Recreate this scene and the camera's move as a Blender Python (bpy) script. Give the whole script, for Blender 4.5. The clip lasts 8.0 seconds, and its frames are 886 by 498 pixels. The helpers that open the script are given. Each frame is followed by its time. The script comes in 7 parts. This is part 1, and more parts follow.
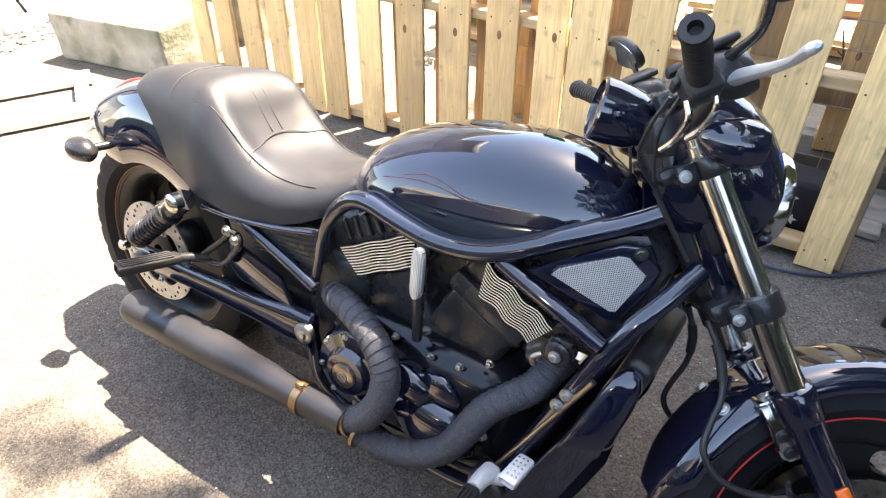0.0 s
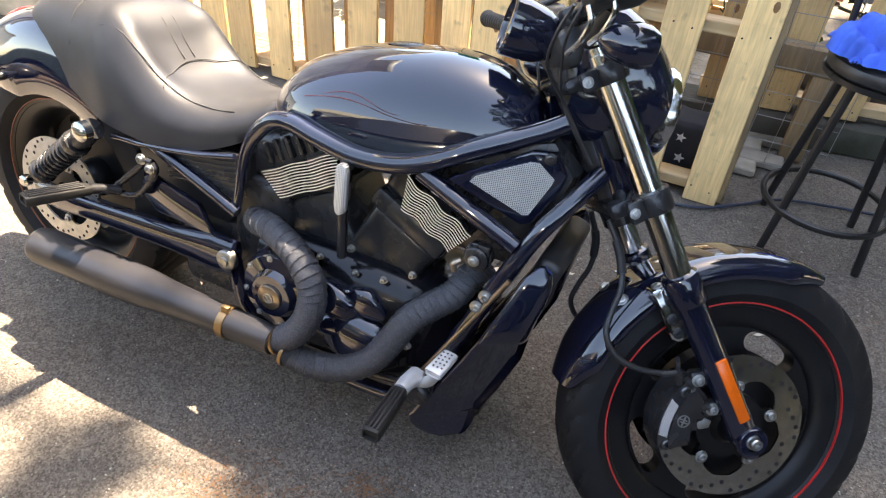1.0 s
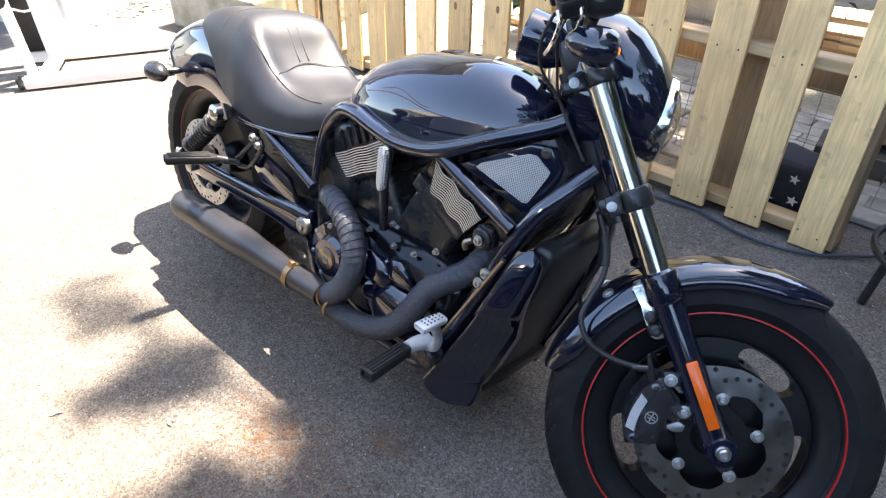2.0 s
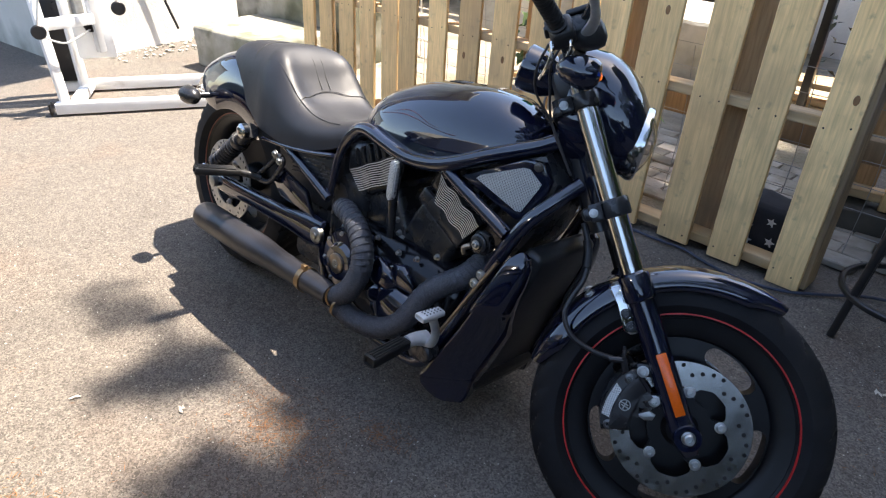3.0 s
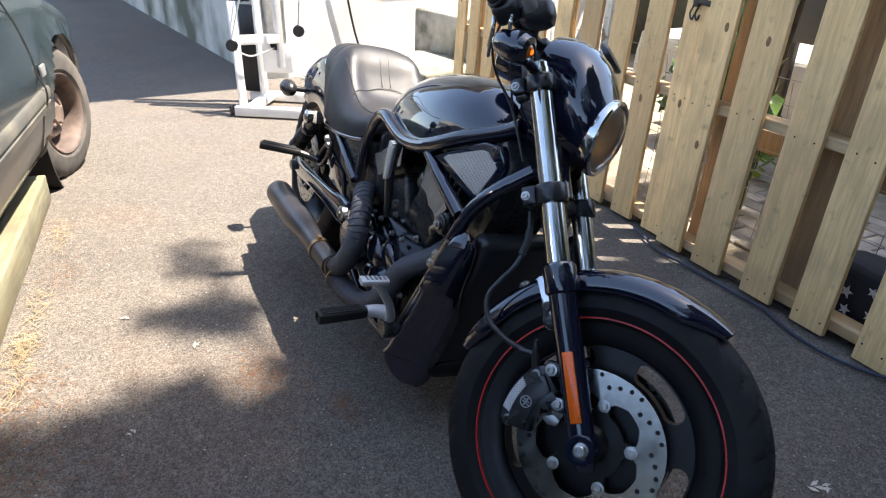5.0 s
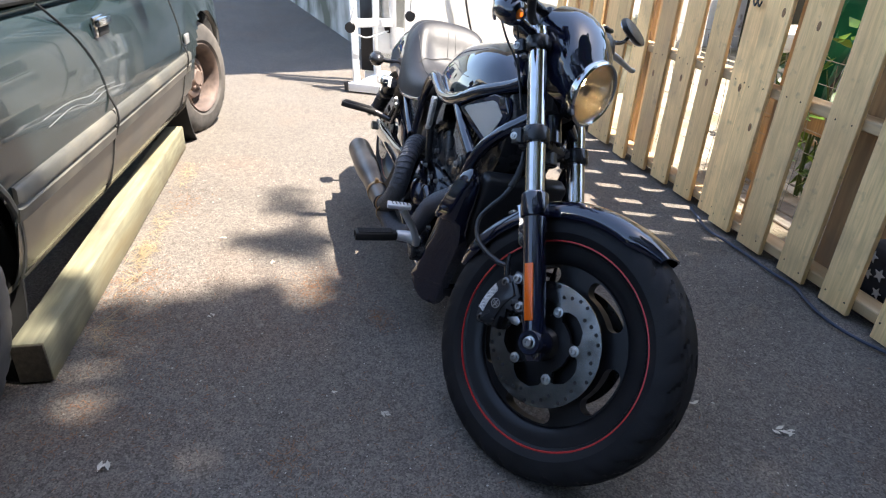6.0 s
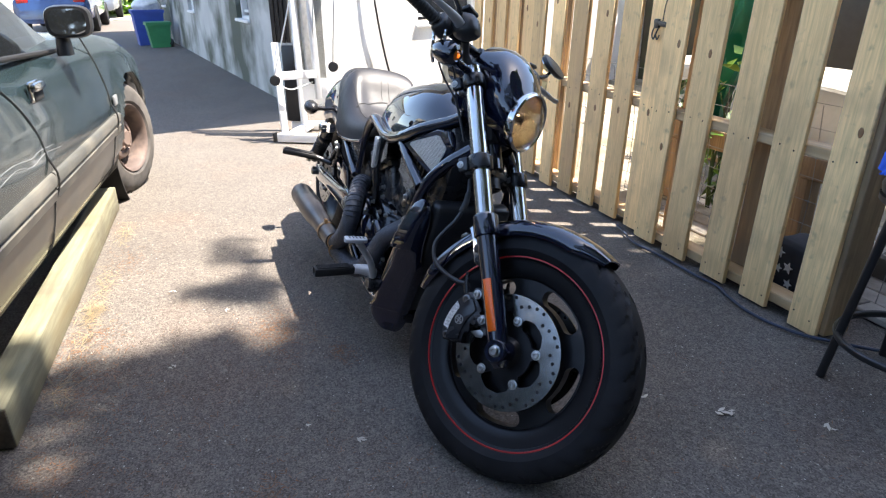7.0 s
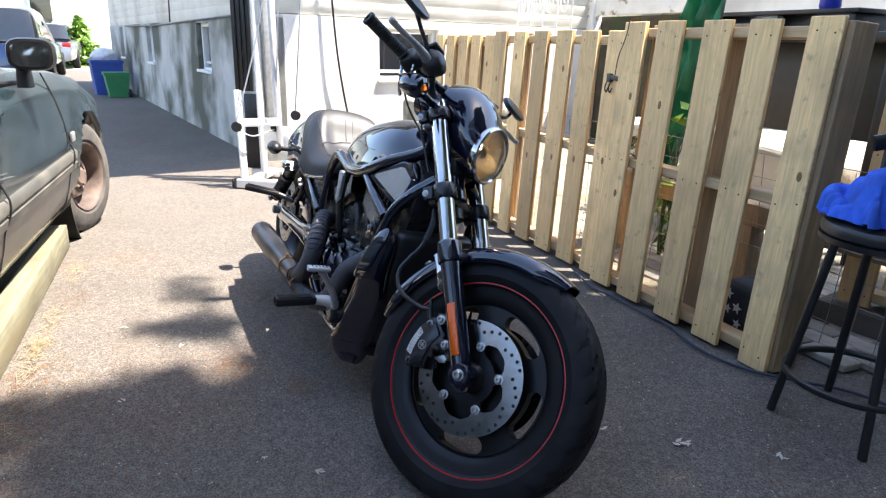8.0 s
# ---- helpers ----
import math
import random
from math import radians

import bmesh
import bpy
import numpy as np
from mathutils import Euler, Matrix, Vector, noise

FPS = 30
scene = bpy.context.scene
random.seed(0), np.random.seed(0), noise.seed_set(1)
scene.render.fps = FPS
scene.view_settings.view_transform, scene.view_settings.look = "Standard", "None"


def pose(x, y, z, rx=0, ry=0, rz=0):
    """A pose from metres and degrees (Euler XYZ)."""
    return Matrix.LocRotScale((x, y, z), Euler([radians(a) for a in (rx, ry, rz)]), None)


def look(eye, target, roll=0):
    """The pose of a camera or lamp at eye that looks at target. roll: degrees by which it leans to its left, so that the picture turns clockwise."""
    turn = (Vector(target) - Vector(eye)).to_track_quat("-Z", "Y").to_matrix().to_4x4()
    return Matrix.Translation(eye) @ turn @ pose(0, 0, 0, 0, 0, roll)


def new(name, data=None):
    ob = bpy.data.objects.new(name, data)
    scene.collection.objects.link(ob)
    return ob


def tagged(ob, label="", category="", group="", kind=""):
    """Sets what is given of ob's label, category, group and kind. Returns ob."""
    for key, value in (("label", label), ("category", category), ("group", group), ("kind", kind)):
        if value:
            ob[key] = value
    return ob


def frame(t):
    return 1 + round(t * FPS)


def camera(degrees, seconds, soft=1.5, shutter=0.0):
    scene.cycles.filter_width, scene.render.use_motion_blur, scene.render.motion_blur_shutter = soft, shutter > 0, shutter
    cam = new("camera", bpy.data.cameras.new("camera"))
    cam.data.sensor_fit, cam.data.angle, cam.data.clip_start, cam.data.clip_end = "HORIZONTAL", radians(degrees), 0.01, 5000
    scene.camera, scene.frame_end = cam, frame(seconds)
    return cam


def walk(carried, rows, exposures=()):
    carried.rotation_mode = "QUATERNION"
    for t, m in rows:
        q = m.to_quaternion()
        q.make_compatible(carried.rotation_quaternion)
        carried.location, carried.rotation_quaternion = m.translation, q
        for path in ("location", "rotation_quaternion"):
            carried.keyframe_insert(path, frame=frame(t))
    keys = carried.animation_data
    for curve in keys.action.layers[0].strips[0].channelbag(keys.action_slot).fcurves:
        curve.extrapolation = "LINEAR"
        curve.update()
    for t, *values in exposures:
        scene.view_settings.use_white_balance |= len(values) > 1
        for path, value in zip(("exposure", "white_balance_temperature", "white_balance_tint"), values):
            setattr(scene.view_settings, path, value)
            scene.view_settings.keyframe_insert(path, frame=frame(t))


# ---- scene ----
cam = camera(69.0, 8.0, soft=1.2)
PATH = [
    (0, (1.42, -0.804, 1.42), (0.521, 0.518, 0.218), -1.3),
    (0.5, (1.411, -0.877, 1.408), (0.562, 0.443, 0.168), -1.1),
    (1, (1.458, -0.921, 1.373), (0.833, 0.493, 0.104), 3.6),
    (1.5, (1.669, -0.899, 1.361), (0.689, 0.36, 0.154), 1.3),
    (1.7, (1.767, -0.894, 1.372), (0.672, 0.291, 0.191), -1.4),
    (2.8, (1.968, -1.027, 1.376), (0.79, 0.171, 0.29), 1.3),
    (3, (2.002, -1.057, 1.362), (0.814, 0.182, 0.334), 1.8),
    (3.5, (2.13, -1.018, 1.291), (0.949, 0.251, 0.293), 1.9),
    (4, (2.298, -0.927, 1.254), (0.851, 0.087, 0.317), 3.9),
    (4.5, (2.355, -0.874, 1.278), (0.846, 0.048, 0.343), 2.1),
    (4.7, (2.358, -0.788, 1.25), (0.816, 0.094, 0.332), 1.8),
    (5.8, (2.795, -0.496, 1.195), (1.068, 0.003, 0.317), 2.6),
    (6, (2.852, -0.505, 1.198), (1.122, -0.065, 0.296), 1.8),
    (6.5, (2.913, -0.557, 1.221), (1.187, -0.106, 0.318), 0.0),
    (7, (2.95, -0.617, 1.201), (1.231, 0.047, 0.424), -0.5),
    (7.5, (2.958, -0.649, 1.132), (1.268, 0.219, 0.509), 2.2),
    (8, (2.99, -0.658, 1.126), (1.265, 0.156, 0.523), 1.7),
]
walk(cam, [(t, look(eye, target, roll)) for t, eye, target, roll in PATH], exposures=[(0.0, 3.5, 8200, 13), (0.5, 2.58, 7600, 12), (1.0, 3.38, 8700, 13), (1.5, 3.6, 7800, 13), (3.0, 2.36, 7100, 12), (4.0, 2.38, 7050, 12), (4.5, 2.32, 7100, 12), (6.0, 2.5, 6900, 12), (8.0, 2.5, 6800, 12)])

# ---- world and sun ----
SUN = Vector((0.18, 0.41, 1.0)).normalized()
world = bpy.data.worlds.new("sky")
scene.world = world
world.use_nodes = True
wn = world.node_tree.nodes
sky = wn.new("ShaderNodeTexSky")
sky.sky_type, sky.sun_disc = "NISHITA", False
sky.sun_elevation, sky.sun_rotation = math.asin(SUN.z), math.atan2(SUN.x, SUN.y)
sky.dust_density, sky.ozone_density = 0.8, 1.5
wn["Background"].inputs["Strength"].default_value = 0.117
world.node_tree.links.new(sky.outputs[0], wn["Background"].inputs["Color"])
sun = new("sun", bpy.data.lights.new("sun", "SUN"))
sun.data.energy, sun.data.angle, sun.data.color = 3.85, radians(0.55), (1.0, 0.945, 0.87)
sun.matrix_world = look(SUN * 30, (0, 0, 0))

# ---- materials ----
def material(name, base, rough=0.5, metal=0.0, vary=0.15, scale=8.0, bump=0.0, bump_scale=60.0, coat=0.0, rough_vary=0.0,
             stretch=(1, 1, 1), second=None, second_scale=2.0, second_at=(0.45, 0.65), per_object=0.0, spec=0.5, bump_dist=0.002):
    """A surface with grain at two scales: base colour varied by noise, blotches of a second colour, bump and uneven gloss."""
    m = bpy.data.materials.new(name)
    m.use_nodes = True
    nt = m.node_tree
    n, l = nt.nodes, nt.links
    b = n["Principled BSDF"]
    b.inputs["Roughness"].default_value, b.inputs["Metallic"].default_value = rough, metal
    b.inputs["Coat Weight"].default_value, b.inputs["Coat Roughness"].default_value = coat, 0.03
    b.inputs["Specular IOR Level"].default_value = spec
    tc = n.new("ShaderNodeTexCoord")
    mp = n.new("ShaderNodeMapping")
    mp.inputs["Scale"].default_value = stretch
    l.new(tc.outputs["Object"], mp.inputs["Vector"])
    vec = mp.outputs[0]
    oi = n.new("ShaderNodeObjectInfo")
    if per_object:
        add = n.new("ShaderNodeVectorMath")
        add.operation = "MULTIPLY_ADD"
        l.new(oi.outputs["Random"], add.inputs[0])
        add.inputs[1].default_value = (37, 61, 83)
        l.new(vec, add.inputs[2])
        vec = add.outputs[0]

    def noise_tex(s, detail=5.0):
        t = n.new("ShaderNodeTexNoise")
        t.inputs["Scale"].default_value, t.inputs["Detail"].default_value = s, detail
        l.new(vec, t.inputs["Vector"])
        return t.outputs["Fac"]

    def mixed(fac, a, c):
        x = n.new("ShaderNodeMix")
        x.data_type = "RGBA"
        for sock, v in ((x.inputs[0], fac), (x.inputs[6], a), (x.inputs[7], c)):
            if hasattr(v, "links"):
                l.new(v, sock)
            else:
                sock.default_value = v
        return x.outputs[2]

    def ranged(fac, lo, hi, to_lo=0.0, to_hi=1.0):
        r = n.new("ShaderNodeMapRange")
        l.new(fac, r.inputs[0])
        for k, v in zip((1, 2, 3, 4), (lo, hi, to_lo, to_hi)):
            r.inputs[k].default_value = v
        return r.outputs[0]

    dark = (*[c * (1 - vary) for c in base], 1)
    light = (*[min(1, c * (1 + vary)) for c in base], 1)
    col = mixed(ranged(noise_tex(scale), 0.3, 0.7), dark, light)
    if second:
        col = mixed(ranged(noise_tex(second_scale, 6), *second_at), col, (*second, 1))
    if per_object:
        hsv = n.new("ShaderNodeHueSaturation")
        l.new(ranged(oi.outputs["Random"], 0, 1, 1 - per_object, 1 + per_object), hsv.inputs["Value"])
        l.new(col, hsv.inputs["Color"])
        col = hsv.outputs[0]
    l.new(col, b.inputs["Base Color"])
    if rough_vary:
        l.new(ranged(noise_tex(scale * 0.6), 0.3, 0.7, max(0.02, rough - rough_vary), rough + rough_vary), b.inputs["Roughness"])
    if bump:
        bp = n.new("ShaderNodeBump")
        bp.inputs["Strength"].default_value, bp.inputs["Distance"].default_value = bump, bump_dist
        l.new(noise_tex(bump_scale, 6), bp.inputs["Height"])
        l.new(bp.outputs[0], b.inputs["Normal"])
    return m


def tools(m):
    """Node helpers of a material made above, to add to it."""
    nt = m.node_tree
    return nt.nodes, nt.links, nt.nodes["Principled BSDF"]


# blue in the base colour stands in for the sky's tint in the gloss
gloss_black = material("gloss_black_sky_tint", (0.006, 0.008, 0.02), 0.06, vary=0.2, coat=1.0, rough_vary=0.02, scale=3)
wheel_black = material("satin_wheel_black", (0.0065, 0.0065, 0.0075), 0.34, vary=0.2, scale=20, spec=0.3, rough_vary=0.06)
shroud_black = material("semi_gloss_shroud", (0.007, 0.007, 0.009), 0.13, vary=0.25, scale=8, rough_vary=0.06, spec=0.35)
satin_black = material("satin_black_metal", (0.02, 0.02, 0.022), 0.25, vary=0.25, scale=30, bump=0.08, bump_scale=400, rough_vary=0.08)
engine_black = material("wrinkle_black_engine", (0.021, 0.021, 0.0225), 0.26, vary=0.3, scale=25, bump=0.18, bump_scale=700, rough_vary=0.1, bump_dist=0.001)
plastic_black = material("black_plastic", (0.02, 0.02, 0.021), 0.38, vary=0.25, scale=20, bump=0.15, bump_scale=500)
rubber = material("black_rubber", (0.009, 0.009, 0.0095), 0.6, vary=0.25, scale=20, bump=0.2, bump_scale=300)
tyre_rubber = material("tyre_rubber", (0.009, 0.009, 0.0102), 0.65, vary=0.3, scale=14, bump=0.2, bump_scale=250, second=(0.017, 0.016, 0.015), second_scale=5, second_at=(0.5, 0.85), spec=0.25)
old_tyre = material("dusty_tyre_rubber", (0.06, 0.055, 0.05), 0.85, vary=0.3, scale=14, bump=0.3, bump_scale=200, second=(0.13, 0.115, 0.1), second_scale=4)
leather = material("black_seat_leather", (0.017, 0.017, 0.02), 0.5, vary=0.25, scale=12, bump=0.35, bump_scale=420, rough_vary=0.06, bump_dist=0.0012)
thread = material("seat_thread", (0.03, 0.03, 0.03), 0.7)
chrome = material("polished_steel", (0.56, 0.56, 0.55), 0.12, 1.0, vary=0.1, scale=20, rough_vary=0.05)
silver = material("cast_aluminium", (0.42, 0.42, 0.41), 0.38, 1.0, vary=0.15, scale=40, rough_vary=0.1, bump=0.1, bump_scale=300)
steel = material("brushed_rotor_steel", (0.34, 0.34, 0.33), 0.22, 1.0, vary=0.14, scale=60, rough_vary=0.05)
rear_rotor_steel = material("dusty_rotor_steel", (0.52, 0.5, 0.46), 0.45, 0.8, vary=0.15, scale=50, rough_vary=0.08)
fin_edge = material("machined_fin_edge", (0.8, 0.8, 0.78), 0.38, 0.7, vary=0.1, scale=50)
gold = material("gold_clamp", (0.3, 0.2, 0.11), 0.42, 1.0, vary=0.15, scale=30)
bronze = material("warm_metal_cover", (0.35, 0.27, 0.2), 0.3, 0.9, vary=0.2, scale=25)
muffler_black = material("satin_muffler_coating", (0.017, 0.017, 0.021), 0.38, vary=0.2, scale=10, rough_vary=0.07, bump=0.06, bump_scale=500, second=(0.025, 0.024, 0.026), second_scale=6, second_at=(0.55, 0.85))
wrap = material("woven_exhaust_wrap", (0.075, 0.078, 0.09), 0.36, 0.55, vary=0.4, scale=420, bump=0.8, bump_scale=520, second=(0.13, 0.135, 0.15), second_scale=420, second_at=(0.48, 0.66), bump_dist=0.004)
lever_alloy = material("dull_lever_alloy", (0.6, 0.61, 0.62), 0.45, 0.45, vary=0.1, scale=30, rough_vary=0.08)
script_red = material("dark_red_script", (0.05, 0.007, 0.007), 0.3, vary=0.2, scale=20)
bolt_dark = material("dark_bolt_steel", (0.16, 0.16, 0.16), 0.3, 1.0, vary=0.15, scale=60)
paver_grey = material("worn_grey_paver", (0.33, 0.3, 0.26), 0.9, vary=0.2, scale=12, bump=0.6, bump_scale=60, second=(0.2, 0.18, 0.14), second_scale=5, per_object=0.3, bump_dist=0.006)
red_stripe = material("red_rim_stripe", (0.5, 0.02, 0.02), 0.4, vary=0.1)
brown_stripe = material("dusty_rim_stripe", (0.22, 0.08, 0.05), 0.5, vary=0.2)
reflector_orange = material("orange_reflector", (0.8, 0.125, 0.006), 0.25, vary=0.12, scale=300, coat=0.2)
amber = material("amber_lens", (0.8, 0.2, 0.02), 0.15, coat=0.5)
def glow(name, colour, strength):
    m = material(name, colour, 0.3)
    b = m.node_tree.nodes["Principled BSDF"]
    b.inputs["Emission Color"].default_value, b.inputs["Emission Strength"].default_value = (*colour, 1), strength
    return m


bulb_glow = glow("warm_bulb_glow", (1.0, 0.74, 0.42), 27.0)
amber_glow = glow("amber_bulb_glow", (1.0, 0.17, 0.015), 0.35)
red_lens = material("red_lens", (0.45, 0.02, 0.02), 0.15, coat=0.5)
hose = material("rubber_hose", (0.016, 0.016, 0.018), 0.45, vary=0.2, scale=30, bump=0.1, bump_scale=200)

asphalt = material("worn_asphalt", (0.109, 0.096, 0.083), 0.9, vary=0.1, scale=2.2, bump=1.0, bump_scale=210, second=(0.132, 0.111, 0.092), second_scale=0.9, second_at=(0.5, 0.8), bump_dist=0.0038)
concrete = material("weathered_concrete", (0.36, 0.34, 0.29), 0.9, vary=0.2, scale=6, bump=0.6, bump_scale=40, second=(0.15, 0.15, 0.1), second_scale=2.5, bump_dist=0.01)
stucco = material("white_stucco", (0.46, 0.47, 0.45), 0.9, vary=0.1, scale=3, bump=0.4, bump_scale=60, second=(0.085, 0.095, 0.07), second_scale=1.0, second_at=(0.42, 0.6), bump_dist=0.006)
stucco_clean = material("whitewashed_stucco", (0.78, 0.77, 0.74), 0.9, vary=0.05, scale=3, bump=0.5, bump_scale=50, second=(0.6, 0.58, 0.53), second_scale=1.4, bump_dist=0.008)
siding_paint = material("cream_siding", (0.66, 0.65, 0.58), 0.6, vary=0.06, scale=4, second=(0.5, 0.48, 0.42), second_scale=1.2)
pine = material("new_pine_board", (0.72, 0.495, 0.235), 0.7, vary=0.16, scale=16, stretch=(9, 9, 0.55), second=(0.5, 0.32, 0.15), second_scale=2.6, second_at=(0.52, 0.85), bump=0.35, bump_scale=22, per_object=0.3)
# about half the front pine's brightness; back boards, end boards and low rail
pine_dark = material("dark_pine_board", (0.36, 0.245, 0.135), 0.8, vary=0.25, scale=9, stretch=(9, 9, 0.8), second=(0.26, 0.18, 0.1), second_scale=2.0, bump=0.3, bump_scale=14, per_object=0.2)
rail_pine = material("pallet_stringer_pine", (0.47, 0.335, 0.185), 0.7, vary=0.2, scale=8, stretch=(0.8, 9, 9), second=(0.34, 0.22, 0.1), second_scale=2.0, bump=0.25, bump_scale=14, per_object=0.12)
end_grain = material("dark_end_grain", (0.06, 0.05, 0.037), 0.9, vary=0.3, scale=60, bump=0.6, bump_scale=120)
knot = material("wood_knot", (0.2, 0.1, 0.04), 0.6, vary=0.3, scale=60)
old_timber = material("treated_timber", (0.19, 0.18, 0.115), 0.85, vary=0.25, scale=7, stretch=(0.7, 8, 8), second=(0.16, 0.13, 0.07), second_scale=1.5, bump=0.3, bump_scale=12)
white_steel = material("white_painted_steel", (0.8, 0.8, 0.78), 0.35, vary=0.05, scale=10, second=(0.5, 0.47, 0.42), second_scale=6, second_at=(0.66, 0.8))
stand_grey = material("scuffed_pale_grey_paint", (0.5, 0.51, 0.52), 0.45, vary=0.1, scale=8, second=(0.3, 0.29, 0.27), second_scale=5, second_at=(0.55, 0.75))
grey_steel = material("galvanised_steel", (0.45, 0.46, 0.46), 0.45, 0.7, vary=0.15, scale=30)
black_steel = material("black_powder_coat", (0.012, 0.012, 0.013), 0.35, vary=0.2, scale=30, rough_vary=0.08)
vinyl = material("black_vinyl", (0.02, 0.02, 0.022), 0.35, vary=0.2, scale=20, bump=0.2, bump_scale=200)
towel_blue = material("blue_terry_towel", (0.03, 0.12, 0.6), 0.95, vary=0.25, scale=14, bump=1.0, bump_scale=350, bump_dist=0.004)
car_paint = material("dusty_green_car_paint", (0.013, 0.024, 0.027), 0.22, 0.1, vary=0.15, scale=3, coat=0.5, spec=0.35, rough_vary=0.05, second=(0.034, 0.042, 0.043), second_scale=1.5, second_at=(0.42, 0.85))
scrape = material("pale_paint_scrape", (0.16, 0.17, 0.17), 0.7)
car_trim = material("grey_body_moulding", (0.08, 0.08, 0.072), 0.5, vary=0.15, scale=6, second=(0.15, 0.14, 0.115), second_scale=4)
car_lower = material("dusty_lower_panel", (0.045, 0.046, 0.042), 0.4, 0.1, vary=0.2, scale=4, coat=0.3, second=(0.12, 0.09, 0.06), second_scale=2.5, second_at=(0.5, 0.75))
# near-black that puts the shade inside openings into colour; nail heads use it too
dark_void = material("shade_and_nail_black", (0.01, 0.01, 0.01), 0.9)
rusty_wheel = material("rusty_steel_wheel", (0.11, 0.082, 0.072), 0.7, 0.3, vary=0.3, scale=10, second=(0.22, 0.16, 0.13), second_scale=5, bump=0.2, bump_scale=80)
foliage = material("green_leaves", (0.06, 0.11, 0.025), 0.55, vary=0.5, scale=3)
bright_leaf = material("sunlit_broad_leaf", (0.14, 0.26, 0.03), 0.4, vary=0.3, scale=8)
bark = material("rough_bark", (0.12, 0.09, 0.06), 0.9, vary=0.3, scale=12, bump=0.8, bump_scale=20, bump_dist=0.02)
grass_green = material("lawn_grass", (0.1, 0.16, 0.03), 0.8, vary=0.4, scale=10)
dry_grass = material("dry_straw", (0.27, 0.205, 0.115), 0.8, vary=0.3, scale=20)
tarp_green = material("green_tarpaulin", (0.02, 0.2, 0.11), 0.4, vary=0.25, scale=6, bump=0.4, bump_scale=12, bump_dist=0.02)
bin_blue = material("blue_bin_plastic", (0.03, 0.07, 0.32), 0.45, vary=0.1)
bin_green = material("green_bin_plastic", (0.03, 0.2, 0.08), 0.45, vary=0.1)
bag_clear = material("crumpled_plastic_bag", (0.55, 0.56, 0.58), 0.3, vary=0.2, scale=15, bump=0.6, bump_scale=20)
cable_blue = material("blue_garden_hose", (0.02, 0.032, 0.06), 0.5, vary=0.2, scale=10)
wire_grey = material("wire_mesh_steel", (0.25, 0.25, 0.24), 0.5, 0.6)
window_dark = material("dark_window_glass", (0.012, 0.014, 0.016), 0.06, vary=0.2, coat=1.0)
white_frame = material("white_window_frame", (0.72, 0.72, 0.7), 0.5, vary=0.06)
chipped_white = material("chipped_white_paint", (0.74, 0.73, 0.69), 0.7, vary=0.08, scale=6, second=(0.3, 0.22, 0.15), second_scale=7, second_at=(0.58, 0.66), bump=0.4, bump_scale=50)
brick_red = material("old_brick", (0.34, 0.14, 0.09), 0.85, vary=0.25, scale=10, bump=0.5, bump_scale=60)
# dark stone; the deep shade behind the stool is put into its colour
shaded_stone = material("dark_shaded_stone", (0.07, 0.066, 0.056), 0.9, vary=0.3, scale=5, bump=0.6, bump_scale=30, second=(0.03, 0.035, 0.022), second_scale=3, bump_dist=0.01)
brush_dark = material("dark_brush", (0.05, 0.042, 0.026), 0.9, vary=0.4, scale=4, second=(0.03, 0.045, 0.015), second_scale=3)
soil = material("dry_yard_soil", (0.3, 0.26, 0.205), 0.95, vary=0.3, scale=5, bump=0.8, bump_scale=40, second=(0.16, 0.14, 0.09), second_scale=1.5, bump_dist=0.02)
stone = material("pale_stone", (0.45, 0.43, 0.38), 0.9, vary=0.2, scale=6, bump=0.6, bump_scale=30, second=(0.25, 0.24, 0.2), second_scale=3, bump_dist=0.01)
blue_plastic = material("deep_blue_plastic", (0.02, 0.04, 0.4), 0.3)
star_white = material("white_print", (0.5, 0.5, 0.5), 0.7)
navy_cloth = material("dark_navy_cloth", (0.012, 0.014, 0.02), 0.8, vary=0.3, scale=20)
litter = material("pale_leaf_litter", (0.5, 0.46, 0.38), 0.8, vary=0.3)
leaf_rust = material("rust_brown_needles", (0.19, 0.09, 0.04), 0.9, vary=0.4, scale=30)


def smudged(m, colour, scale, lo, hi, amount):
    """Handling smudges and weather stains of one colour over a surface."""
    n, l, b = tools(m)
    tc = n.new("ShaderNodeTexCoord")
    oi = n.new("ShaderNodeObjectInfo")
    shift = n.new("ShaderNodeVectorMath")
    shift.operation = "MULTIPLY_ADD"
    l.new(oi.outputs["Random"], shift.inputs[0])
    shift.inputs[1].default_value = (71, 23, 47)
    l.new(tc.outputs["Object"], shift.inputs[2])
    t = n.new("ShaderNodeTexNoise")
    t.inputs["Scale"].default_value, t.inputs["Detail"].default_value = scale, 7.0
    l.new(shift.outputs[0], t.inputs["Vector"])
    r = n.new("ShaderNodeMapRange")
    l.new(t.outputs["Fac"], r.inputs[0])
    r.inputs[1].default_value, r.inputs[2].default_value, r.inputs[4].default_value = lo, hi, amount
    x = n.new("ShaderNodeMix")
    x.data_type = "RGBA"
    l.new(r.outputs[0], x.inputs[0])
    l.new(b.inputs["Base Color"].links[0].from_socket, x.inputs[6])
    x.inputs[7].default_value = (*colour, 1)
    l.new(x.outputs[2], b.inputs["Base Color"])


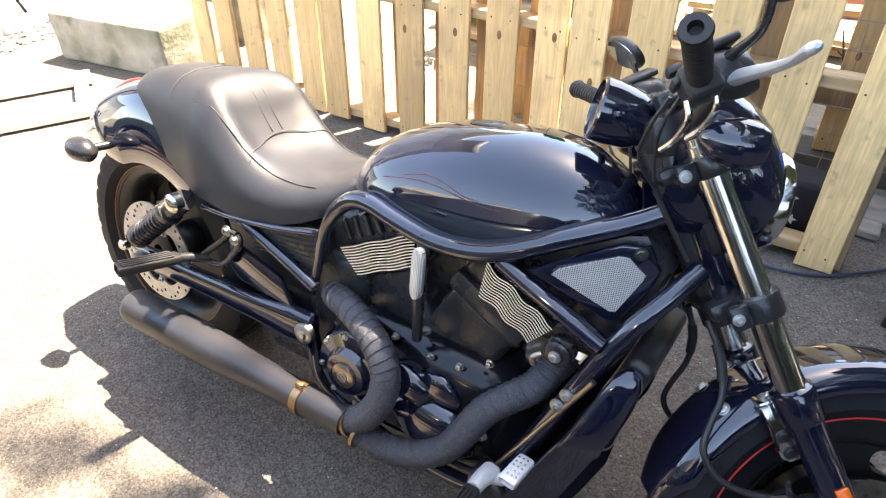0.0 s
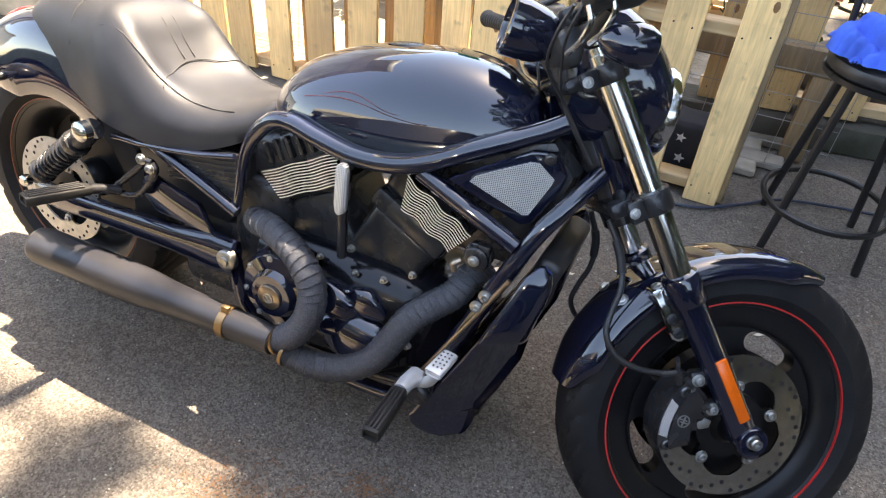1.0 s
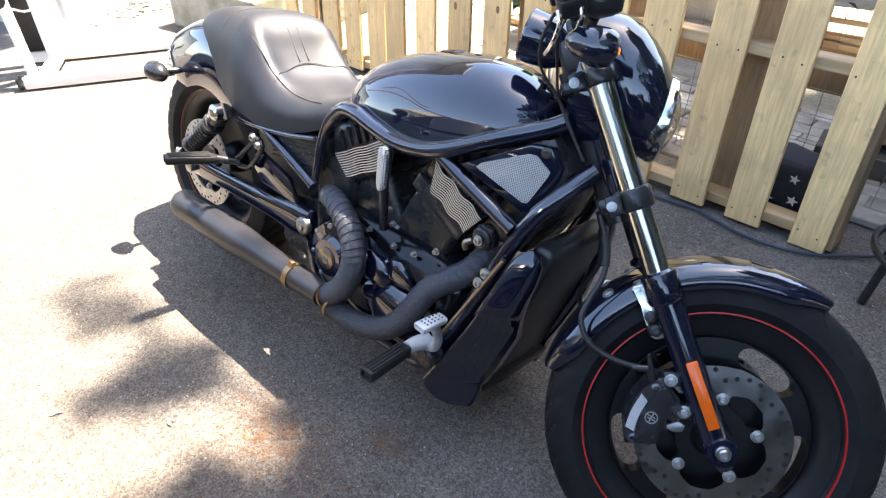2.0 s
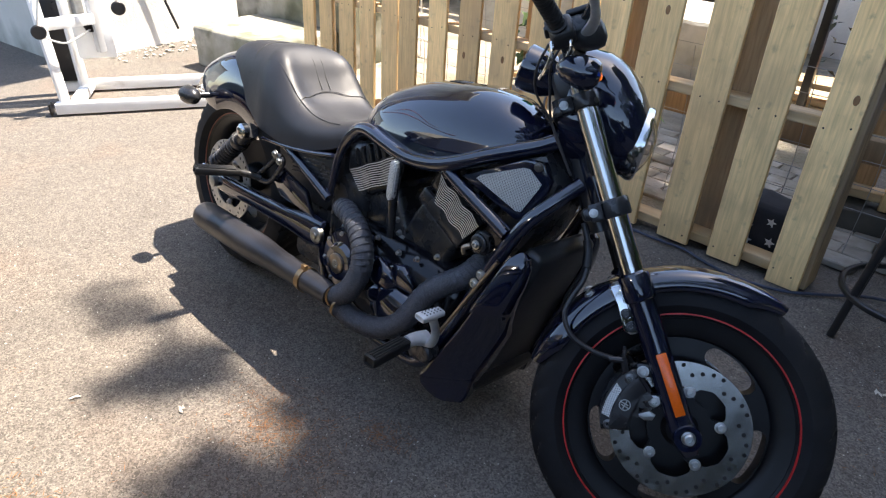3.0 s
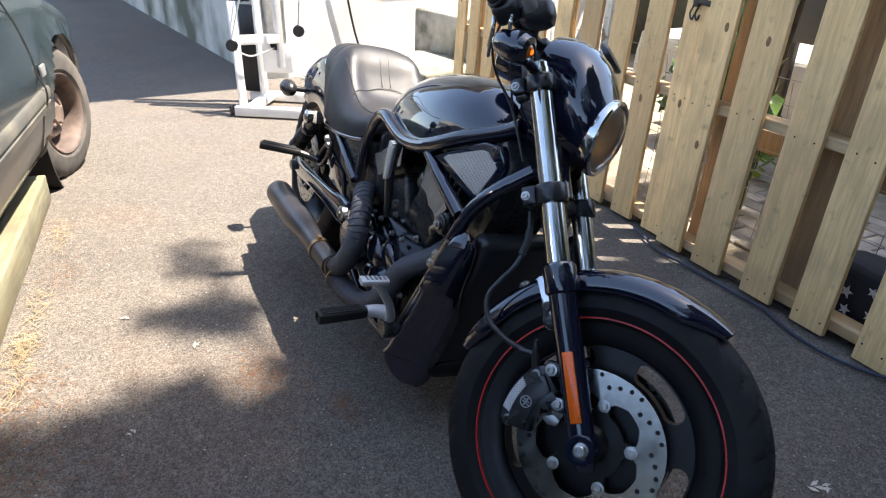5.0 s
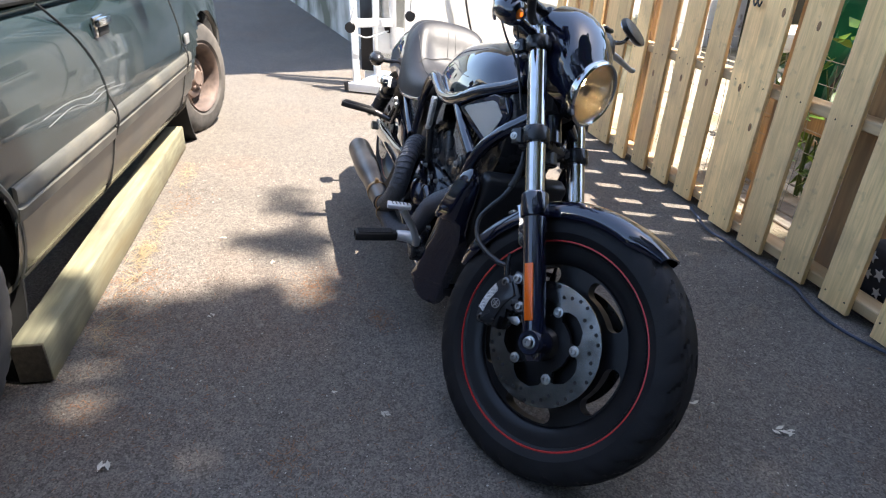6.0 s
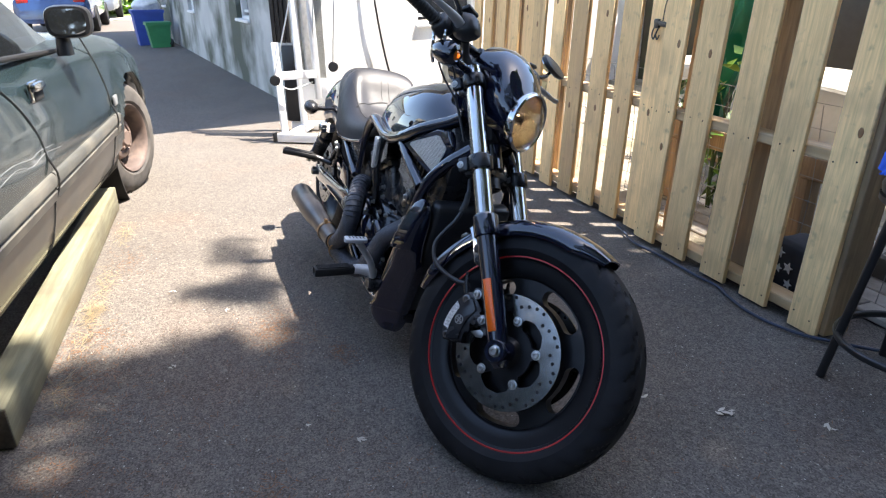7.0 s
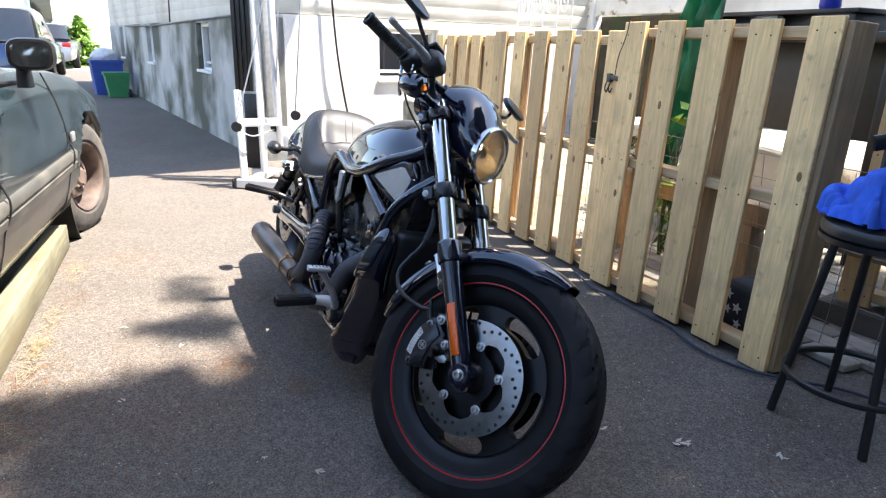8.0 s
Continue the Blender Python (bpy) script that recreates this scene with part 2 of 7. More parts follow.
smudged(pine, (0.36, 0.25, 0.14), 4.5, 0.5, 0.72, 0.5)
smudged(pine, (0.6, 0.36, 0.16), 1.6, 0.5, 0.75, 0.5)
smudged(pine, (0.2, 0.15, 0.1), 22.0, 0.6, 0.72, 0.4)
smudged(asphalt, (0.23, 0.195, 0.16), 190.0, 0.57, 0.67, 0.55)
smudged(asphalt, (0.05, 0.042, 0.036), 130.0, 0.58, 0.7, 0.45)
smudged(asphalt, (0.13, 0.078, 0.05), 1.7, 0.52, 0.78, 0.45)
smudged(concrete, (0.07, 0.075, 0.045), 5.0, 0.5, 0.66, 0.75)
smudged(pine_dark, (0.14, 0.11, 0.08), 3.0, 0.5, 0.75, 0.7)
smudged(old_timber, (0.1, 0.085, 0.06), 4.0, 0.52, 0.72, 0.7)


def perforated(name, base, hole, pitch):
    """Metal sheet with rows of small round holes."""
    m = material(name, base, 0.4, 0.5, vary=0.08, scale=30)
    n, l, b = tools(m)
    tc = n.new("ShaderNodeTexCoord")
    v = n.new("ShaderNodeTexVoronoi")
    v.inputs["Scale"].default_value, v.inputs["Randomness"].default_value = 1.0 / pitch, 0.0
    v.voronoi_dimensions = "2D"
    l.new(tc.outputs["UV"], v.inputs["Vector"])
    r = n.new("ShaderNodeMapRange")
    l.new(v.outputs["Distance"], r.inputs[0])
    r.inputs[1].default_value, r.inputs[2].default_value = 0.24, 0.34
    x = n.new("ShaderNodeMix")
    x.data_type = "RGBA"
    l.new(r.outputs[0], x.inputs[0])
    x.inputs[6].default_value = (*hole, 1)
    l.new(b.inputs["Base Color"].links[0].from_socket, x.inputs[7])
    l.new(x.outputs[2], b.inputs["Base Color"])
    return m


mesh_silver = perforated("silver_perforated_mesh", (0.74, 0.74, 0.72), (0.06, 0.06, 0.06), 0.0036)

glass = bpy.data.materials.new("clear_glass")
glass.use_nodes = True
gb = glass.node_tree.nodes["Principled BSDF"]
gb.inputs["Transmission Weight"].default_value, gb.inputs["Roughness"].default_value, gb.inputs["IOR"].default_value = 1.0, 0.02, 1.1
mirror_glass = material("mirror_glass", (0.75, 0.75, 0.75), 0.02, 1.0, vary=0.02)
reflector_bowl = material("headlamp_reflector", (0.87, 0.78, 0.64), 0.25, 1.0, vary=0.05)


# ---- mesh tools ----
def part(name, bm, mat, parent=None, label="", m=None, sharp=38):
    """Links a bmesh as one mesh object, under a thing or a part."""
    me = bpy.data.meshes.new(name)
    bmesh.ops.recalc_face_normals(bm, faces=bm.faces[:])
    bm.to_mesh(me)
    bm.free()
    for x in mat if isinstance(mat, (list, tuple)) else [mat]:
        me.materials.append(x)
    me.polygons.foreach_set("use_smooth", [True] * len(me.polygons))
    me.set_sharp_from_angle(angle=radians(sharp))
    ob = new(name, me)
    if parent is not None:
        ob.parent = parent
    if m is not None:
        ob.matrix_local = m
    if label:
        ob["label"] = label
    return ob


def thing(name, label, category, group="", kind="", m=None):
    ob = new(name)
    ob.empty_display_size = 0.1
    if m is not None:
        ob.matrix_world = m
    return tagged(ob, label, category, group, kind)


def box(bm, size, at=(0, 0, 0), rot=None, bevel=0.0, seg=2):
    """A box of full size, centred at a place, with rounded edges."""
    made = bmesh.ops.create_cube(bm, size=1)["verts"]
    bmesh.ops.scale(bm, vec=size, verts=made)
    if bevel:
        edges = list({e for v in made for e in v.link_edges})
        out = bmesh.ops.bevel(bm, geom=edges, offset=bevel, segments=seg, affect="EDGES", profile=0.5)
        made = list({v for f in out["faces"] for v in f.verts} | {v for v in made if v.is_valid})
    if rot is not None:
        bmesh.ops.transform(bm, matrix=rot.to_4x4(), verts=made)
    bmesh.ops.translate(bm, vec=at, verts=made)
    return made


def ring_axes(d):
    d = Vector(d).normalized()
    side = d.cross(Vector((0, 0, 1)) if abs(d.z) < 0.9 else Vector((1, 0, 0))).normalized()
    return side, side.cross(d).normalized()


def skin(bm, rings, closed=True, cap=True, loop=False):
    """Faces between rings of points."""
    vs = [[bm.verts.new(p) for p in r] for r in rings]
    pairs = list(zip(vs, vs[1:])) + ([(vs[-1], vs[0])] if loop else [])
    for a, b in pairs:
        k = len(a)
        for i in range(k if closed else k - 1):
            j = (i + 1) % k
            bm.faces.new((a[i], a[j], b[j], b[i]))
    if cap and not loop and closed:
        for r in (vs[0], vs[-1]):
            bm.faces.new(r)
    return vs


def smooth_path(pts, steps=6):
    """A Catmull-Rom curve through points (tuples of any length)."""
    p = [np.array(q, float) for q in pts]
    p = [2 * p[0] - p[1], *p, 2 * p[-1] - p[-2]]
    out = []
    for a, b, c, d in zip(p, p[1:], p[2:], p[3:]):
        for i in range(steps):
            t = i / steps
            out.append(0.5 * (2 * b + (c - a) * t + (2 * a - 5 * b + 4 * c - d) * t * t + (3 * b - a - 3 * c + d) * t**3))
    out.append(p[-2])
    return out


def tube(bm, pts, r, seg=12, steps=6, cap=True, flat=1.0):
    """A tube along a smooth curve; r: a radius, or one for each point."""
    rr = [r] * len(pts) if not isinstance(r, (list, tuple)) else r
    path = smooth_path([(*p, q) for p, q in zip(pts, rr)], steps) if steps > 1 and len(pts) > 2 else [np.array((*p, q), float) for p, q in zip(pts, rr)]
    rings, up = [], None
    for i, q in enumerate(path):
        d = Vector(path[min(i + 1, len(path) - 1)][:3] - path[max(i - 1, 0)][:3]).normalized()
        if up is None:
            side, up = ring_axes(d)
        up = (up - d * up.dot(d)).normalized()
        side = d.cross(up)
        c = Vector(q[:3])
        rings.append([c + (side * math.cos(a) + up * flat * math.sin(a)) * q[3] for a in [2 * math.pi * k / seg for k in range(seg)]])
    skin(bm, rings, cap=cap)


def rod(bm, a, b, r, r2=None, seg=14):
    tube(bm, [a, b], [r, r if r2 is None else r2], seg=seg, steps=1)


def lathe(bm, profile, at=(0, 0, 0), axis=(0, 1, 0), seg=32, loop=False):
    """A turned shape: profile rows of (distance along the axis, radius)."""
    d = Vector(axis).normalized()
    s, u = ring_axes(d)
    at = Vector(at)
    rings = [[at + d * h + (s * math.cos(a) + u * math.sin(a)) * max(r, 1e-4) for a in [2 * math.pi * k / seg for k in range(seg)]] for h, r in profile]
    skin(bm, rings, loop=loop)


def oval(cx, cy, cz, hy, hz, power=2.2, seg=24, axis="x", flat_low=0.0):
    """A rounded ring across an axis: half widths hy and hz, squarer with a higher power."""
    pts = []
    for k in range(seg):
        a = 2 * math.pi * k / seg
        c, s = math.cos(a), math.sin(a)
        y = math.copysign(abs(c) ** (2 / power), c) * hy
        z = math.copysign(abs(s) ** (2 / power), s) * hz
        if z < 0:
            z *= 1 - flat_low
        pts.append((cx, cy + y, cz + z) if axis == "x" else (cx + y, cy + z, cz) if axis == "z" else (cx + y, cy, cz + z))
    return pts


def prism(bm, outline, depth, at=lambda u, v, w: (u, w, v), bevel=0.0):
    """A plate with a given outline, extruded by depth about its middle plane."""
    lo = [bm.verts.new(at(u, v, -depth / 2)) for u, v in outline]
    hi = [bm.verts.new(at(u, v, depth / 2)) for u, v in outline]
    k = len(lo)
    faces = [bm.faces.new(lo), bm.faces.new(hi)]
    for i in range(k):
        bm.faces.new((lo[i], lo[(i + 1) % k], hi[(i + 1) % k], hi[i]))
    if bevel:
        edges = list({e for f in faces for e in f.edges})
        bmesh.ops.bevel(bm, geom=edges, offset=bevel, segments=2, affect="EDGES", profile=0.5)


def bolt(bm, at, axis, r=0.008, h=0.008):
    """A hexagon-socket bolt head with a washer."""
    a, d = Vector(at), Vector(axis).normalized()
    lathe(bm, [(-0.002, r * 1.5), (0.001, r * 1.5), (0.0015, r), (h - 0.001, r), (h, r * 0.85), (h, r * 0.5), (h * 0.4, r * 0.45), (h * 0.4, 0)], a, d, seg=12)


def peg_shape(bm, a, b, wide, deep):
    """A slightly flared rubber peg with a rounded oblong section."""
    d = (b - a).normalized()
    side = Vector((0, 0, 1)).cross(d)
    up = d.cross(side)
    rings = []
    for t, w in ((0, 0.7), (0.04, 0.9), (0.5, 0.97), (0.95, 1.0), (1, 0.9), (1, 0.72), (0.96, 0.68)):
        c = a.lerp(b, t)
        rings.append([c + side * (math.copysign(abs(math.cos(x)) ** 0.4, math.cos(x)) * w * wide) + up * (math.copysign(abs(math.sin(x)) ** 0.4, math.sin(x)) * w * deep) for x in [2 * math.pi * k / 20 for k in range(20)]])
    skin(bm, rings)


def peg_ribs(parent, a, b, wide, deep, mat):
    """Raised lengthwise ribs on a peg's upper face."""
    d = (b - a).normalized()
    side = Vector((0, 0, 1)).cross(d)
    up = d.cross(side)
    for q in (-0.66, -0.22, 0.22, 0.66):
        bm = bm_new()
        o = side * (q * wide) + up * (deep + 0.0005)
        rod(bm, a.lerp(b, 0.12) + o, a.lerp(b, 0.94) + o, 0.0026, seg=8)
        part("peg_rib", bm, mat, parent)


def bm_new():
    return bmesh.new()

# ---- the setting ----
def ground_sheet():
    bm = bm_new()
    n = 60
    xs = [-400, -120, -40, *np.linspace(-14, 8, n), 40, 120, 400]
    ys = [-400, -120, -40, *np.linspace(-8, 1.3, 26), 8, 40, 120, 400]
    rows = [[bm.verts.new((x, y, 0.004 * noise.noise((x * 0.9, y * 0.9, 3)) - 0.004 if abs(x) < 14 and abs(y) < 8 else -0.01)) for y in ys] for x in xs]
    for a, b in zip(rows, rows[1:]):
        for i in range(len(a) - 1):
            bm.faces.new((a[i], b[i], b[i + 1], a[i + 1]))
    g = part("ground", bm, asphalt)
    tagged(g, "worn grey asphalt driveway with fine gravel grain", "driveway", kind="structure")


# speckle of light chips in the asphalt
an, al, ab = tools(asphalt)
atc = an.new("ShaderNodeTexCoord")
avo = an.new("ShaderNodeTexVoronoi")
avo.inputs["Scale"].default_value = 230
al.new(atc.outputs["Object"], avo.inputs["Vector"])
ahs = an.new("ShaderNodeSeparateColor")
al.new(avo.outputs["Color"], ahs.inputs[0])
arr = an.new("ShaderNodeMapRange")
al.new(ahs.outputs[0], arr.inputs[0])
for ak, av in zip((1, 2, 3, 4), (0.0, 1.0, 0.52, 1.5)):
    arr.inputs[ak].default_value = av
amx = an.new("ShaderNodeMix")
amx.data_type, amx.blend_type = "RGBA", "MULTIPLY"
amx.inputs[0].default_value = 1.0
al.new(ab.inputs["Base Color"].links[0].from_socket, amx.inputs[6])
al.new(arr.outputs[0], amx.inputs[7])
al.new(amx.outputs[2], ab.inputs["Base Color"])
chip = an.new("ShaderNodeTexVoronoi")
chip.inputs["Scale"].default_value = 115
al.new(atc.outputs["Object"], chip.inputs["Vector"])
chip_c = an.new("ShaderNodeSeparateColor")
al.new(chip.outputs["Color"], chip_c.inputs[0])
chip_m = an.new("ShaderNodeMapRange")
al.new(chip_c.outputs[1], chip_m.inputs[0])
for ak, av in zip((1, 2, 3, 4), (0.84, 1.0, 0.0, 0.35)):
    chip_m.inputs[ak].default_value = av
chip_x = an.new("ShaderNodeMix")
chip_x.data_type = "RGBA"
al.new(chip_m.outputs[0], chip_x.inputs[0])
al.new(amx.outputs[2], chip_x.inputs[6])
chip_x.inputs[7].default_value = (0.24, 0.22, 0.19, 1)
grime = an.new("ShaderNodeTexNoise")
grime.inputs["Scale"].default_value, grime.inputs["Detail"].default_value = 26, 8
al.new(atc.outputs["Object"], grime.inputs["Vector"])
grime_m = an.new("ShaderNodeMapRange")
al.new(grime.outputs["Fac"], grime_m.inputs[0])
for ak, av in zip((1, 2, 3, 4), (0.3, 0.7, 0.86, 1.12)):
    grime_m.inputs[ak].default_value = av
grime_x = an.new("ShaderNodeMix")
grime_x.data_type, grime_x.blend_type = "RGBA", "MULTIPLY"
grime_x.inputs[0].default_value = 1.0
al.new(chip_x.outputs[2], grime_x.inputs[6])
al.new(grime_m.outputs[0], grime_x.inputs[7])
al.new(grime_x.outputs[2], ab.inputs["Base Color"])
ground_sheet()

bm = bm_new()
box(bm, (9.35, 6.0, 0.03), (-3.325, 4.52, 0.002), bevel=0.01)
tagged(part("yard_ground", bm, soil), "dry bare soil of the yard behind the pallets", "yard", kind="structure")

bm = bm_new()
box(bm, (16, 5, 0.06), (-32, -4, 0.0), bevel=0.02)
tagged(part("lawn", bm, grass_green), "sunny green lawn across the far street", "lawn", kind="structure")
bm = bm_new()
box(bm, (5.0, 40, 0.05), (-24, 0, -0.01), bevel=0.02)
tagged(part("pavement", bm, concrete), "pale concrete sidewalk at the driveway's end", "sidewalk", kind="structure")

# ---- house ----
HOUSE = Matrix.Translation((-3.4, 0.405, 0)) @ Matrix.Rotation(radians(7.38), 4, "Z")
# house axes: -x runs along the driveway wall, +y along the yard wall; windows as (start, end, sill, head)


def holed_wall(bm, length, z0, z1, thick, holes, along, inward):
    """An upright slab with rectangular openings cut through it."""
    cuts = sorted({0.0, length, *[h[0] for h in holes], *[h[1] for h in holes]})
    for a, b in zip(cuts, cuts[1:]):
        spans = [(z0, z1)]
        for h in holes:
            if h[0] < (a + b) / 2 < h[1]:
                spans = [(z0, h[2]), (h[3], z1)]
        for lo, hi in spans:
            if hi - lo > 0.01:
                c = along * ((a + b) / 2) + inward * (thick / 2) + Vector((0, 0, (lo + hi) / 2))
                s = [abs(along[i]) * (b - a) + abs(inward[i]) * thick for i in range(2)]
                box(bm, (s[0], s[1], hi - lo), c)
    bmesh.ops.remove_doubles(bm, verts=bm.verts[:], dist=0.0005)


AX, AY = Vector((-1, 0, 0)), Vector((0, 1, 0))
side_holes = [(1.85, 2.5, 0.74, 1.3), (5.7, 6.3, 0.7, 1.3), (9.3, 9.8, 0.68, 1.3)]
yard_holes = [(1.24, 1.96, 0.75, 1.28)]
bm = bm_new()
holed_wall(bm, 11.5, -0.2, 1.33, 0.25, side_holes, AX, AY)
w = part("wall_driveway", bm, stucco, m=HOUSE)
tagged(w, "white stucco foundation wall stained with grey-green moss", "wall", kind="structure")
bm = bm_new()
holed_wall(bm, 7.0, -0.2, 1.36, 0.25, yard_holes, AY, AX)
w = part("wall_yard", bm, stucco_clean, m=HOUSE @ Matrix.Translation((0.0, 0.002, 0)))
tagged(w, "rough whitewashed foundation wall in full sun", "wall", kind="structure")


def basement_window(name, centre, width, height, facing, m):
    """A framed pane with sill, set into an opening."""
    t = thing(name, "dark basement window in a white painted frame", "window", kind="structure", m=m)
    side = Vector((facing.y, -facing.x, 0)) if abs(facing.y) else Vector((0, 1, 0))
    rot = Matrix.Identity(3) if abs(facing.y) else Matrix.Rotation(math.pi / 2, 3, "Z")
    c = Vector(centre)
    bm = bm_new()
    for s in (-1, 1):
        box(bm, (0.045, 0.1, height), c + Vector(side) * s * (width / 2 - 0.0225), rot, 0.006)
    for s in (-1, 1):
        box(bm, (width - 0.09, 0.1, 0.045), c + Vector((0, 0, s * (height / 2 - 0.0225))), rot, 0.006)
    box(bm, (width - 0.09, 0.05, 0.03), c + Vector((0, 0, -height * 0.32)), rot, 0.004)
    part("window_frame", bm, white_frame, t)
    bm = bm_new()
    box(bm, (width + 0.03, 0.14, 0.035), c + facing * 0.07 - Vector((0, 0, height / 2 + 0.0)), rot, 0.008)
    part("window_sill", bm, white_frame, t)
    bm = bm_new()
    box(bm, (width - 0.12, 0.012, height - 0.1), c - facing * 0.02, rot)
    part("pane", bm, window_dark, t)


for k, h in enumerate(side_holes):
    basement_window(f"window_{k + 1}", (-(h[0] + h[1]) / 2, 0.11, (h[2] + h[3]) / 2), h[1] - h[0], h[3] - h[2], Vector((0, -1, 0)), HOUSE)
h = yard_holes[0]
basement_window("window_4", (-0.11, (h[0] + h[1]) / 2, (h[2] + h[3]) / 2), h[1] - h[0], h[3] - h[2], Vector((1, 0, 0)), HOUSE)

# clapboard storey above the foundation; roof slabs out of view, sized for their shade
siding = thing("siding", "cream horizontal clapboard siding above the foundation", "siding", kind="structure", m=HOUSE)
bm = bm_new()
box(bm, (11.3, 0.2, 3.3), (-5.75, 0.13, 1.33 + 1.65))
box(bm, (0.2, 6.9, 3.3), (-0.13, 3.55, 1.37 + 1.65))
part("sheathing", bm, siding_paint, siding)
for k in range(9):
    z = 1.33 + 0.125 * k
    bm = bm_new()
    box(bm, (11.5, 0.02, 0.13), (-5.73, 0.02, z + 0.065), Matrix.Rotation(radians(10), 3, "X"), 0.003)
    part("clapboard", bm, siding_paint, siding)
    bm = bm_new()
    box(bm, (0.02, 6.9, 0.13), (-0.02, 3.44, z + 0.105), Matrix.Rotation(radians(6), 3, "Y"), 0.003)
    part("clapboard", bm, siding_paint, siding)
bm = bm_new()
box(bm, (0.11, 0.11, 3.35), (-0.045, 0.03, 3.02), bevel=0.01)
part("corner_board", bm, white_frame, siding)
bm = bm_new()
box(bm, (12.6, 8.6, 0.2), (-5.6, 3.5, 4.75), bevel=0.02)
# extra slab added only to shade the driveway by the corner
box(bm, (0.7, 2.35, 0.18), (0.99, 0.5, 4.75), bevel=0.02)
part("roof", bm, siding_paint, siding, "broad flat eave out of view, sized for its shadow")

# cables along the siding
bm = bm_new()
tube(bm, [(-0.6, -0.02, 1.35), (-3.0, -0.03, 1.32), (-5.5, -0.03, 1.29), (-8.6, -0.03, 1.31)], 0.012, 8)
tube(bm, [(-3.9, -0.02, 2.4), (-3.9, -0.03, 1.7), (-3.95, -0.03, 1.33)], 0.01, 8)
tagged(part("house_cable", bm, black_steel, m=HOUSE), "black service cable clipped along the siding", "cable")
bm = bm_new()
tube(bm, [(0.05, 0.62, 2.6), (0.06, 0.7, 1.7), (0.07, 0.76, 1.0), (0.06, 0.86, 0.45), (0.08, 0.95, 0.12)], 0.011, 8)
tagged(part("wall_cable", bm, black_steel, m=HOUSE), "thin black cable hanging down the white wall", "cable")

# concrete steps and retaining wall between house and pallets
for at, size, lab in (((-2.35, 1.52, 0.14), (0.9, 0.62, 0.3), "weathered concrete step beside the yard wall"),
                      ((-2.5, 2.02, 0.3), (1.3, 0.42, 0.62), "mossy concrete retaining wall beside the pallets")):
    bm = bm_new()
    box(bm, size, (0, 0, 0), bevel=0.03, seg=3)
    bmesh.ops.subdivide_edges(bm, edges=bm.edges[:], cuts=3, use_grid_fill=True)
    for v in bm.verts:
        v.co += v.co.normalized() * 0.012 * noise.noise(v.co * 6)
    tagged(part("concrete_step" if size[2] < 0.4 else "retaining_wall", bm, concrete, m=Matrix.Translation(at) @ Matrix.Rotation(radians(8), 4, "Z")), lab, "step" if size[2] < 0.4 else "wall", kind="structure")


# ---- pallets ----
def board(bm, x0, x1, z0, z1, y, thick, skew=0.0):
    vs = box(bm, (x1 - x0, thick, z1 - z0), ((x0 + x1) / 2, y, (z0 + z1) / 2), bevel=0.003, seg=1)
    for v in vs:
        v.co.x += skew * (v.co.z - z0) / (z1 - z0)


def pallet(label, x0, x1, fronts, backs, m, height=1.25, end_board=False):
    """A pallet on its edge: three stringers, boards in front and behind. fronts: starts and widths along it."""
    p = thing("pallet", label, "pallet", "pallets of the fence", m=m)
    for z in (0.055, 0.63, height - 0.045):
        bm = bm_new()
        box(bm, (x1 - x0, 0.085, 0.04), ((x0 + x1) / 2, 0.055, z), bevel=0.004, seg=1)
        part("stringer", bm, rail_pine, p)
    for x, w in fronts:
        bm = bm_new()
        board(bm, x, x + w, random.uniform(0.0, 0.02), height + random.uniform(-0.004, 0.003), 0.0, 0.02, random.uniform(-0.006, 0.006))
        b = part("board", bm, pine, p)
        bm = bm_new()
        for z in (0.06, 0.63, height - 0.05):
            for q in (0.22, 0.78):
                lathe(bm, [(0, 0.0035), (0.0012, 0.0035), (0.0014, 0.001)], (x + w * q + random.uniform(-0.01, 0.01), -0.0095, z + random.uniform(-0.012, 0.012)), (0, -1, 0), 8)
        part("nails", bm, dark_void, b)["kind"] = "stuff"
        if random.random() < 0.75:
            for _ in range(random.choice((1, 1, 2))):
                bm = bm_new()
                q, z = x + w * random.uniform(0.25, 0.75), random.uniform(0.2, 1.1)
                for v in bmesh.ops.create_uvsphere(bm, u_segments=12, v_segments=6, radius=1)["verts"]:
                    v.co = Vector((q + v.co.x * 0.011, -0.0095 + v.co.y * 0.0016, z + v.co.z * 0.019))
                part("knot", bm, knot, b)
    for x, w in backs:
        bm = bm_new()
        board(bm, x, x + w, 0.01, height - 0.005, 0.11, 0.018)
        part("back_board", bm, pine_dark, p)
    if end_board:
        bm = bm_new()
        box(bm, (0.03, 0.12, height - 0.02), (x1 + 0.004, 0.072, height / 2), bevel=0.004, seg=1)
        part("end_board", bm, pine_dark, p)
    return p


LEAN = Matrix.Rotation(radians(-2.2), 4, "X")
pallet("new pine pallet standing on edge as a fence, knotty boards", 0.5, 1.565,
       [(0.515, 0.14), (0.722, 0.148), (0.977, 0.138), (1.202, 0.132), (1.443, 0.122)], [(0.58, 0.15), (1.03, 0.165), (1.51, 0.05)],
       Matrix.Translation((0, 1.346, 0)) @ Matrix.Rotation(radians(-2.7), 4, "X"), end_board=True)
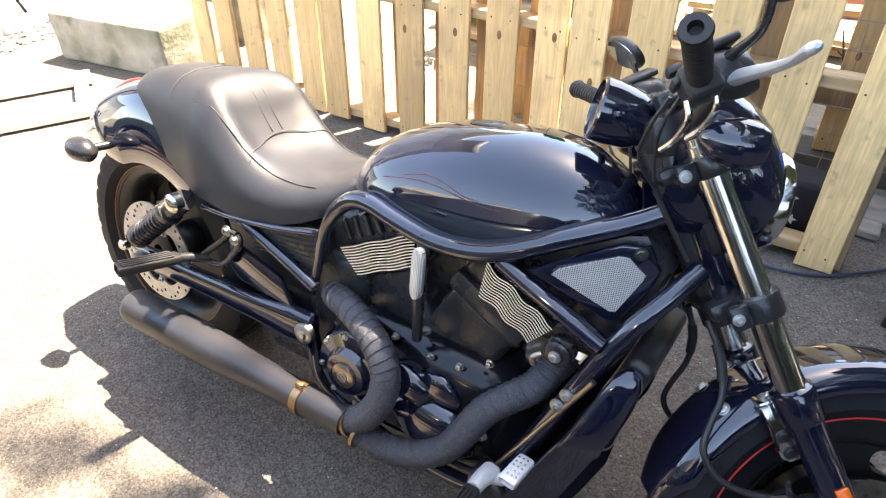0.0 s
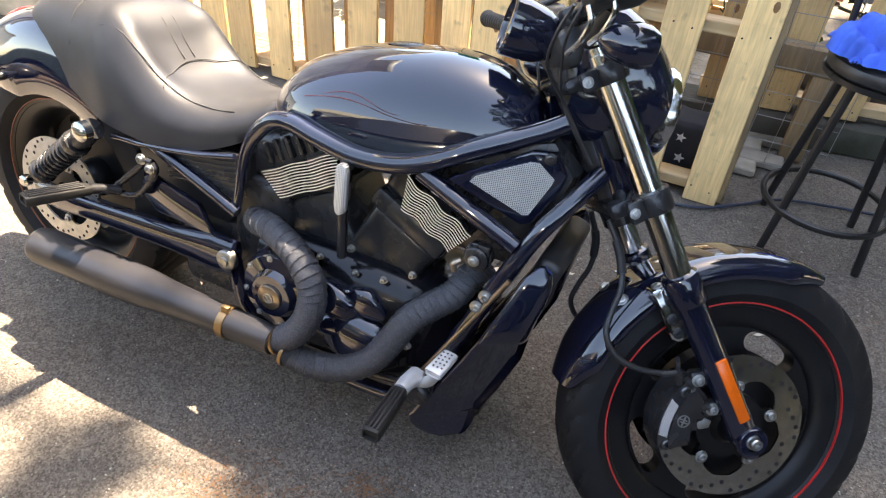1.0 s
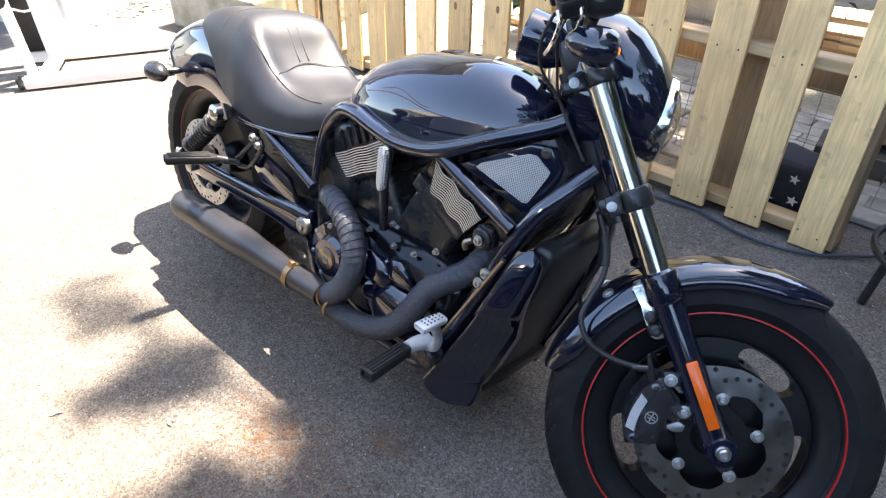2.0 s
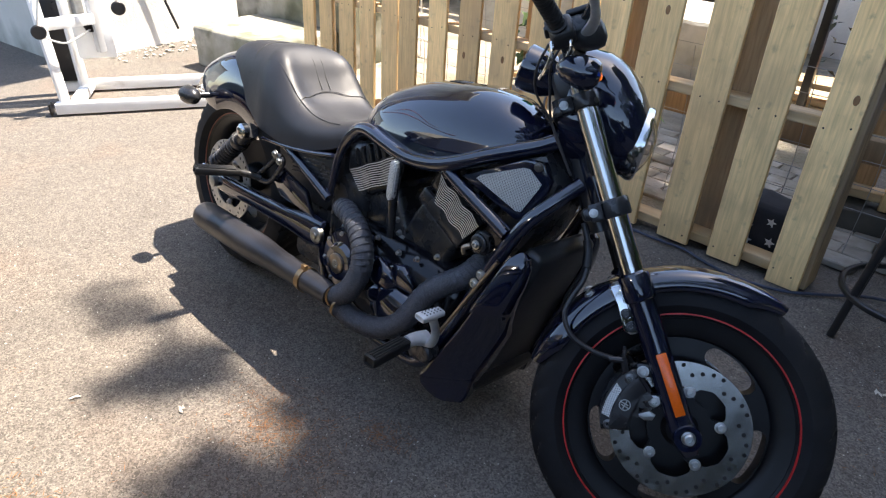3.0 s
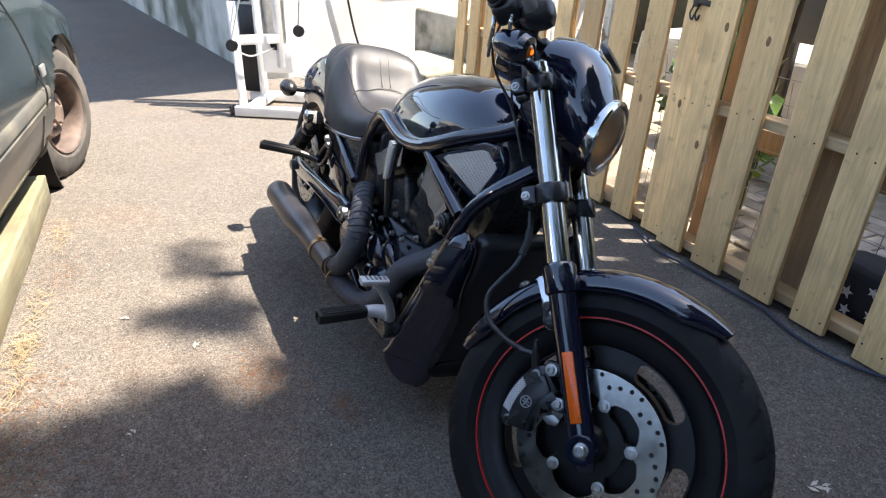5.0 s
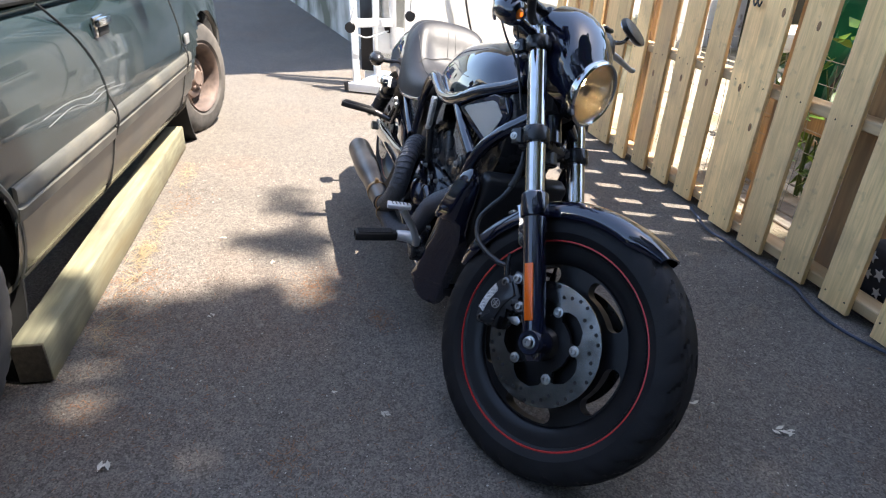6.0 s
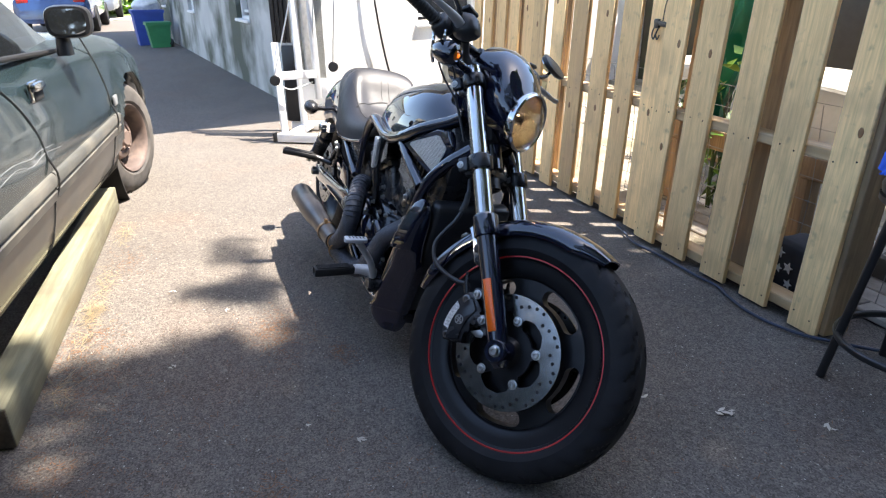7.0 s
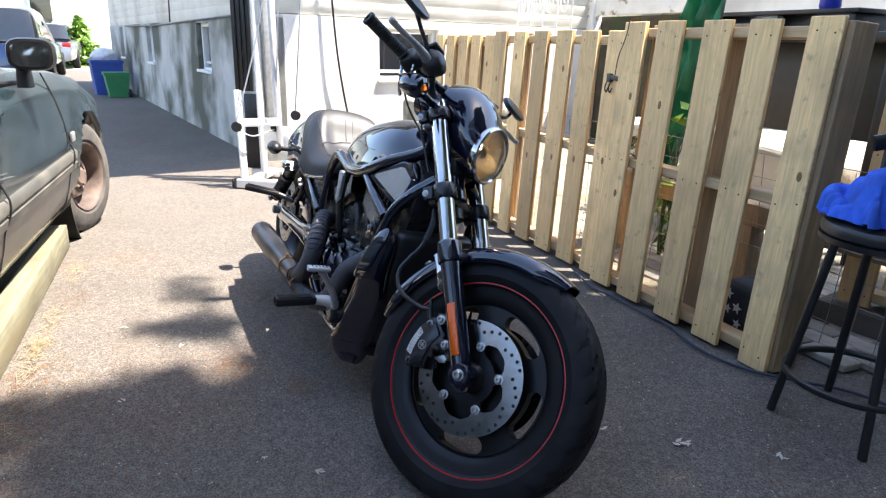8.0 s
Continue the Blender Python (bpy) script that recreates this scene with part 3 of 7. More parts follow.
pallet("pale pine pallet standing on edge beside the motorcycle", -0.76, 0.495,
       [(-0.75, 0.14), (-0.52, 0.13), (-0.3, 0.14), (-0.08, 0.145), (0.145, 0.14), (0.365, 0.125)], [(-0.6, 0.1), (-0.4, 0.09), (-0.17, 0.09), (0.04, 0.1), (0.28, 0.08)],
       Matrix.Translation((0, 1.39, 0)) @ LEAN, 1.22)
pallet("sunlit pine pallet at the back end of the fence", -1.72, -0.78,
       [(-1.71, 0.12), (-1.53, 0.13), (-1.33, 0.14), (-1.13, 0.13), (-0.93, 0.14)], [(-1.63, 0.1), (-1.42, 0.1), (-1.23, 0.1), (-1.05, 0.1)],
       Matrix.Translation((0, 1.42, 0)) @ LEAN, 1.2)
pallet("pine pallet set back in the shade behind the bar stool", 0.0, 1.2,
       [(0.0, 0.13), (0.26, 0.13), (0.52, 0.13), (0.78, 0.13), (1.04, 0.13)], [(0.12, 0.1), (0.6, 0.1)],
       Matrix.Translation((1.36, 2.0, 0.12)) @ Matrix.Rotation(radians(8), 4, "Z") @ LEAN, 1.25)
bm = bm_new()
box(bm, (1.35, 0.2, 0.12), (0, 0, 0.06), bevel=0.008)
tagged(part("concrete_curb", bm, shaded_stone, m=Matrix.Translation((1.96, 2.13, 0.0)) @ Matrix.Rotation(radians(8), 4, "Z")), "dark stone curb under the set-back pallet, deep shade in its colour", "curb", kind="structure")

# ---- motorcycle ----
BIKE = Matrix.Translation((0, 0.018, 0)) @ Matrix.Rotation(radians(-11), 4, "X")
bike = thing("motorcycle", "black low power cruiser leaning on its side stand, wrapped exhaust", "motorcycle", m=BIKE)
RAKE, STEER = radians(34), radians(34)
PIVOT = Matrix.Translation((1.617, 0, 0.269)) @ Matrix.Rotation(-RAKE, 4, "Y")
FRONT = PIVOT @ Matrix.Rotation(STEER, 4, "Z")
# fork axes: x ahead of the steering axis, y left, z up along it; the front axle lies at (0.045, 0, 0)


def polar_plate(bm, solid, r0, r1, nr, na, thick, y=0.0, cx=0.0, cz=0.0, edge=None):
    """A disc plate across y made of polar cells, keeping those for which solid(radius, angle) holds."""
    vs = {}

    def vert(i, j, side):
        key = (i, j % na, side)
        if key not in vs:
            r, a = r0 + (r1 - r0) * i / nr, 2 * math.pi * (j % na) / na
            if edge and any((p, q % na) not in keep for p in (i - 1, i) for q in (j - 1, j) if 0 <= p < nr):
                # draw the rim of an opening onto its true curve
                for _ in range(3):
                    d = edge(r, a)
                    gr, ga = (edge(r + 1e-4, a) - d) / 1e-4, (edge(r, a + 1e-3) - d) / (1e-3 * r)
                    n2 = max(0.2, gr * gr + ga * ga)
                    if abs(d) < 0.012:
                        r, a = r - d * gr / n2, a - d * ga / n2 / r
            vs[key] = bm.verts.new((cx + r * math.cos(a), y + side * thick / 2, cz + r * math.sin(a)))
        return vs[key]

    keep = {(i, j) for i in range(nr) for j in range(na) if solid(r0 + (r1 - r0) * (i + 0.5) / nr, 2 * math.pi * (j + 0.5) / na)}
    for i, j in keep:
        for s in (-1, 1):
            bm.faces.new([vert(i, j, s), vert(i + 1, j, s), vert(i + 1, j + 1, s), vert(i, j + 1, s)])
        for (di, dj), (p, q) in (((-1, 0), ((i, j), (i, j + 1))), ((1, 0), ((i + 1, j), (i + 1, j + 1))), ((0, -1), ((i, j), (i + 1, j))), ((0, 1), ((i, j + 1), (i + 1, j + 1)))):
            if (i + di, (j + dj) % na) not in keep:
                bm.faces.new([vert(*p, -1), vert(*q, -1), vert(*q, 1), vert(*p, 1)])


def tyre(bm, radius, half, bead, c, groove=True, seg=200, square=3.4):
    """A road tyre about y with slanted tread grooves."""
    prof = []
    n = 22
    for k in range(n + 1):
        u = -1 + 2 * k / n
        h = half * math.sin(u * math.pi / 2 * 0.98)
        prof.append((h, radius - (radius - bead - 0.022) * (abs(u) ** square)))
    prof = [(-half * 0.78, bead), (-half * 0.86, bead + 0.006), *prof, (half * 0.86, bead + 0.006), (half * 0.78, bead)]
    rings = []
    for k in range(seg):
        a = 2 * math.pi * k / seg
        ring = []
        for h, r in prof:
            ph = (math.degrees(a) + abs(h) / half * 22 * (1 if h > 0 else 1)) % 24
            if groove and r > radius - 0.042 and abs(h) > 0.16 * half and (ph < 3.0 or (12 < ph < 14.4 and abs(h) > 0.5 * half)):
                r -= 0.007
            ring.append((c[0] + r * math.cos(a), c[1] + h, c[2] + r * math.sin(a)))
        rings.append(ring)
    skin(bm, rings, closed=False, loop=True)


def slot_edge(r, a, r0, r1, count, span, turn=0.0):
    """Distance of a polar point from a round of kidney-shaped slots, negative inside one."""
    d = ((a - turn + math.pi / count) % (2 * math.pi / count)) - math.pi / count
    rm, hw = (r0 + r1) / 2, (r1 - r0) / 2
    over = max(0.0, abs(d) - span / 2 + hw / rm) * rm
    return math.hypot(over, r - rm) - hw


def spoked_wheel(name, c, radius, half, bead, stripe_mat, rotor_mat, rotor_r, rotor_y, m, label, tyre_label):
    w = thing_part(name, label)
    w.parent = bike
    w.matrix_local = m
    bm = bm_new()
    tyre(bm, radius, half, bead, c, square=3.4 if half < 0.1 else 6.0)
    part("tyre", bm, tyre_rubber, w, tyre_label, sharp=25)
    bm = bm_new()
    hw = half * 0.74 if half < 0.1 else half * 0.8
    lathe(bm, [(-hw, bead + 0.008), (-hw - 0.004, bead + 0.003), (-hw, bead - 0.006), (-hw + 0.012, bead - 0.012), (-0.02, bead - 0.026), (0.02, bead - 0.026), (hw - 0.012, bead - 0.012), (hw, bead - 0.006), (hw + 0.004, bead + 0.003), (hw, bead + 0.008), (hw * 0.9, bead - 0.002), (-hw * 0.9, bead - 0.002)], c, seg=72, loop=True)
    rim_slots = lambda r, a: slot_edge(r, a, bead - 0.1, bead - 0.058, 5, radians(44), 0.56)
    polar_plate(bm, lambda r, a: rim_slots(r, a) > 0, 0.05, bead - 0.006, 36, 320, 0.034 if half < 0.1 else 0.03, c[1] - (0.012 if half < 0.1 else 0.0), c[0], c[2], rim_slots)
    for s in (-1, 1):
        face = 0.017 if half < 0.1 else 0.015
        off = (-0.012 if half < 0.1 else 0.0) + s * face
        dish = [(s * (hw - 0.001), bead - 0.005)] + [(off + (s * (hw - 0.003) - off) * math.cos(0.5 * math.pi * k / 7), bead - 0.01 - 0.044 * math.sin(0.5 * math.pi * k / 7) ** 1.3) for k in range(1, 8)]
        lathe(bm, dish + [(off - s * 0.006, bead - 0.054), (off - s * 0.006, bead - 0.005)], c, seg=72, loop=True)
    part("rim", bm, wheel_black, w, "black slotted cast rim")
    bm = bm_new()
    for s in (-1, 1):
        lathe(bm, [(s * (hw + 0.004), bead + 0.0046), (s * (hw + 0.006), bead + 0.0036), (s * (hw + 0.0062), bead + 0.0006), (s * (hw + 0.003), bead - 0.0002)], c, seg=90, loop=True)
    part("rim_stripe", bm, stripe_mat, w, "thin red pinstripe round the rim")
    bm = bm_new()
    lathe(bm, [(-0.075, 0.0), (-0.075, 0.03), (-0.06, 0.045), (-0.03, 0.055), (0.03, 0.055), (0.06, 0.045), (0.075, 0.03), (0.075, 0)], c, seg=32)
    for s in (-1, 1):
        polar_plate(bm, lambda r, a: r < 0.07 + 0.03 * max(0.0, math.cos(5 * (a + 0.19))) ** 4, 0.02, 0.104, 24, 200, 0.012, c[1] + s * (rotor_y - 0.011), c[0], c[2])
    part("hub", bm, wheel_black, w)
    sides = (-1, 1) if half < 0.1 else (-1,)
    for s in sides:
        bm = bm_new()
        y = c[1] + s * rotor_y

        def annulus(r, a):
            d = ((a + 0.19 + math.pi / 5) % (2 * math.pi / 5)) - math.pi / 5
            return r > rotor_r - 0.042 or (abs(d) * r < 0.0115 + 9.0 * max(0.0, r - 0.088) ** 2 * 1.6 / 0.02 ** 0.5 and r > 0.074)

        polar_plate(bm, annulus, 0.07, rotor_r, 32, 300, 0.005, y, c[0], c[2])
        rt = part("brake_rotor", bm, rotor_mat, w, "drilled steel brake rotor")
        bm = bm_new()
        for k in range(40):
            a, r = 2 * math.pi * k / 40, rotor_r - (0.008, 0.011, 0.019, 0.028)[k % 4]
            for q in (-1, 1):
                lathe(bm, [(q * 0.0026, 0.0047), (q * 0.0029, 0.0046), (q * 0.0029, 0.0)], (c[0] + r * math.cos(a), y, c[2] + r * math.sin(a)), seg=10)
        part("drilled_hole", bm, dark_void, rt)["kind"] = "stuff"
        bolt_parts(rt, [(c[0] + 0.084 * math.cos(a), y + s * 0.002, c[2] + 0.084 * math.sin(a)) for a in [-0.19 + 2 * math.pi * k / 5 for k in range(5)]], (0, s, 0), 0.0085, 0.008)
    return w


def bolt_parts(parent, places, axis, r=0.008, h=0.008, mat=None, name="bolt"):
    """Bolt heads, each a part of its own."""
    for p in places:
        bm = bm_new()
        bolt(bm, p, axis, r, h)
        part(name, bm, mat or silver, parent)


def thing_part(name, label=""):
    ob = new(name)
    ob.empty_display_size = 0.05
    if label:
        ob["label"] = label
    return ob


spoked_wheel("front_wheel", (0.045, 0, 0), 0.33, 0.065, 0.249, red_stripe, steel, 0.15, 0.07, FRONT, "slotted black front wheel turned to the left", "wide black front tyre with slanted grooves")
spoked_wheel("rear_wheel", (0, 0, 0), 0.327, 0.126, 0.235, brown_stripe, rear_rotor_steel, 0.146, 0.138, Matrix.Translation((-0.055, 0, 0.325)), "very wide rear wheel", "very wide dusty rear tyre")

# fork
for s in (-1, 1):
    y = 0.108 * s
    bm = bm_new()
    lathe(bm, [(0.33, 0.0245), (0.775, 0.0245), (0.777, 0.02)], (0.034, y, 0), (0, 0, 1), 28)
    part("fork_tube", bm, chrome, bike, "polished steel upper fork tube", FRONT)
    bm = bm_new()
    lathe(bm, [(-0.042, 0.0), (-0.042, 0.016), (-0.02, 0.025), (0.03, 0.027), (0.1, 0.0275), (0.298, 0.0285), (0.301, 0.0335), (0.304, 0.0345), (0.352, 0.0345), (0.357, 0.033), (0.359, 0.029), (0.362, 0.0262)], (0.047, y + s * 0.008, 0), (-0.036, -s * 0.026, 1), 28)
    lathe(bm, [(-0.028, 0.026), (-0.026, 0.029), (0.026, 0.029), (0.03, 0.027), (0.03, 0.018), (0.024, 0.017), (0.024, 0.0)], (0.05, y + s * 0.008, 0), (0, s, 0), 28)
    leg = part("fork_lower", bm, gloss_black, bike, "black lower fork leg", FRONT)
    bm = bm_new()
    box(bm, (0.022, 0.006, 0.135), (0.0455, y + s * 0.034, 0.117), Matrix.Rotation(s * radians(1.5), 3, "X") @ Matrix.Rotation(radians(-2), 3, "Y"), bevel=0.002)
    part("fork_reflector", bm, reflector_orange, leg, "amber strip reflector")
    bm = bm_new()
    lathe(bm, [(-0.004, 0.0145), (0.002, 0.0145), (0.003, 0.0118), (0.012, 0.0118), (0.0145, 0.0095), (0.0145, 0.006), (0.008, 0.0055), (0.008, 0)], (0.051, y + s * 0.034, 0.0), (0, s, 0), 18)
    part("axle_nut", bm, silver, leg, "bright axle nut")
    bm = bm_new()
    prism(bm, [(-0.022, 0.338), (0.03, 0.338), (0.03, 0.24), (0.014, 0.228), (-0.004, 0.229), (-0.015, 0.24), (-0.016, 0.256), (-0.009, 0.268), (-0.012, 0.3)], 0.014, lambda u, v, w: (u, 0.092 * s + w, v), 0.004)
    box(bm, (0.044, 0.034, 0.012), (0.004, 0.078 * s, 0.336), bevel=0.004)
    fm = part("fender_mount", bm, chrome, leg, "polished fender bracket")
    bolt_parts(fm, [(-0.003, 0.08 * s, 0.341)], (-0.1, 0, 1), 0.009, 0.006, name="bracket_bolt")
    bolt_parts(fm, [(0.045 + 0.352 * math.cos(radians(108)), 0.05 * s, 0.349 * math.sin(radians(108)))], (-0.3, s * 0.5, 0.9), 0.009, 0.006, name="fender_bolt")
    bolt_parts(fm, [(0.001, 0.099 * s, 0.246), (-0.001, 0.099 * s, 0.277)], (0, s, 0), 0.0075, 0.005, mat=satin_black, name="bracket_bolt")
for z, name, h in ((0.742, "upper_triple_clamp", 0.034), (0.505, "lower_triple_clamp", 0.04)):
    bm = bm_new()
    for s in (-1, 1):
        lathe(bm, [(-h / 2, 0.032), (-h / 2 + 0.004, 0.034), (h / 2 - 0.004, 0.034), (h / 2, 0.032), (h / 2, 0.0247), (-h / 2, 0.0247)], (0.034, 0.108 * s, z), (0, 0, 1), 24, loop=True)
        box(bm, (0.03, 0.02, h), (-0.006, 0.127 * s, z), bevel=0.005)
    box(bm, (0.07, 0.17, h * 0.8), (0.0, 0, z), bevel=0.01)
    c = part(name, bm, satin_black, bike, "black triple clamp", FRONT)
    for s in (-1, 1):
        bolt_parts(c, [(-0.012, 0.137 * s, z)], (0, s, 0), 0.0065, 0.005, name="pinch_bolt")
for s in (-1, 1):
    bm = bm_new()
    lathe(bm, [(0, 0.022), (0.012, 0.022), (0.016, 0.018), (0.016, 0.01), (0.02, 0.01), (0.02, 0)], (0.034, 0.108 * s, 0.775), (0, 0, 1), 16)
    part("fork_cap", bm, chrome, bike, "bright fork top cap", FRONT)
bm = bm_new()
rod(bm, (0, 0, 0.46), (0, 0, 0.78), 0.032)
part("steering_stem", bm, satin_black, bike, m=FRONT)

# front fender
bm = bm_new()
rings = []
for k in range(41):
    u = k / 40
    a = radians(34 + 108 * u)
    tip = min(1.0, math.sin(math.pi * min(u, 0.5)) * 1.9 + 0.25) if u < 0.5 else min(1.0, math.sin(math.pi * u) * 2.2 + 0.3)
    half = 0.078 * min(1, 0.45 + 0.55 * tip)
    skirt = 0.034 * tip + 0.012
    prof = []
    for j in range(17):
        v = -1 + 2 * j / 16
        drop = skirt * (abs(v) ** 3.2)
        prof.append((half * math.sin(v * math.pi / 2), 0.353 - drop))
    ring = [(0.045 + r * math.cos(a), h, r * math.sin(a)) for h, r in prof]
    ring += [(0.045 + (r - 0.004) * math.cos(a), h * 0.95, (r - 0.004) * math.sin(a)) for h, r in reversed(prof)]
    rings.append(ring)
skin(bm, rings)
part("front_fender", bm, gloss_black, bike, "gloss black front fender with sky reflections", FRONT, sharp=60)

# caliper, right side and left side
def round_axle(r, deg):
    return (0.047 + r * math.cos(radians(deg)), r * math.sin(radians(deg)))


for s in (-1, 1):
    bm = bm_new()
    out = [round_axle(0.18 - 0.008 * abs(k - 6) ** 2 / 36, 109 + 55 * k / 12) for k in range(13)]
    out += [round_axle(0.112 - (0.014 if 5 < k < 10 else 0.0), 164 - 55 * k / 12) for k in range(13)]
    prism(bm, out, 0.068, lambda u, v, w: (u, 0.086 * s + w, v), 0.012)
    ridge = [round_axle(0.157, 112 + 50 * k / 10) for k in range(11)] + [round_axle(0.12, 160 - 46 * k / 10) for k in range(11)]
    prism(bm, ridge, 0.01, lambda u, v, w: (u, 0.1215 * s + w, v), 0.004)
    # lugs that carry the fork bolts
    box(bm, (0.05, 0.024, 0.03), (0.01, 0.106 * s, 0.15), Matrix.Rotation(radians(20), 3, "Y"), 0.007)
    box(bm, (0.05, 0.024, 0.03), (0.004, 0.106 * s, 0.083), Matrix.Rotation(radians(20), 3, "Y"), 0.007)
    cal = part("brake_caliper", bm, satin_black, bike, "black four-piston brake caliper", FRONT)
    bm = bm_new()
    ob = [round_axle(0.176, q) for q in range(127, 154, 3)] + [round_axle(0.159, q) for q in range(153, 126, -3)]
    prism(bm, ob, 0.004, lambda u, v, w: (u, 0.1215 * s + w, v))
    uvl = bm.loops.layers.uv.new("UVMap")
    for f in bm.faces:
        for lp in f.loops:
            lp[uvl].uv = (lp.vert.co.x, lp.vert.co.z)
    part("caliper_grille", bm, mesh_silver, cal, "silver perforated insert")
    bx, bz = round_axle(0.138, 138)
    bm = bm_new()
    lathe(bm, [(0, 0.0125), (0.002, 0.0125), (0.002, 0.0105), (0, 0.0105)], (bx, 0.1262 * s, bz), (0, s, 0), 20, loop=True)
    for q in (-0.0035, 0.0035):
        box(bm, (0.019, 0.002, 0.0022), (bx, 0.127 * s, bz + q), Matrix.Rotation(radians(45), 3, "Y"))
    box(bm, (0.0025, 0.002, 0.019), (bx, 0.1272 * s, bz), Matrix.Rotation(radians(45), 3, "Y"))
    part("caliper_badge", bm, silver, cal, "round silver emblem")
    for deg, r in ((118.5, 0.163), (158.5, 0.158)):
        u, v = round_axle(r, deg)
        bm = bm_new()
        lathe(bm, [(0, 0.011), (0.006, 0.011), (0.007, 0.0095), (0.007, 0.006), (0.002, 0.0055), (0.002, 0)], (u, 0.118 * s, v), (0, s, 0), 18)
        part("socket_bolt", bm, bolt_dark, cal, "dark socket bolt")
    bolt_parts(cal, [(0.0, 0.117 * s, 0.151), (0.006, 0.117 * s, 0.084)], (0, s, 0), 0.0085, 0.01, name="mounting_bolt")
    bm = bm_new()
    prism(bm, [(-0.038, 0.06), (-0.008, 0.062), (0.002, 0.05), (-0.008, 0.04), (-0.024, 0.044)], 0.006, lambda u, v, w: (u, 0.1 * s + w, v), 0.0015)
    part("pad_retainer", bm, silver, cal, "bright pad retainer tab")
    bm = bm_new()
    rod(bm, (-0.034, 0.112 * s, 0.16), (-0.03, 0.117 * s, 0.19), 0.0085)
    rod(bm, (-0.03, 0.117 * s, 0.188), (-0.023, 0.12 * s, 0.213), 0.0055, 0.004)
    rod(bm, (-0.032, 0.117 * s, 0.184), (-0.062, 0.117 * s, 0.195), 0.0072)
    part("banjo_fitting", bm, satin_black, cal, "black hose fitting on the caliper")
    bm = bm_new()
    tube(bm, [(-0.045, 0.117 * s, 0.188), (-0.089, 0.117 * s, 0.217), (-0.125, 0.115 * s, 0.26), (-0.128, 0.108 * s, 0.309), (-0.1, 0.098 * s, 0.342), (-0.066, 0.086 * s, 0.372), (-0.04, 0.066 * s, 0.424), (-0.034, 0.05 * s, 0.488)], 0.0058, 10)
    part("brake_hose", bm, hose, bike, "black brake hose", FRONT)
    bm = bm_new()
    tube(bm, [(-0.054, 0.079 * s, 0.392), (-0.042, 0.067 * s, 0.422), (-0.037, 0.058 * s, 0.448)], 0.0085, 10)
    part("hose_sleeve", bm, rubber, bike, "rubber sleeve on the brake hose", FRONT)

# fairing and headlamp: axis f points ahead of the fork, slightly down
F = Vector((math.cos(RAKE), 0, -math.sin(RAKE)))
U = Vector((math.sin(RAKE), 0, math.cos(RAKE)))
LAMP = Vector((0.13, 0, 0.632))


def lamp_ring(back, up, hy, hu, hd=None, seg=40, front=None):
    hd = hd or hu
    c = LAMP - F * back + U * up
    return [c + Vector((0, hy * math.cos(a), 0)) + U * ((hu if math.sin(a) > 0 else hd) * math.sin(a)) for a in [2 * math.pi * k / seg for k in range(seg)]]


bm = bm_new()
rings = [lamp_ring(*q) for q in ((-0.003, 0, 0.077, 0.077), (0.012, 0.002, 0.088, 0.096, 0.083), (0.03, 0.006, 0.1, 0.117, 0.09), (0.055, 0.012, 0.111, 0.134, 0.098), (0.085, 0.02, 0.118, 0.146, 0.106), (0.12, 0.025, 0.121, 0.153, 0.11), (0.155, 0.028, 0.117, 0.15, 0.11), (0.185, 0.03, 0.11, 0.144, 0.1),
                                 (0.185, 0.03, 0.104, 0.138, 0.094), (0.1, 0.022, 0.109, 0.134, 0.102), (0.03, 0.005, 0.092, 0.105, 0.083))]


def ease(v, lo, hi):
    t = min(1.0, max(0.0, (v - lo) / (hi - lo)))
    return t * t * (3 - 2 * t)


for ring in rings:
    for p in ring:
        # drawn in between the fork tubes
        p.y *= 0.68 + 0.32 * max(ease(p.x, 0.045, 0.125), ease(p.z, 0.74, 0.86))
skin(bm, rings, cap=False)
bmesh.ops.smooth_vert(bm, verts=bm.verts[:], factor=0.3, use_axis_x=True, use_axis_y=True, use_axis_z=True)
part("fairing", bm, gloss_black, bike, "gloss black bullet fairing round the headlamp", FRONT, sharp=60)
lamp = thing_part("headlamp", "round clear headlamp in a bright bezel")
lamp.parent, lamp.matrix_local = bike, FRONT
bm = bm_new()
lathe(bm, [(-0.016, 0.081), (0.0, 0.0865), (0.01, 0.085), (0.014, 0.08), (0.011, 0.0755), (0.0, 0.073), (-0.014, 0.075)], LAMP, F, 48, loop=True)
part("bezel", bm, chrome, lamp, "bright ring")
bm = bm_new()
sl, ul = ring_axes(F)
bowl = []
for h, r, w in ((-0.082, 0.011, 0), (-0.075, 0.023, 0.004), (-0.064, 0.037, 0.03), (-0.049, 0.05, 0.03), (-0.032, 0.06, 0.025), (-0.014, 0.067, 0.02), (0.0, 0.0715, 0), (-0.004, 0.0735, 0), (-0.03, 0.066, 0), (-0.084, 0.027, 0)):
    bowl.append([LAMP + F * h + (sl * math.cos(a) + ul * math.sin(a)) * r * (1 + w * abs(math.sin(7 * a))) for a in [2 * math.pi * k / 84 for k in range(84)]])
skin(bm, bowl)
part("reflector", bm, reflector_bowl, lamp, "mirror bowl")
bm = bm_new()
lathe(bm, [(-0.075, 0.012), (-0.03, 0.012), (-0.022, 0.017), (-0.015, 0.014), (-0.012, 0.0)], LAMP, F, 20)
part("bulb_shield", bm, chrome, lamp, "bulb shield")
bm = bm_new()
for v in bmesh.ops.create_uvsphere(bm, u_segments=12, v_segments=8, radius=0.009)["verts"]:
    v.co = LAMP - F * 0.045 + U * 0.022 + v.co
part("bulb", bm, bulb_glow, lamp, "small glowing bulb")
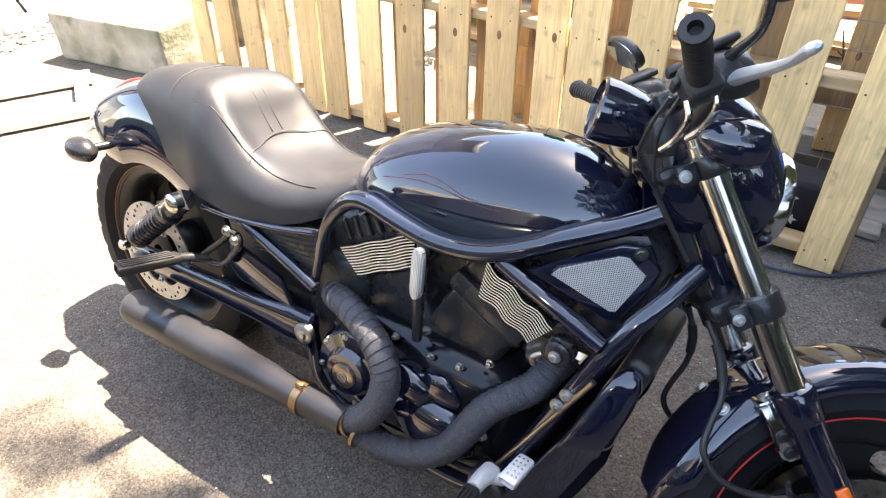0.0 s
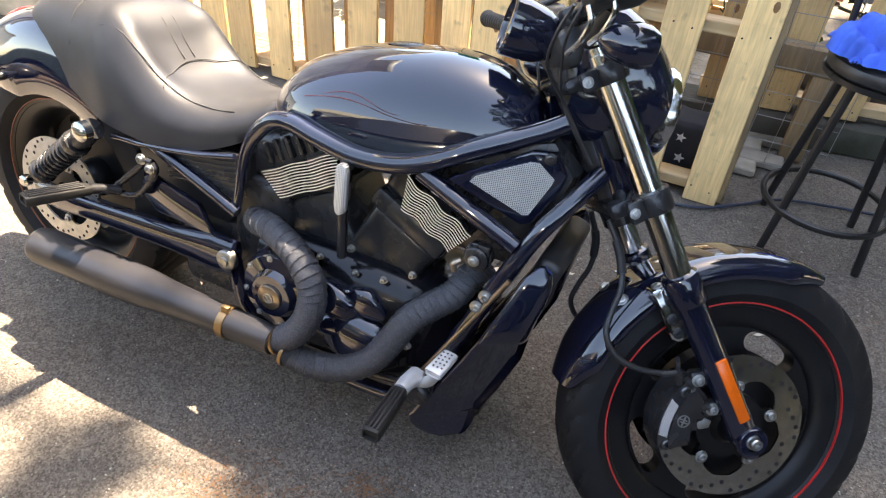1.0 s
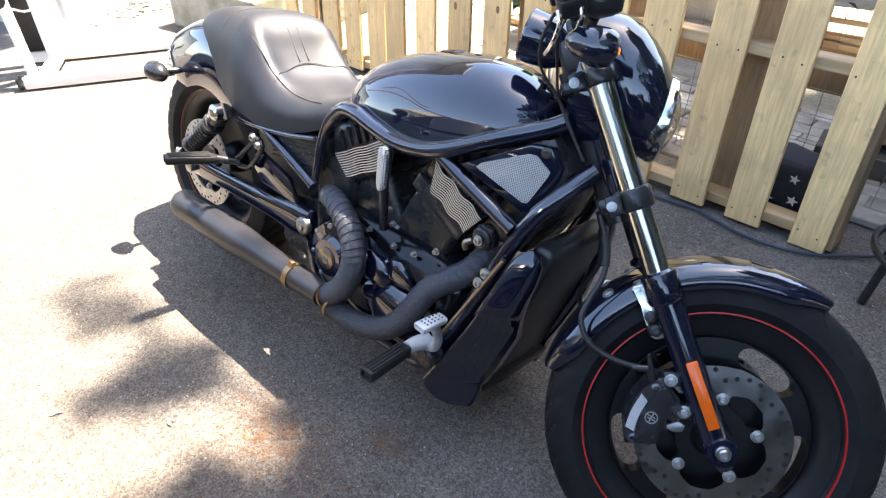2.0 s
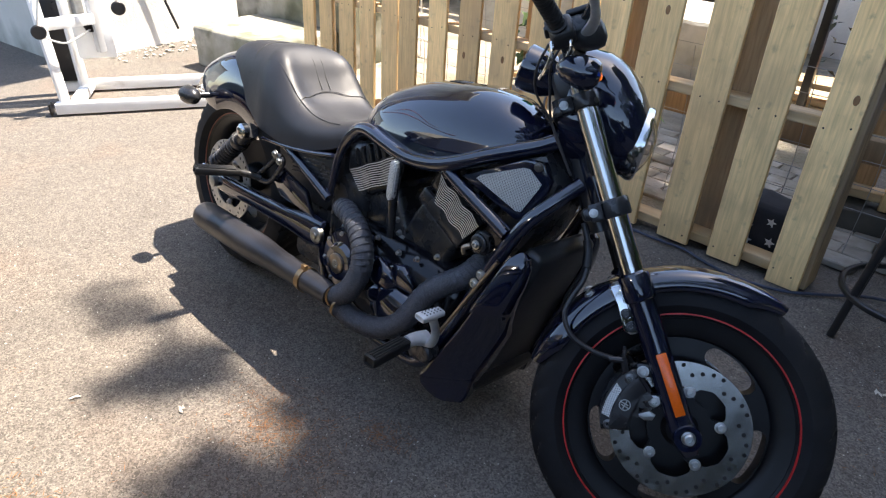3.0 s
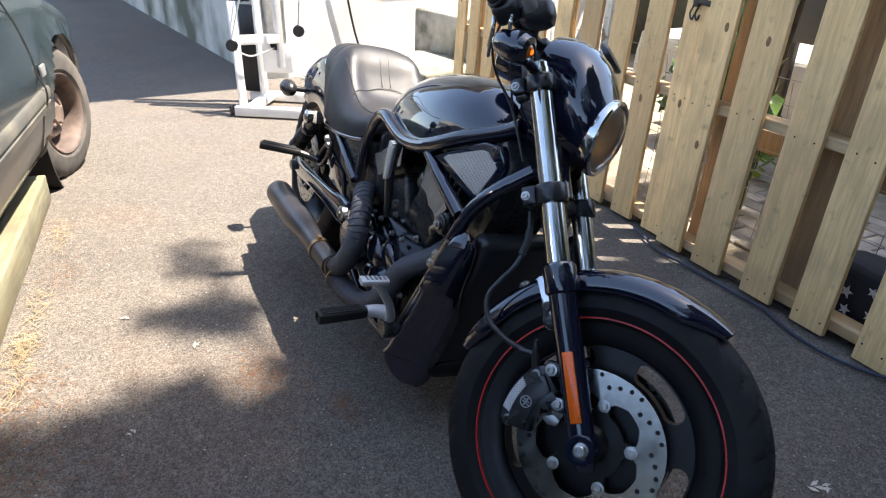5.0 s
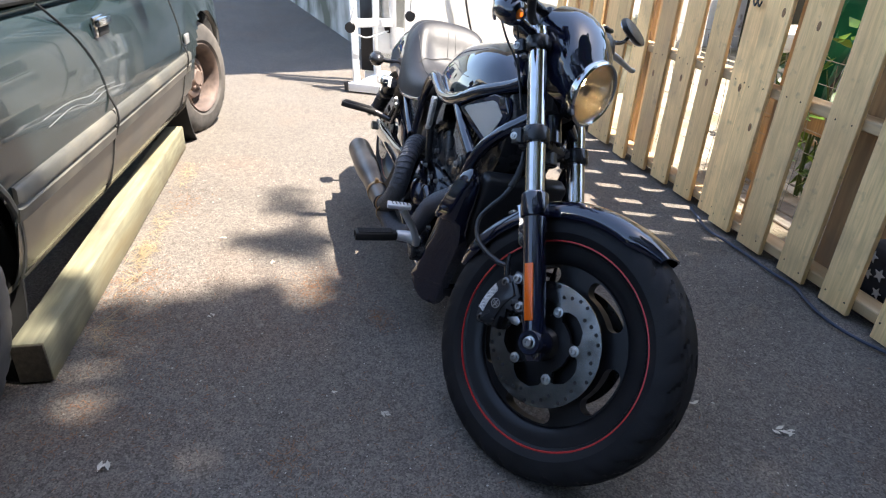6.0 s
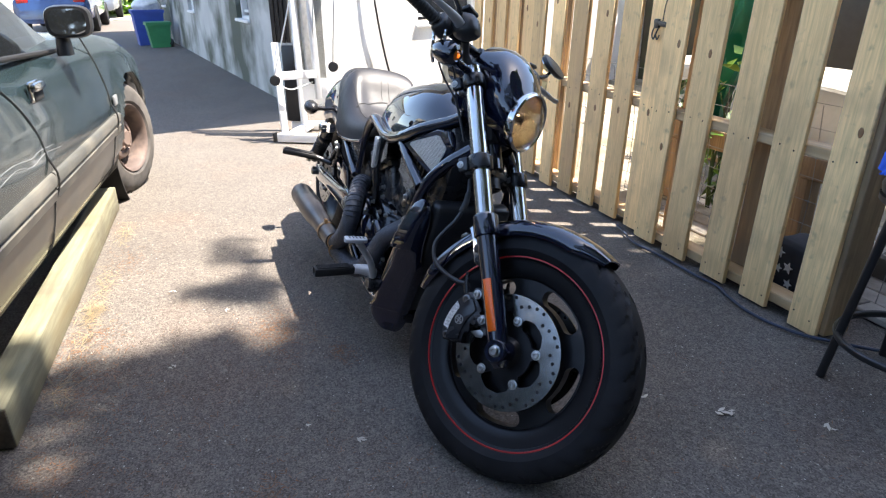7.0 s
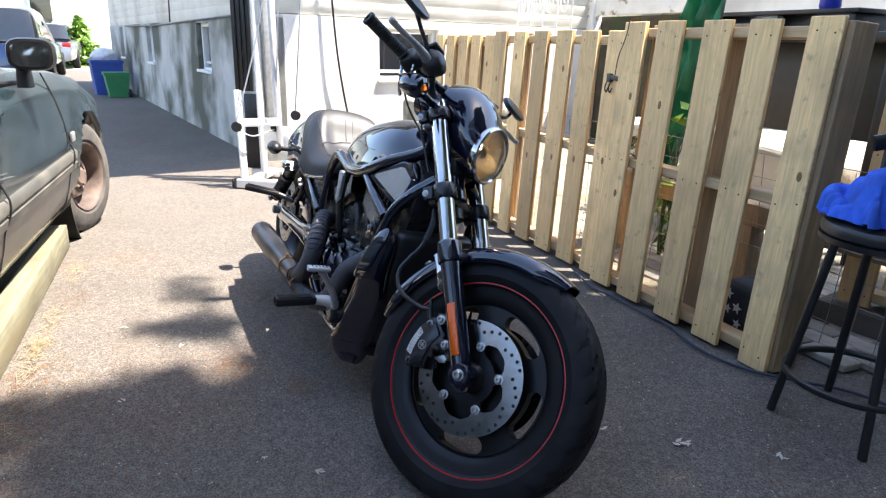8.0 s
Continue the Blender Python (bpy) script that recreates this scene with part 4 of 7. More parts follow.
bm = bm_new()
lathe(bm, [(0.006, 0.0735), (0.016, 0.066), (0.025, 0.052), (0.032, 0.034), (0.036, 0.015), (0.0365, 0.0), (0.0345, 0.0), (0.03, 0.034), (0.014, 0.064), (0.004, 0.072)], LAMP, F, 40)
lens = part("lens", bm, glass, lamp, "clear domed lens")
lens.visible_shadow = False

# handlebar, controls, mirrors, signals, gauges
bm = bm_new()
tube(bm, [(-0.005, -0.33, 0.908), (0.018, -0.24, 0.867), (0.026, -0.13, 0.852), (0.03, 0, 0.848), (0.026, 0.13, 0.852), (0.018, 0.24, 0.867), (-0.005, 0.33, 0.908)], 0.0125, 14)
for s in (-1, 1):
    rod(bm, (0.0, 0.05 * s, 0.75), (0.026, 0.05 * s, 0.845), 0.018)
    box(bm, (0.04, 0.035, 0.035), (0.028, 0.05 * s, 0.85), bevel=0.008)
part("handlebar", bm, satin_black, bike, "black drag handlebar on risers", FRONT)
for s in (-1, 1):
    bm = bm_new()
    a, b = Vector((0.012, 0.258 * s, 0.874)), Vector((-0.021, 0.39 * s, 0.934))
    d = b - a
    prof = [(0.0, 0.014), (0.0, 0.02), (0.004, 0.021), (0.006, 0.0165)]
    for k in range(12):
        h = 0.008 + 0.0098 * k
        prof += [(h, 0.0168), (h + 0.006, 0.0172), (h + 0.0075, 0.0158), (h + 0.009, 0.0158)]
    prof += [(0.128, 0.019), (0.132, 0.0195), (0.138, 0.018), (0.138, 0.009), (0.125, 0.008)]
    lathe(bm, prof, a, d, 24)
    part("grip", bm, rubber, bike, "ribbed black rubber grip", FRONT, sharp=50)
    bm = bm_new()
    tilt = Matrix.Rotation(radians(22 * s), 3, "X")
    box(bm, (0.05, 0.05, 0.052), (0.018, 0.23 * s, 0.866), tilt, 0.012, 3)
    box(bm, (0.05, 0.06, 0.034), (0.056, 0.2 * s, 0.862), tilt, 0.01, 3)
    box(bm, (0.014, 0.03, 0.012), (-0.008, 0.226 * s, 0.876), tilt, 0.004)
    box(bm, (0.02, 0.02, 0.012), (0.0, 0.21 * s, 0.893), tilt, 0.003)
    part("switch_housing", bm, plastic_black, bike, "black switch housing", FRONT)
    bm = bm_new()
    rings = [oval(x, 0.192 * s, 0.858 + dz, hy, hz, 2.6, 22) for x, dz, hy, hz in ((0.03, 0.012, 0.012, 0.012), (0.036, 0.01, 0.03, 0.03), (0.055, 0.004, 0.038, 0.036), (0.08, 0.0, 0.036, 0.036), (0.096, -0.004, 0.028, 0.03), (0.104, -0.006, 0.012, 0.014))]
    skin(bm, rings)
    box(bm, (0.06, 0.05, 0.012), (0.066, 0.19 * s, 0.9), Matrix.Rotation(radians(10 * s), 3, "X"), 0.004, 2)
    tube(bm, [(0.05, 0.17 * s, 0.835), (0.03, 0.14 * s, 0.815), (0.02, 0.1 * s, 0.8)], 0.012, 10)
    part("fluid_reservoir", bm, plastic_black, bike, "rounded black lever housing and reservoir", FRONT, sharp=50)
    bm = bm_new()
    tube(bm, [(0.06, 0.2 * s, 0.852), (0.072, 0.245 * s, 0.853), (0.078, 0.3 * s, 0.852), (0.076, 0.36 * s, 0.855), (0.073, 0.395 * s, 0.861), (0.073, 0.41 * s, 0.863), (0.073, 0.418 * s, 0.864)], [0.016, 0.014, 0.0105, 0.0085, 0.0095, 0.01, 0.004], 12, flat=0.7)
    part("brake_lever" if s < 0 else "clutch_lever", bm, lever_alloy, bike, "bare aluminium hand lever", FRONT)
    # mirror
    mir = thing_part("mirror", "black wedge mirror on a curved stalk")
    mir.parent, mir.matrix_local = bike, FRONT
    bm = bm_new()
    tube(bm, [(0.056, 0.2 * s, 0.875), (0.075, 0.235 * s, 0.885), (0.09, 0.285 * s, 0.9), (0.098, 0.325 * s, 0.935)], [0.009, 0.0075, 0.006, 0.006], 10)
    part("stalk", bm, satin_black, mir)
    bm = bm_new()
    outline = [(0.074 * math.cos(2 * math.pi * k / 20) + 0.012 * math.sin(2 * math.pi * k / 20), 0.042 * math.sin(2 * math.pi * k / 20)) for k in range(20)]
    prism(bm, [(u * s, v) for u, v in outline], 0.018, lambda u, v, w: (0.1 + w - 0.3 * v, 0.347 * s + u, 0.957 + v), 0.006)
    part("shell", bm, plastic_black, mir)
    bm = bm_new()
    prism(bm, [(u * s * 0.9, v * 0.86) for u, v in outline], 0.002, lambda u, v, w: (0.0895 + w - 0.3 * v, 0.347 * s + u, 0.957 + v))
    part("mirror_pane", bm, mirror_glass, mir)
    # turn signal
    sg = thing_part("turn_signal", "black bullet turn signal")
    sg.parent, sg.matrix_local = bike, FRONT
    bm = bm_new()
    ax = Vector((math.cos(RAKE), 0, -math.sin(RAKE)))
    lathe(bm, [(-0.05, 0.0), (-0.047, 0.009), (-0.032, 0.024), (0.0, 0.033), (0.02, 0.033), (0.034, 0.027), (0.039, 0.016), (0.036, 0.012), (0.03, 0.0)], (0.031, 0.243 * s, 0.777), ax, 28)
    rod(bm, (0.033, 0.13 * s, 0.765), (0.031, 0.225 * s, 0.776), 0.011)
    part("shell", bm, gloss_black, sg)
    bm = bm_new()
    lathe(bm, [(0.03, 0.0135), (0.037, 0.0125), (0.041, 0.008), (0.042, 0)], (0.031, 0.243 * s, 0.777), ax, 20)
    lens = part("lens", bm, amber, sg, "amber lens")
    bm = bm_new()
    lathe(bm, [(0.0405, 0.0055), (0.0428, 0.005), (0.0436, 0.0)], (0.031, 0.243 * s, 0.777), ax, 14)
    part("bulb", bm, amber_glow, lens, "glowing amber bulb")
bm = bm_new()
gx = Vector((-0.75, 0, 0.66))
lathe(bm, [(-0.075, 0.0), (-0.07, 0.035), (-0.04, 0.05), (0.0, 0.054), (0.022, 0.054), (0.026, 0.05), (0.026, 0.047), (0.018, 0.046)], (-0.05, 0.006, 0.868), gx, 36)
gauge = part("gauge_pod", bm, gloss_black, bike, "round black speedometer pod", FRONT)
bm = bm_new()
lathe(bm, [(0.018, 0.0462), (0.02, 0.0462), (0.02, 0)], (-0.05, 0.006, 0.868), gx, 36)
part("dial", bm, window_dark, gauge, "dark dial glass")
for y0, x0, r in ((-0.19, -0.01, 0.003), (-0.17, 0.02, 0.0028), (0.18, 0.0, 0.003), (0.16, 0.03, 0.0028)):
    bm = bm_new()
    tube(bm, [(x0, y0, 0.862), (x0 - 0.035, y0 * 0.85, 0.83), (x0 - 0.05, y0 * 0.6, 0.79), (-0.045, y0 * 0.42, 0.72), (-0.035, y0 * 0.35, 0.6)], r, 8)
    part("control_cable", bm, hose, bike, m=FRONT)
for q in (-0.026, 0.012):
    bm = bm_new()
    tube(bm, [(q + 0.02, -0.238, 0.852), (q + 0.014, -0.236, 0.828), (q - 0.005, -0.215, 0.808), (q - 0.02, -0.19, 0.8)], 0.0048, 8)
    part("throttle_elbow", bm, chrome, bike, "bright throttle cable elbow", FRONT)
bm = bm_new()
box(bm, (0.08, 0.16, 0.07), (0.02, 0.0, 0.80), bevel=0.02)
box(bm, (0.05, 0.12, 0.16), (0.03, 0.0, 0.66), bevel=0.02)
part("clamp_cover", bm, plastic_black, bike, m=FRONT)

# ---- body ----
def interp(x, table):
    return [float(np.interp(x, [t[0] for t in table], [t[k] for t in table])) for k in range(1, len(table[0]))]


# tank cover: x, top, bottom, half width
TANK = [(0.60, 0.735, 0.70, 0.075), (0.62, 0.775, 0.698, 0.105), (0.66, 0.815, 0.695, 0.13), (0.72, 0.845, 0.688, 0.147), (0.8, 0.872, 0.68, 0.155), (0.9, 0.89, 0.68, 0.158), (0.98, 0.898, 0.692, 0.152), (1.06, 0.89, 0.722, 0.135), (1.12, 0.866, 0.75, 0.108), (1.16, 0.838, 0.766, 0.078), (1.18, 0.806, 0.775, 0.045)]
bm = bm_new()
xs = [r[0] for r in TANK]
fine = smooth_path(TANK, 4)
rings = []
for x, zt, zb, hw in fine:
    ring = []
    for k in range(25):
        a = math.pi * k / 24
        c, s = math.cos(a), math.sin(a)
        ring.append((x, math.copysign(abs(c) ** 0.78, c) * hw * (1 - 0.0 * s), zb + (zt - zb) * abs(s) ** 0.95))
    for k in range(1, 8):
        y = hw * (-1 + 2 * k / 8)
        ring.append((x, y, zb - 0.012 * (1 - (y / hw) ** 2)))
    rings.append(ring)
skin(bm, rings)
tank = part("tank", bm, gloss_black, bike, "gloss black sculpted tank cover", sharp=70)
bm = bm_new()
for v in bmesh.ops.create_uvsphere(bm, u_segments=24, v_segments=8, radius=1)["verts"]:
    v.co = Vector((0.86 + v.co.x * 0.04, v.co.y * 0.022, 0.8835 + v.co.x * 0.006 + v.co.z * 0.004))
part("tank_emblem", bm, satin_black, tank, "small oval emblem")

for s in (-1, 1):
    for lift, x0, x1, r in ((0.5, 0.71, 0.99, 0.0011), (0.56, 0.76, 0.93, 0.0009)):
        bm = bm_new()
        pts = []
        for k in range(41):
            x = x0 + (x1 - x0) * k / 40
            zt, zb, hw = interp(x, TANK)
            q = lift + 0.05 * math.sin(k * 0.12) - 0.04 * (k / 40 - 0.5)
            c = math.sqrt(max(0.0, 1 - q ** (2 / 0.95)))
            pts.append((x, s * (c**0.78 * hw + 0.0002), zb + (zt - zb) * q))
        tube(bm, pts, r, 6, 2)
        part("tank_stripe", bm, script_red, tank, "faint dark red painted flourish")

# frame
def both(pts):
    return [pts, [(x, -y, z) for x, y, z in pts]]


for pts in both([(1.235, -0.06, 0.835), (1.19, -0.08, 0.808), (1.1, -0.125, 0.766), (1.02, -0.152, 0.725), (0.95, -0.162, 0.7), (0.86, -0.163, 0.69), (0.77, -0.16, 0.702), (0.7, -0.156, 0.715), (0.65, -0.154, 0.705), (0.605, -0.156, 0.66), (0.58, -0.158, 0.6), (0.568, -0.16, 0.53), (0.556, -0.16, 0.475)]):
    bm = bm_new()
    tube(bm, pts, [0.019] * 8 + [0.0185, 0.016, 0.0125, 0.011, 0.012], 16, 5)
    part("frame_tube", bm, gloss_black, bike, "gloss black bent frame tube", sharp=60)
for pts in both([(1.31, -0.055, 0.755), (1.275, -0.105, 0.7), (1.235, -0.138, 0.635), (1.195, -0.15, 0.54), (1.14, -0.155, 0.4), (1.08, -0.158, 0.26), (1.03, -0.158, 0.165), (0.95, -0.15, 0.13), (0.75, -0.14, 0.125), (0.58, -0.15, 0.2), (0.55, -0.16, 0.33)]):
    bm = bm_new()
    tube(bm, pts, 0.018, 14, 5)
    part("down_tube", bm, gloss_black, bike, "gloss black down tube", sharp=60)
for pts in both([(0.995, -0.15, 0.695), (1.09, -0.154, 0.657), (1.205, -0.15, 0.607)]):
    bm = bm_new()
    tube(bm, pts, 0.0175, 12, 4)
    part("diagonal_brace", bm, gloss_black, bike, sharp=60)
for pts in both([(0.24, -0.155, 0.585), (0.38, -0.165, 0.545), (0.5, -0.172, 0.505), (0.57, -0.172, 0.475)]):
    bm = bm_new()
    tube(bm, pts, 0.014, 12, 4)
    part("seat_rail", bm, gloss_black, bike, "gloss black rear frame rail", sharp=60)
for pts in both([(0.2, -0.168, 0.555), (0.32, -0.176, 0.566), (0.45, -0.172, 0.582), (0.56, -0.165, 0.604)]):
    bm = bm_new()
    tube(bm, pts, 0.007, 10, 4)
    part("seat_trim", bm, gloss_black, bike, "thin glossy trim under the seat", sharp=60)
bm = bm_new()
lathe(bm, [(-0.09, 0.032), (0.09, 0.032)], (1.3, 0, 0.78), (-math.sin(RAKE), 0, math.cos(RAKE)), 24)
part("steering_head", bm, gloss_black, bike)

bm = bm_new()
prism(bm, [(0.98, 0.72), (1.22, 0.8), (1.27, 0.74), (1.235, 0.6), (1.19, 0.52), (1.06, 0.52)], 0.17, lambda u, v, w: (u, w, v), 0.02)
part("air_box", bm, engine_black, bike, "black air box behind the intake panels")
bm = bm_new()
box(bm, (0.16, 0.25, 0.3), (0.59, 0, 0.4), bevel=0.03, seg=3)
box(bm, (0.14, 0.22, 0.12), (0.62, 0, 0.6), bevel=0.03, seg=3)
box(bm, (0.22, 0.24, 0.22), (0.45, 0, 0.3), bevel=0.03, seg=2)
part("gearbox", bm, engine_black, bike, "black gearbox housing behind the engine")
# intake side panels with mesh
for s in (-1, 1):
    def on_panel(u, v, w):
        y = 0.152 - 0.072 * max(0.0, (u - 1.08)) / 0.16 + 0.008
        return (u, s * (y + w), v)
    bm = bm_new()
    prism(bm, [(1.055, 0.705), (1.19, 0.782), (1.23, 0.785), (1.255, 0.745), (1.25, 0.715), (1.215, 0.64), (1.195, 0.635)], 0.022, on_panel, 0.006)
    pan = part("intake_panel", bm, gloss_black, bike, "gloss black side intake panel")
    bm = bm_new()
    prism(bm, [(1.098, 0.712), (1.106, 0.722), (1.192, 0.763), (1.206, 0.763), (1.236, 0.735), (1.234, 0.725), (1.206, 0.66), (1.196, 0.658)], 0.008, lambda u, v, w: on_panel(u, v, w + 0.0095))
    uvl = bm.loops.layers.uv.new("UVMap")
    for f in bm.faces:
        for lp in f.loops:
            lp[uvl].uv = (lp.vert.co.x * 1.05, lp.vert.co.z)
    part("intake_mesh", bm, mesh_silver, pan, "silver perforated mesh insert")
    bm = bm_new()
    bolt(bm, on_panel(1.222, 0.772, 0.011), (0.3, s, 0), 0.0075, 0.004)
    part("panel_bolt", bm, bolt_dark, pan)

# radiator between two gloss side pods, joined by a chin
POD = [(0.586, 1.258, 1.268, 0.15, 0.16), (0.572, 1.24, 1.283, 0.138, 0.172), (0.545, 1.228, 1.288, 0.128, 0.182), (0.5, 1.212, 1.284, 0.125, 0.194), (0.462, 1.198, 1.276, 0.125, 0.203), (0.432, 1.186, 1.272, 0.125, 0.207), (0.418, 1.18, 1.27, 0.125, 0.202), (0.41, 1.177, 1.269, 0.124, 0.184), (0.35, 1.15, 1.262, 0.12, 0.168), (0.25, 1.1, 1.228, 0.12, 0.17), (0.19, 1.07, 1.203, 0.12, 0.172), (0.178, 1.064, 1.199, 0.12, 0.177), (0.168, 1.058, 1.196, 0.12, 0.177), (0.162, 1.056, 1.194, 0.12, 0.17), (0.14, 1.06, 1.19, 0.12, 0.168), (0.12, 1.078, 1.184, 0.122, 0.166), (0.106, 1.1, 1.178, 0.126, 0.163), (0.099, 1.122, 1.17, 0.132, 0.16)]
bm = bm_new()
box(bm, (0.055, 0.25, 0.42), (0, 0, 0), Matrix.Rotation(radians(16), 3, "Y"), 0.018, 3)
bmesh.ops.translate(bm, vec=(1.215, 0, 0.38), verts=bm.verts[:])
shroud = part("radiator", bm, plastic_black, bike, "matt black radiator between gloss black side pods")
for s in (-1, 1):
    bm = bm_new()
    rings = []
    for z, xr, xf, yi, yo in POD:
        cx, hx, cy, hy = (xr + xf) / 2, (xf - xr) / 2, (yi + yo) / 2, (yo - yi) / 2
        rings.append([(x, y - s * (0.34 if z > 0.405 else 0.6) * (x - cx) * (abs(y) > cy), z + 0.22 * (x - cx)) for x, y, _ in oval(cx, s * cy, z, hx, hy, 4.0, 44, "z")])
    skin(bm, rings)
    part("shroud_pod", bm, gloss_black, shroud, "gloss black radiator side pod with a raised scoop", sharp=32)
    bm = bm_new()
    rod(bm, (1.212, s * 0.172, 0.545), (1.04, s * 0.172, 0.21), 0.0055)
    part("shroud_trim", bm, bronze, shroud)
    bolt_parts(shroud, [(1.171, s * 0.171, 0.491), (1.158, s * 0.173, 0.463)], (0, s, 0), 0.0095, 0.008, name="pod_bolt")
bm = bm_new()
rings = [oval(x, 0, z, 0.13, h, 4.0, 32) for x, z, h in ((1.06, 0.15, 0.012), (1.07, 0.15, 0.03), (1.17, 0.165, 0.034), (1.19, 0.168, 0.026), (1.196, 0.17, 0.01))]
skin(bm, rings)
part("chin_fairing", bm, shroud_black, shroud, "black chin panel under the radiator", sharp=50)

# ---- engine ----
bm = bm_new()
rings = [oval(x, 0, z, hy, hz, 3.2, 28) for x, z, hy, hz in ((0.56, 0.3, 0.1, 0.1), (0.6, 0.3, 0.15, 0.15), (0.75, 0.29, 0.17, 0.165), (0.95, 0.29, 0.165, 0.16), (1.05, 0.29, 0.14, 0.13), (1.1, 0.29, 0.08, 0.08))]
skin(bm, rings)
part("crankcase", bm, shroud_black, bike, "black engine crankcase")
for axis, base, name in ((Vector((-0.46, 0, 0.89)), Vector((0.79, 0, 0.36)), "rear_cylinder"), (Vector((0.46, 0, 0.89)), Vector((0.86, 0, 0.36)), "front_cylinder")):
    across = Vector((axis.z, 0, -axis.x))
    rot = Matrix((across, Vector((0, 1, 0)), axis)).transposed()
    bm = bm_new()
    box(bm, (0.17, 0.2, 0.2), base + axis * 0.1, rot, 0.02, 3)
    box(bm, (0.19, 0.22, 0.05), base + axis * 0.215, rot, 0.012, 2)
    box(bm, (0.185, 0.21, 0.1), base + axis * 0.29, rot, 0.02, 3)
    cyl = part(name, bm, engine_black, bike, "black finned engine cylinder")
    for k in range(11):
        bm = bm_new()
        first = name == "front_cylinder"
        h = (0.256 + 0.0062 * k) if first else (0.209 + 0.0063 * k)
        ring = []
        lo, hi = (-0.026 - 0.0028 * k, 0.102 + 0.0014 * k) if first else (-0.043 - 0.0022 * k, 0.122 + 0.0026 * k)
        for q in np.linspace(lo, hi, 17):
            ring.append(base + axis * (h + (0.0042 * math.sin(q * 95 + 0.5) if first else 0.0012 * math.sin(q * 70))) + across * q)
        rows = [[p + axis * dz + Vector((0, y, 0)) for p in ring] for y, dz in ((-0.134, -0.0013), (-0.134, 0.0013), (0.134, 0.0013), (0.134, -0.0013))]
        skin(bm, rows, closed=False, loop=True)
        bm.normal_update()
        for f in bm.faces:
            f.material_index = 1 if abs(f.normal.y) > 0.5 else 0
        part("cooling_fin", bm, [engine_black, fin_edge], cyl)
    for k in range(6):
        bm = bm_new()
        box(bm, (0.014, 0.235, 0.05), base + axis * (0.352 if name == "front_cylinder" else 0.306) + across * (-0.045 + 0.03 * k), rot, 0.005, 2)
        part("head_rib", bm, satin_black, cyl)
    for s in (-1, 1):
        bolt_parts(cyl, [base + axis * 0.05 + across * q + Vector((0, s * 0.1, 0)) for q in (-0.07, 0.0, 0.07)], (0, s, 0), 0.006)

# cover with round badge, lower covers
bm = bm_new()
lathe(bm, [(0.14, 0.1), (0.19, 0.098), (0.205, 0.088), (0.21, 0.06), (0.218, 0.055), (0.225, 0.05), (0.226, 0.03)], (0.703, 0, 0.332), (0, -1, 0), 40)
cover = part("engine_cover", bm, gloss_black, bike, "round gloss black engine cover")
bm = bm_new()
lathe(bm, [(0.224, 0.03), (0.231, 0.03), (0.233, 0.027), (0.232, 0.0)], (0.703, 0, 0.332), (0, -1, 0), 32)
badge = part("cover_badge", bm, bronze, cover, "round bronze coloured badge")
bm = bm_new()
lathe(bm, [(0.232, 0.013), (0.2345, 0.013), (0.2345, 0.009), (0.232, 0.009)], (0.703, 0, 0.332), (0, -1, 0), 20, loop=True)
box(bm, (0.014, 0.003, 0.005), (0.703, -0.2335, 0.332), Matrix.Rotation(radians(40), 3, "Y"))
part("badge_mark", bm, silver, badge)
bolt_parts(cover, [(0.703 + 0.083 * math.cos(2 * math.pi * k / 8 + 0.2), -0.206, 0.332 + 0.083 * math.sin(2 * math.pi * k / 8 + 0.2)) for k in range(8)], (0, -1, 0), 0.005, 0.005)
bm = bm_new()
rings = [oval(x, -0.15, z, hy, hz, 2.4, 24) for x, z, hy, hz in ((0.8, 0.27, 0.01, 0.02), (0.82, 0.27, 0.04, 0.06), (0.88, 0.265, 0.055, 0.075), (0.95, 0.26, 0.05, 0.07), (1.0, 0.255, 0.02, 0.03))]
skin(bm, rings)
part("side_cover", bm, gloss_black, bike, "rounded gloss black crankcase cover", sharp=60)
bm = bm_new()
lathe(bm, [(-0.075, 0.0), (-0.075, 0.02), (-0.068, 0.03), (-0.05, 0.036), (0.05, 0.036), (0.068, 0.03), (0.075, 0.02), (0.075, 0.0)], (0.875, -0.16, 0.285), (1.0, 0.12, 0.05), 28)
part("filter_cover", bm, gloss_black, bike, "gloss black rounded filter cover", sharp=60)
bm = bm_new()
rings = [oval(x, -0.172, z, hy, hz, 2.4, 24) for x, z, hy, hz in ((0.76, 0.345, 0.004, 0.01), (0.775, 0.35, 0.022, 0.035), (0.83, 0.352, 0.03, 0.045), (0.88, 0.345, 0.026, 0.034), (0.905, 0.34, 0.006, 0.01))]
skin(bm, rings)
part("primary_cover", bm, gloss_black, bike, "gloss black domed primary cover", sharp=60)
bm = bm_new()
rings = [oval(x, -0.165, z, hy, hz, 2.6, 20) for x, z, hy, hz in ((0.85, 0.36, 0.005, 0.01), (0.865, 0.365, 0.02, 0.03), (0.92, 0.37, 0.02, 0.035), (0.96, 0.35, 0.008, 0.015))]
skin(bm, rings)
part("pump_cover", bm, gloss_black, bike, "gloss black pump cover", sharp=60)
for p in ((0.906, -0.172, 0.383), (0.87, -0.15, 0.42), (0.85, -0.14, 0.47), (0.94, -0.15, 0.43), (0.98, -0.16, 0.34), (0.83, -0.135, 0.5), (1.0, -0.14, 0.46), (0.78, -0.15, 0.43), (1.02, -0.165, 0.3)):
    bolt_parts(bike, [p], (0, -1, 0), 0.01 if p[0] == 0.906 else 0.006, 0.01, name="engine_bolt")
bm = bm_new()
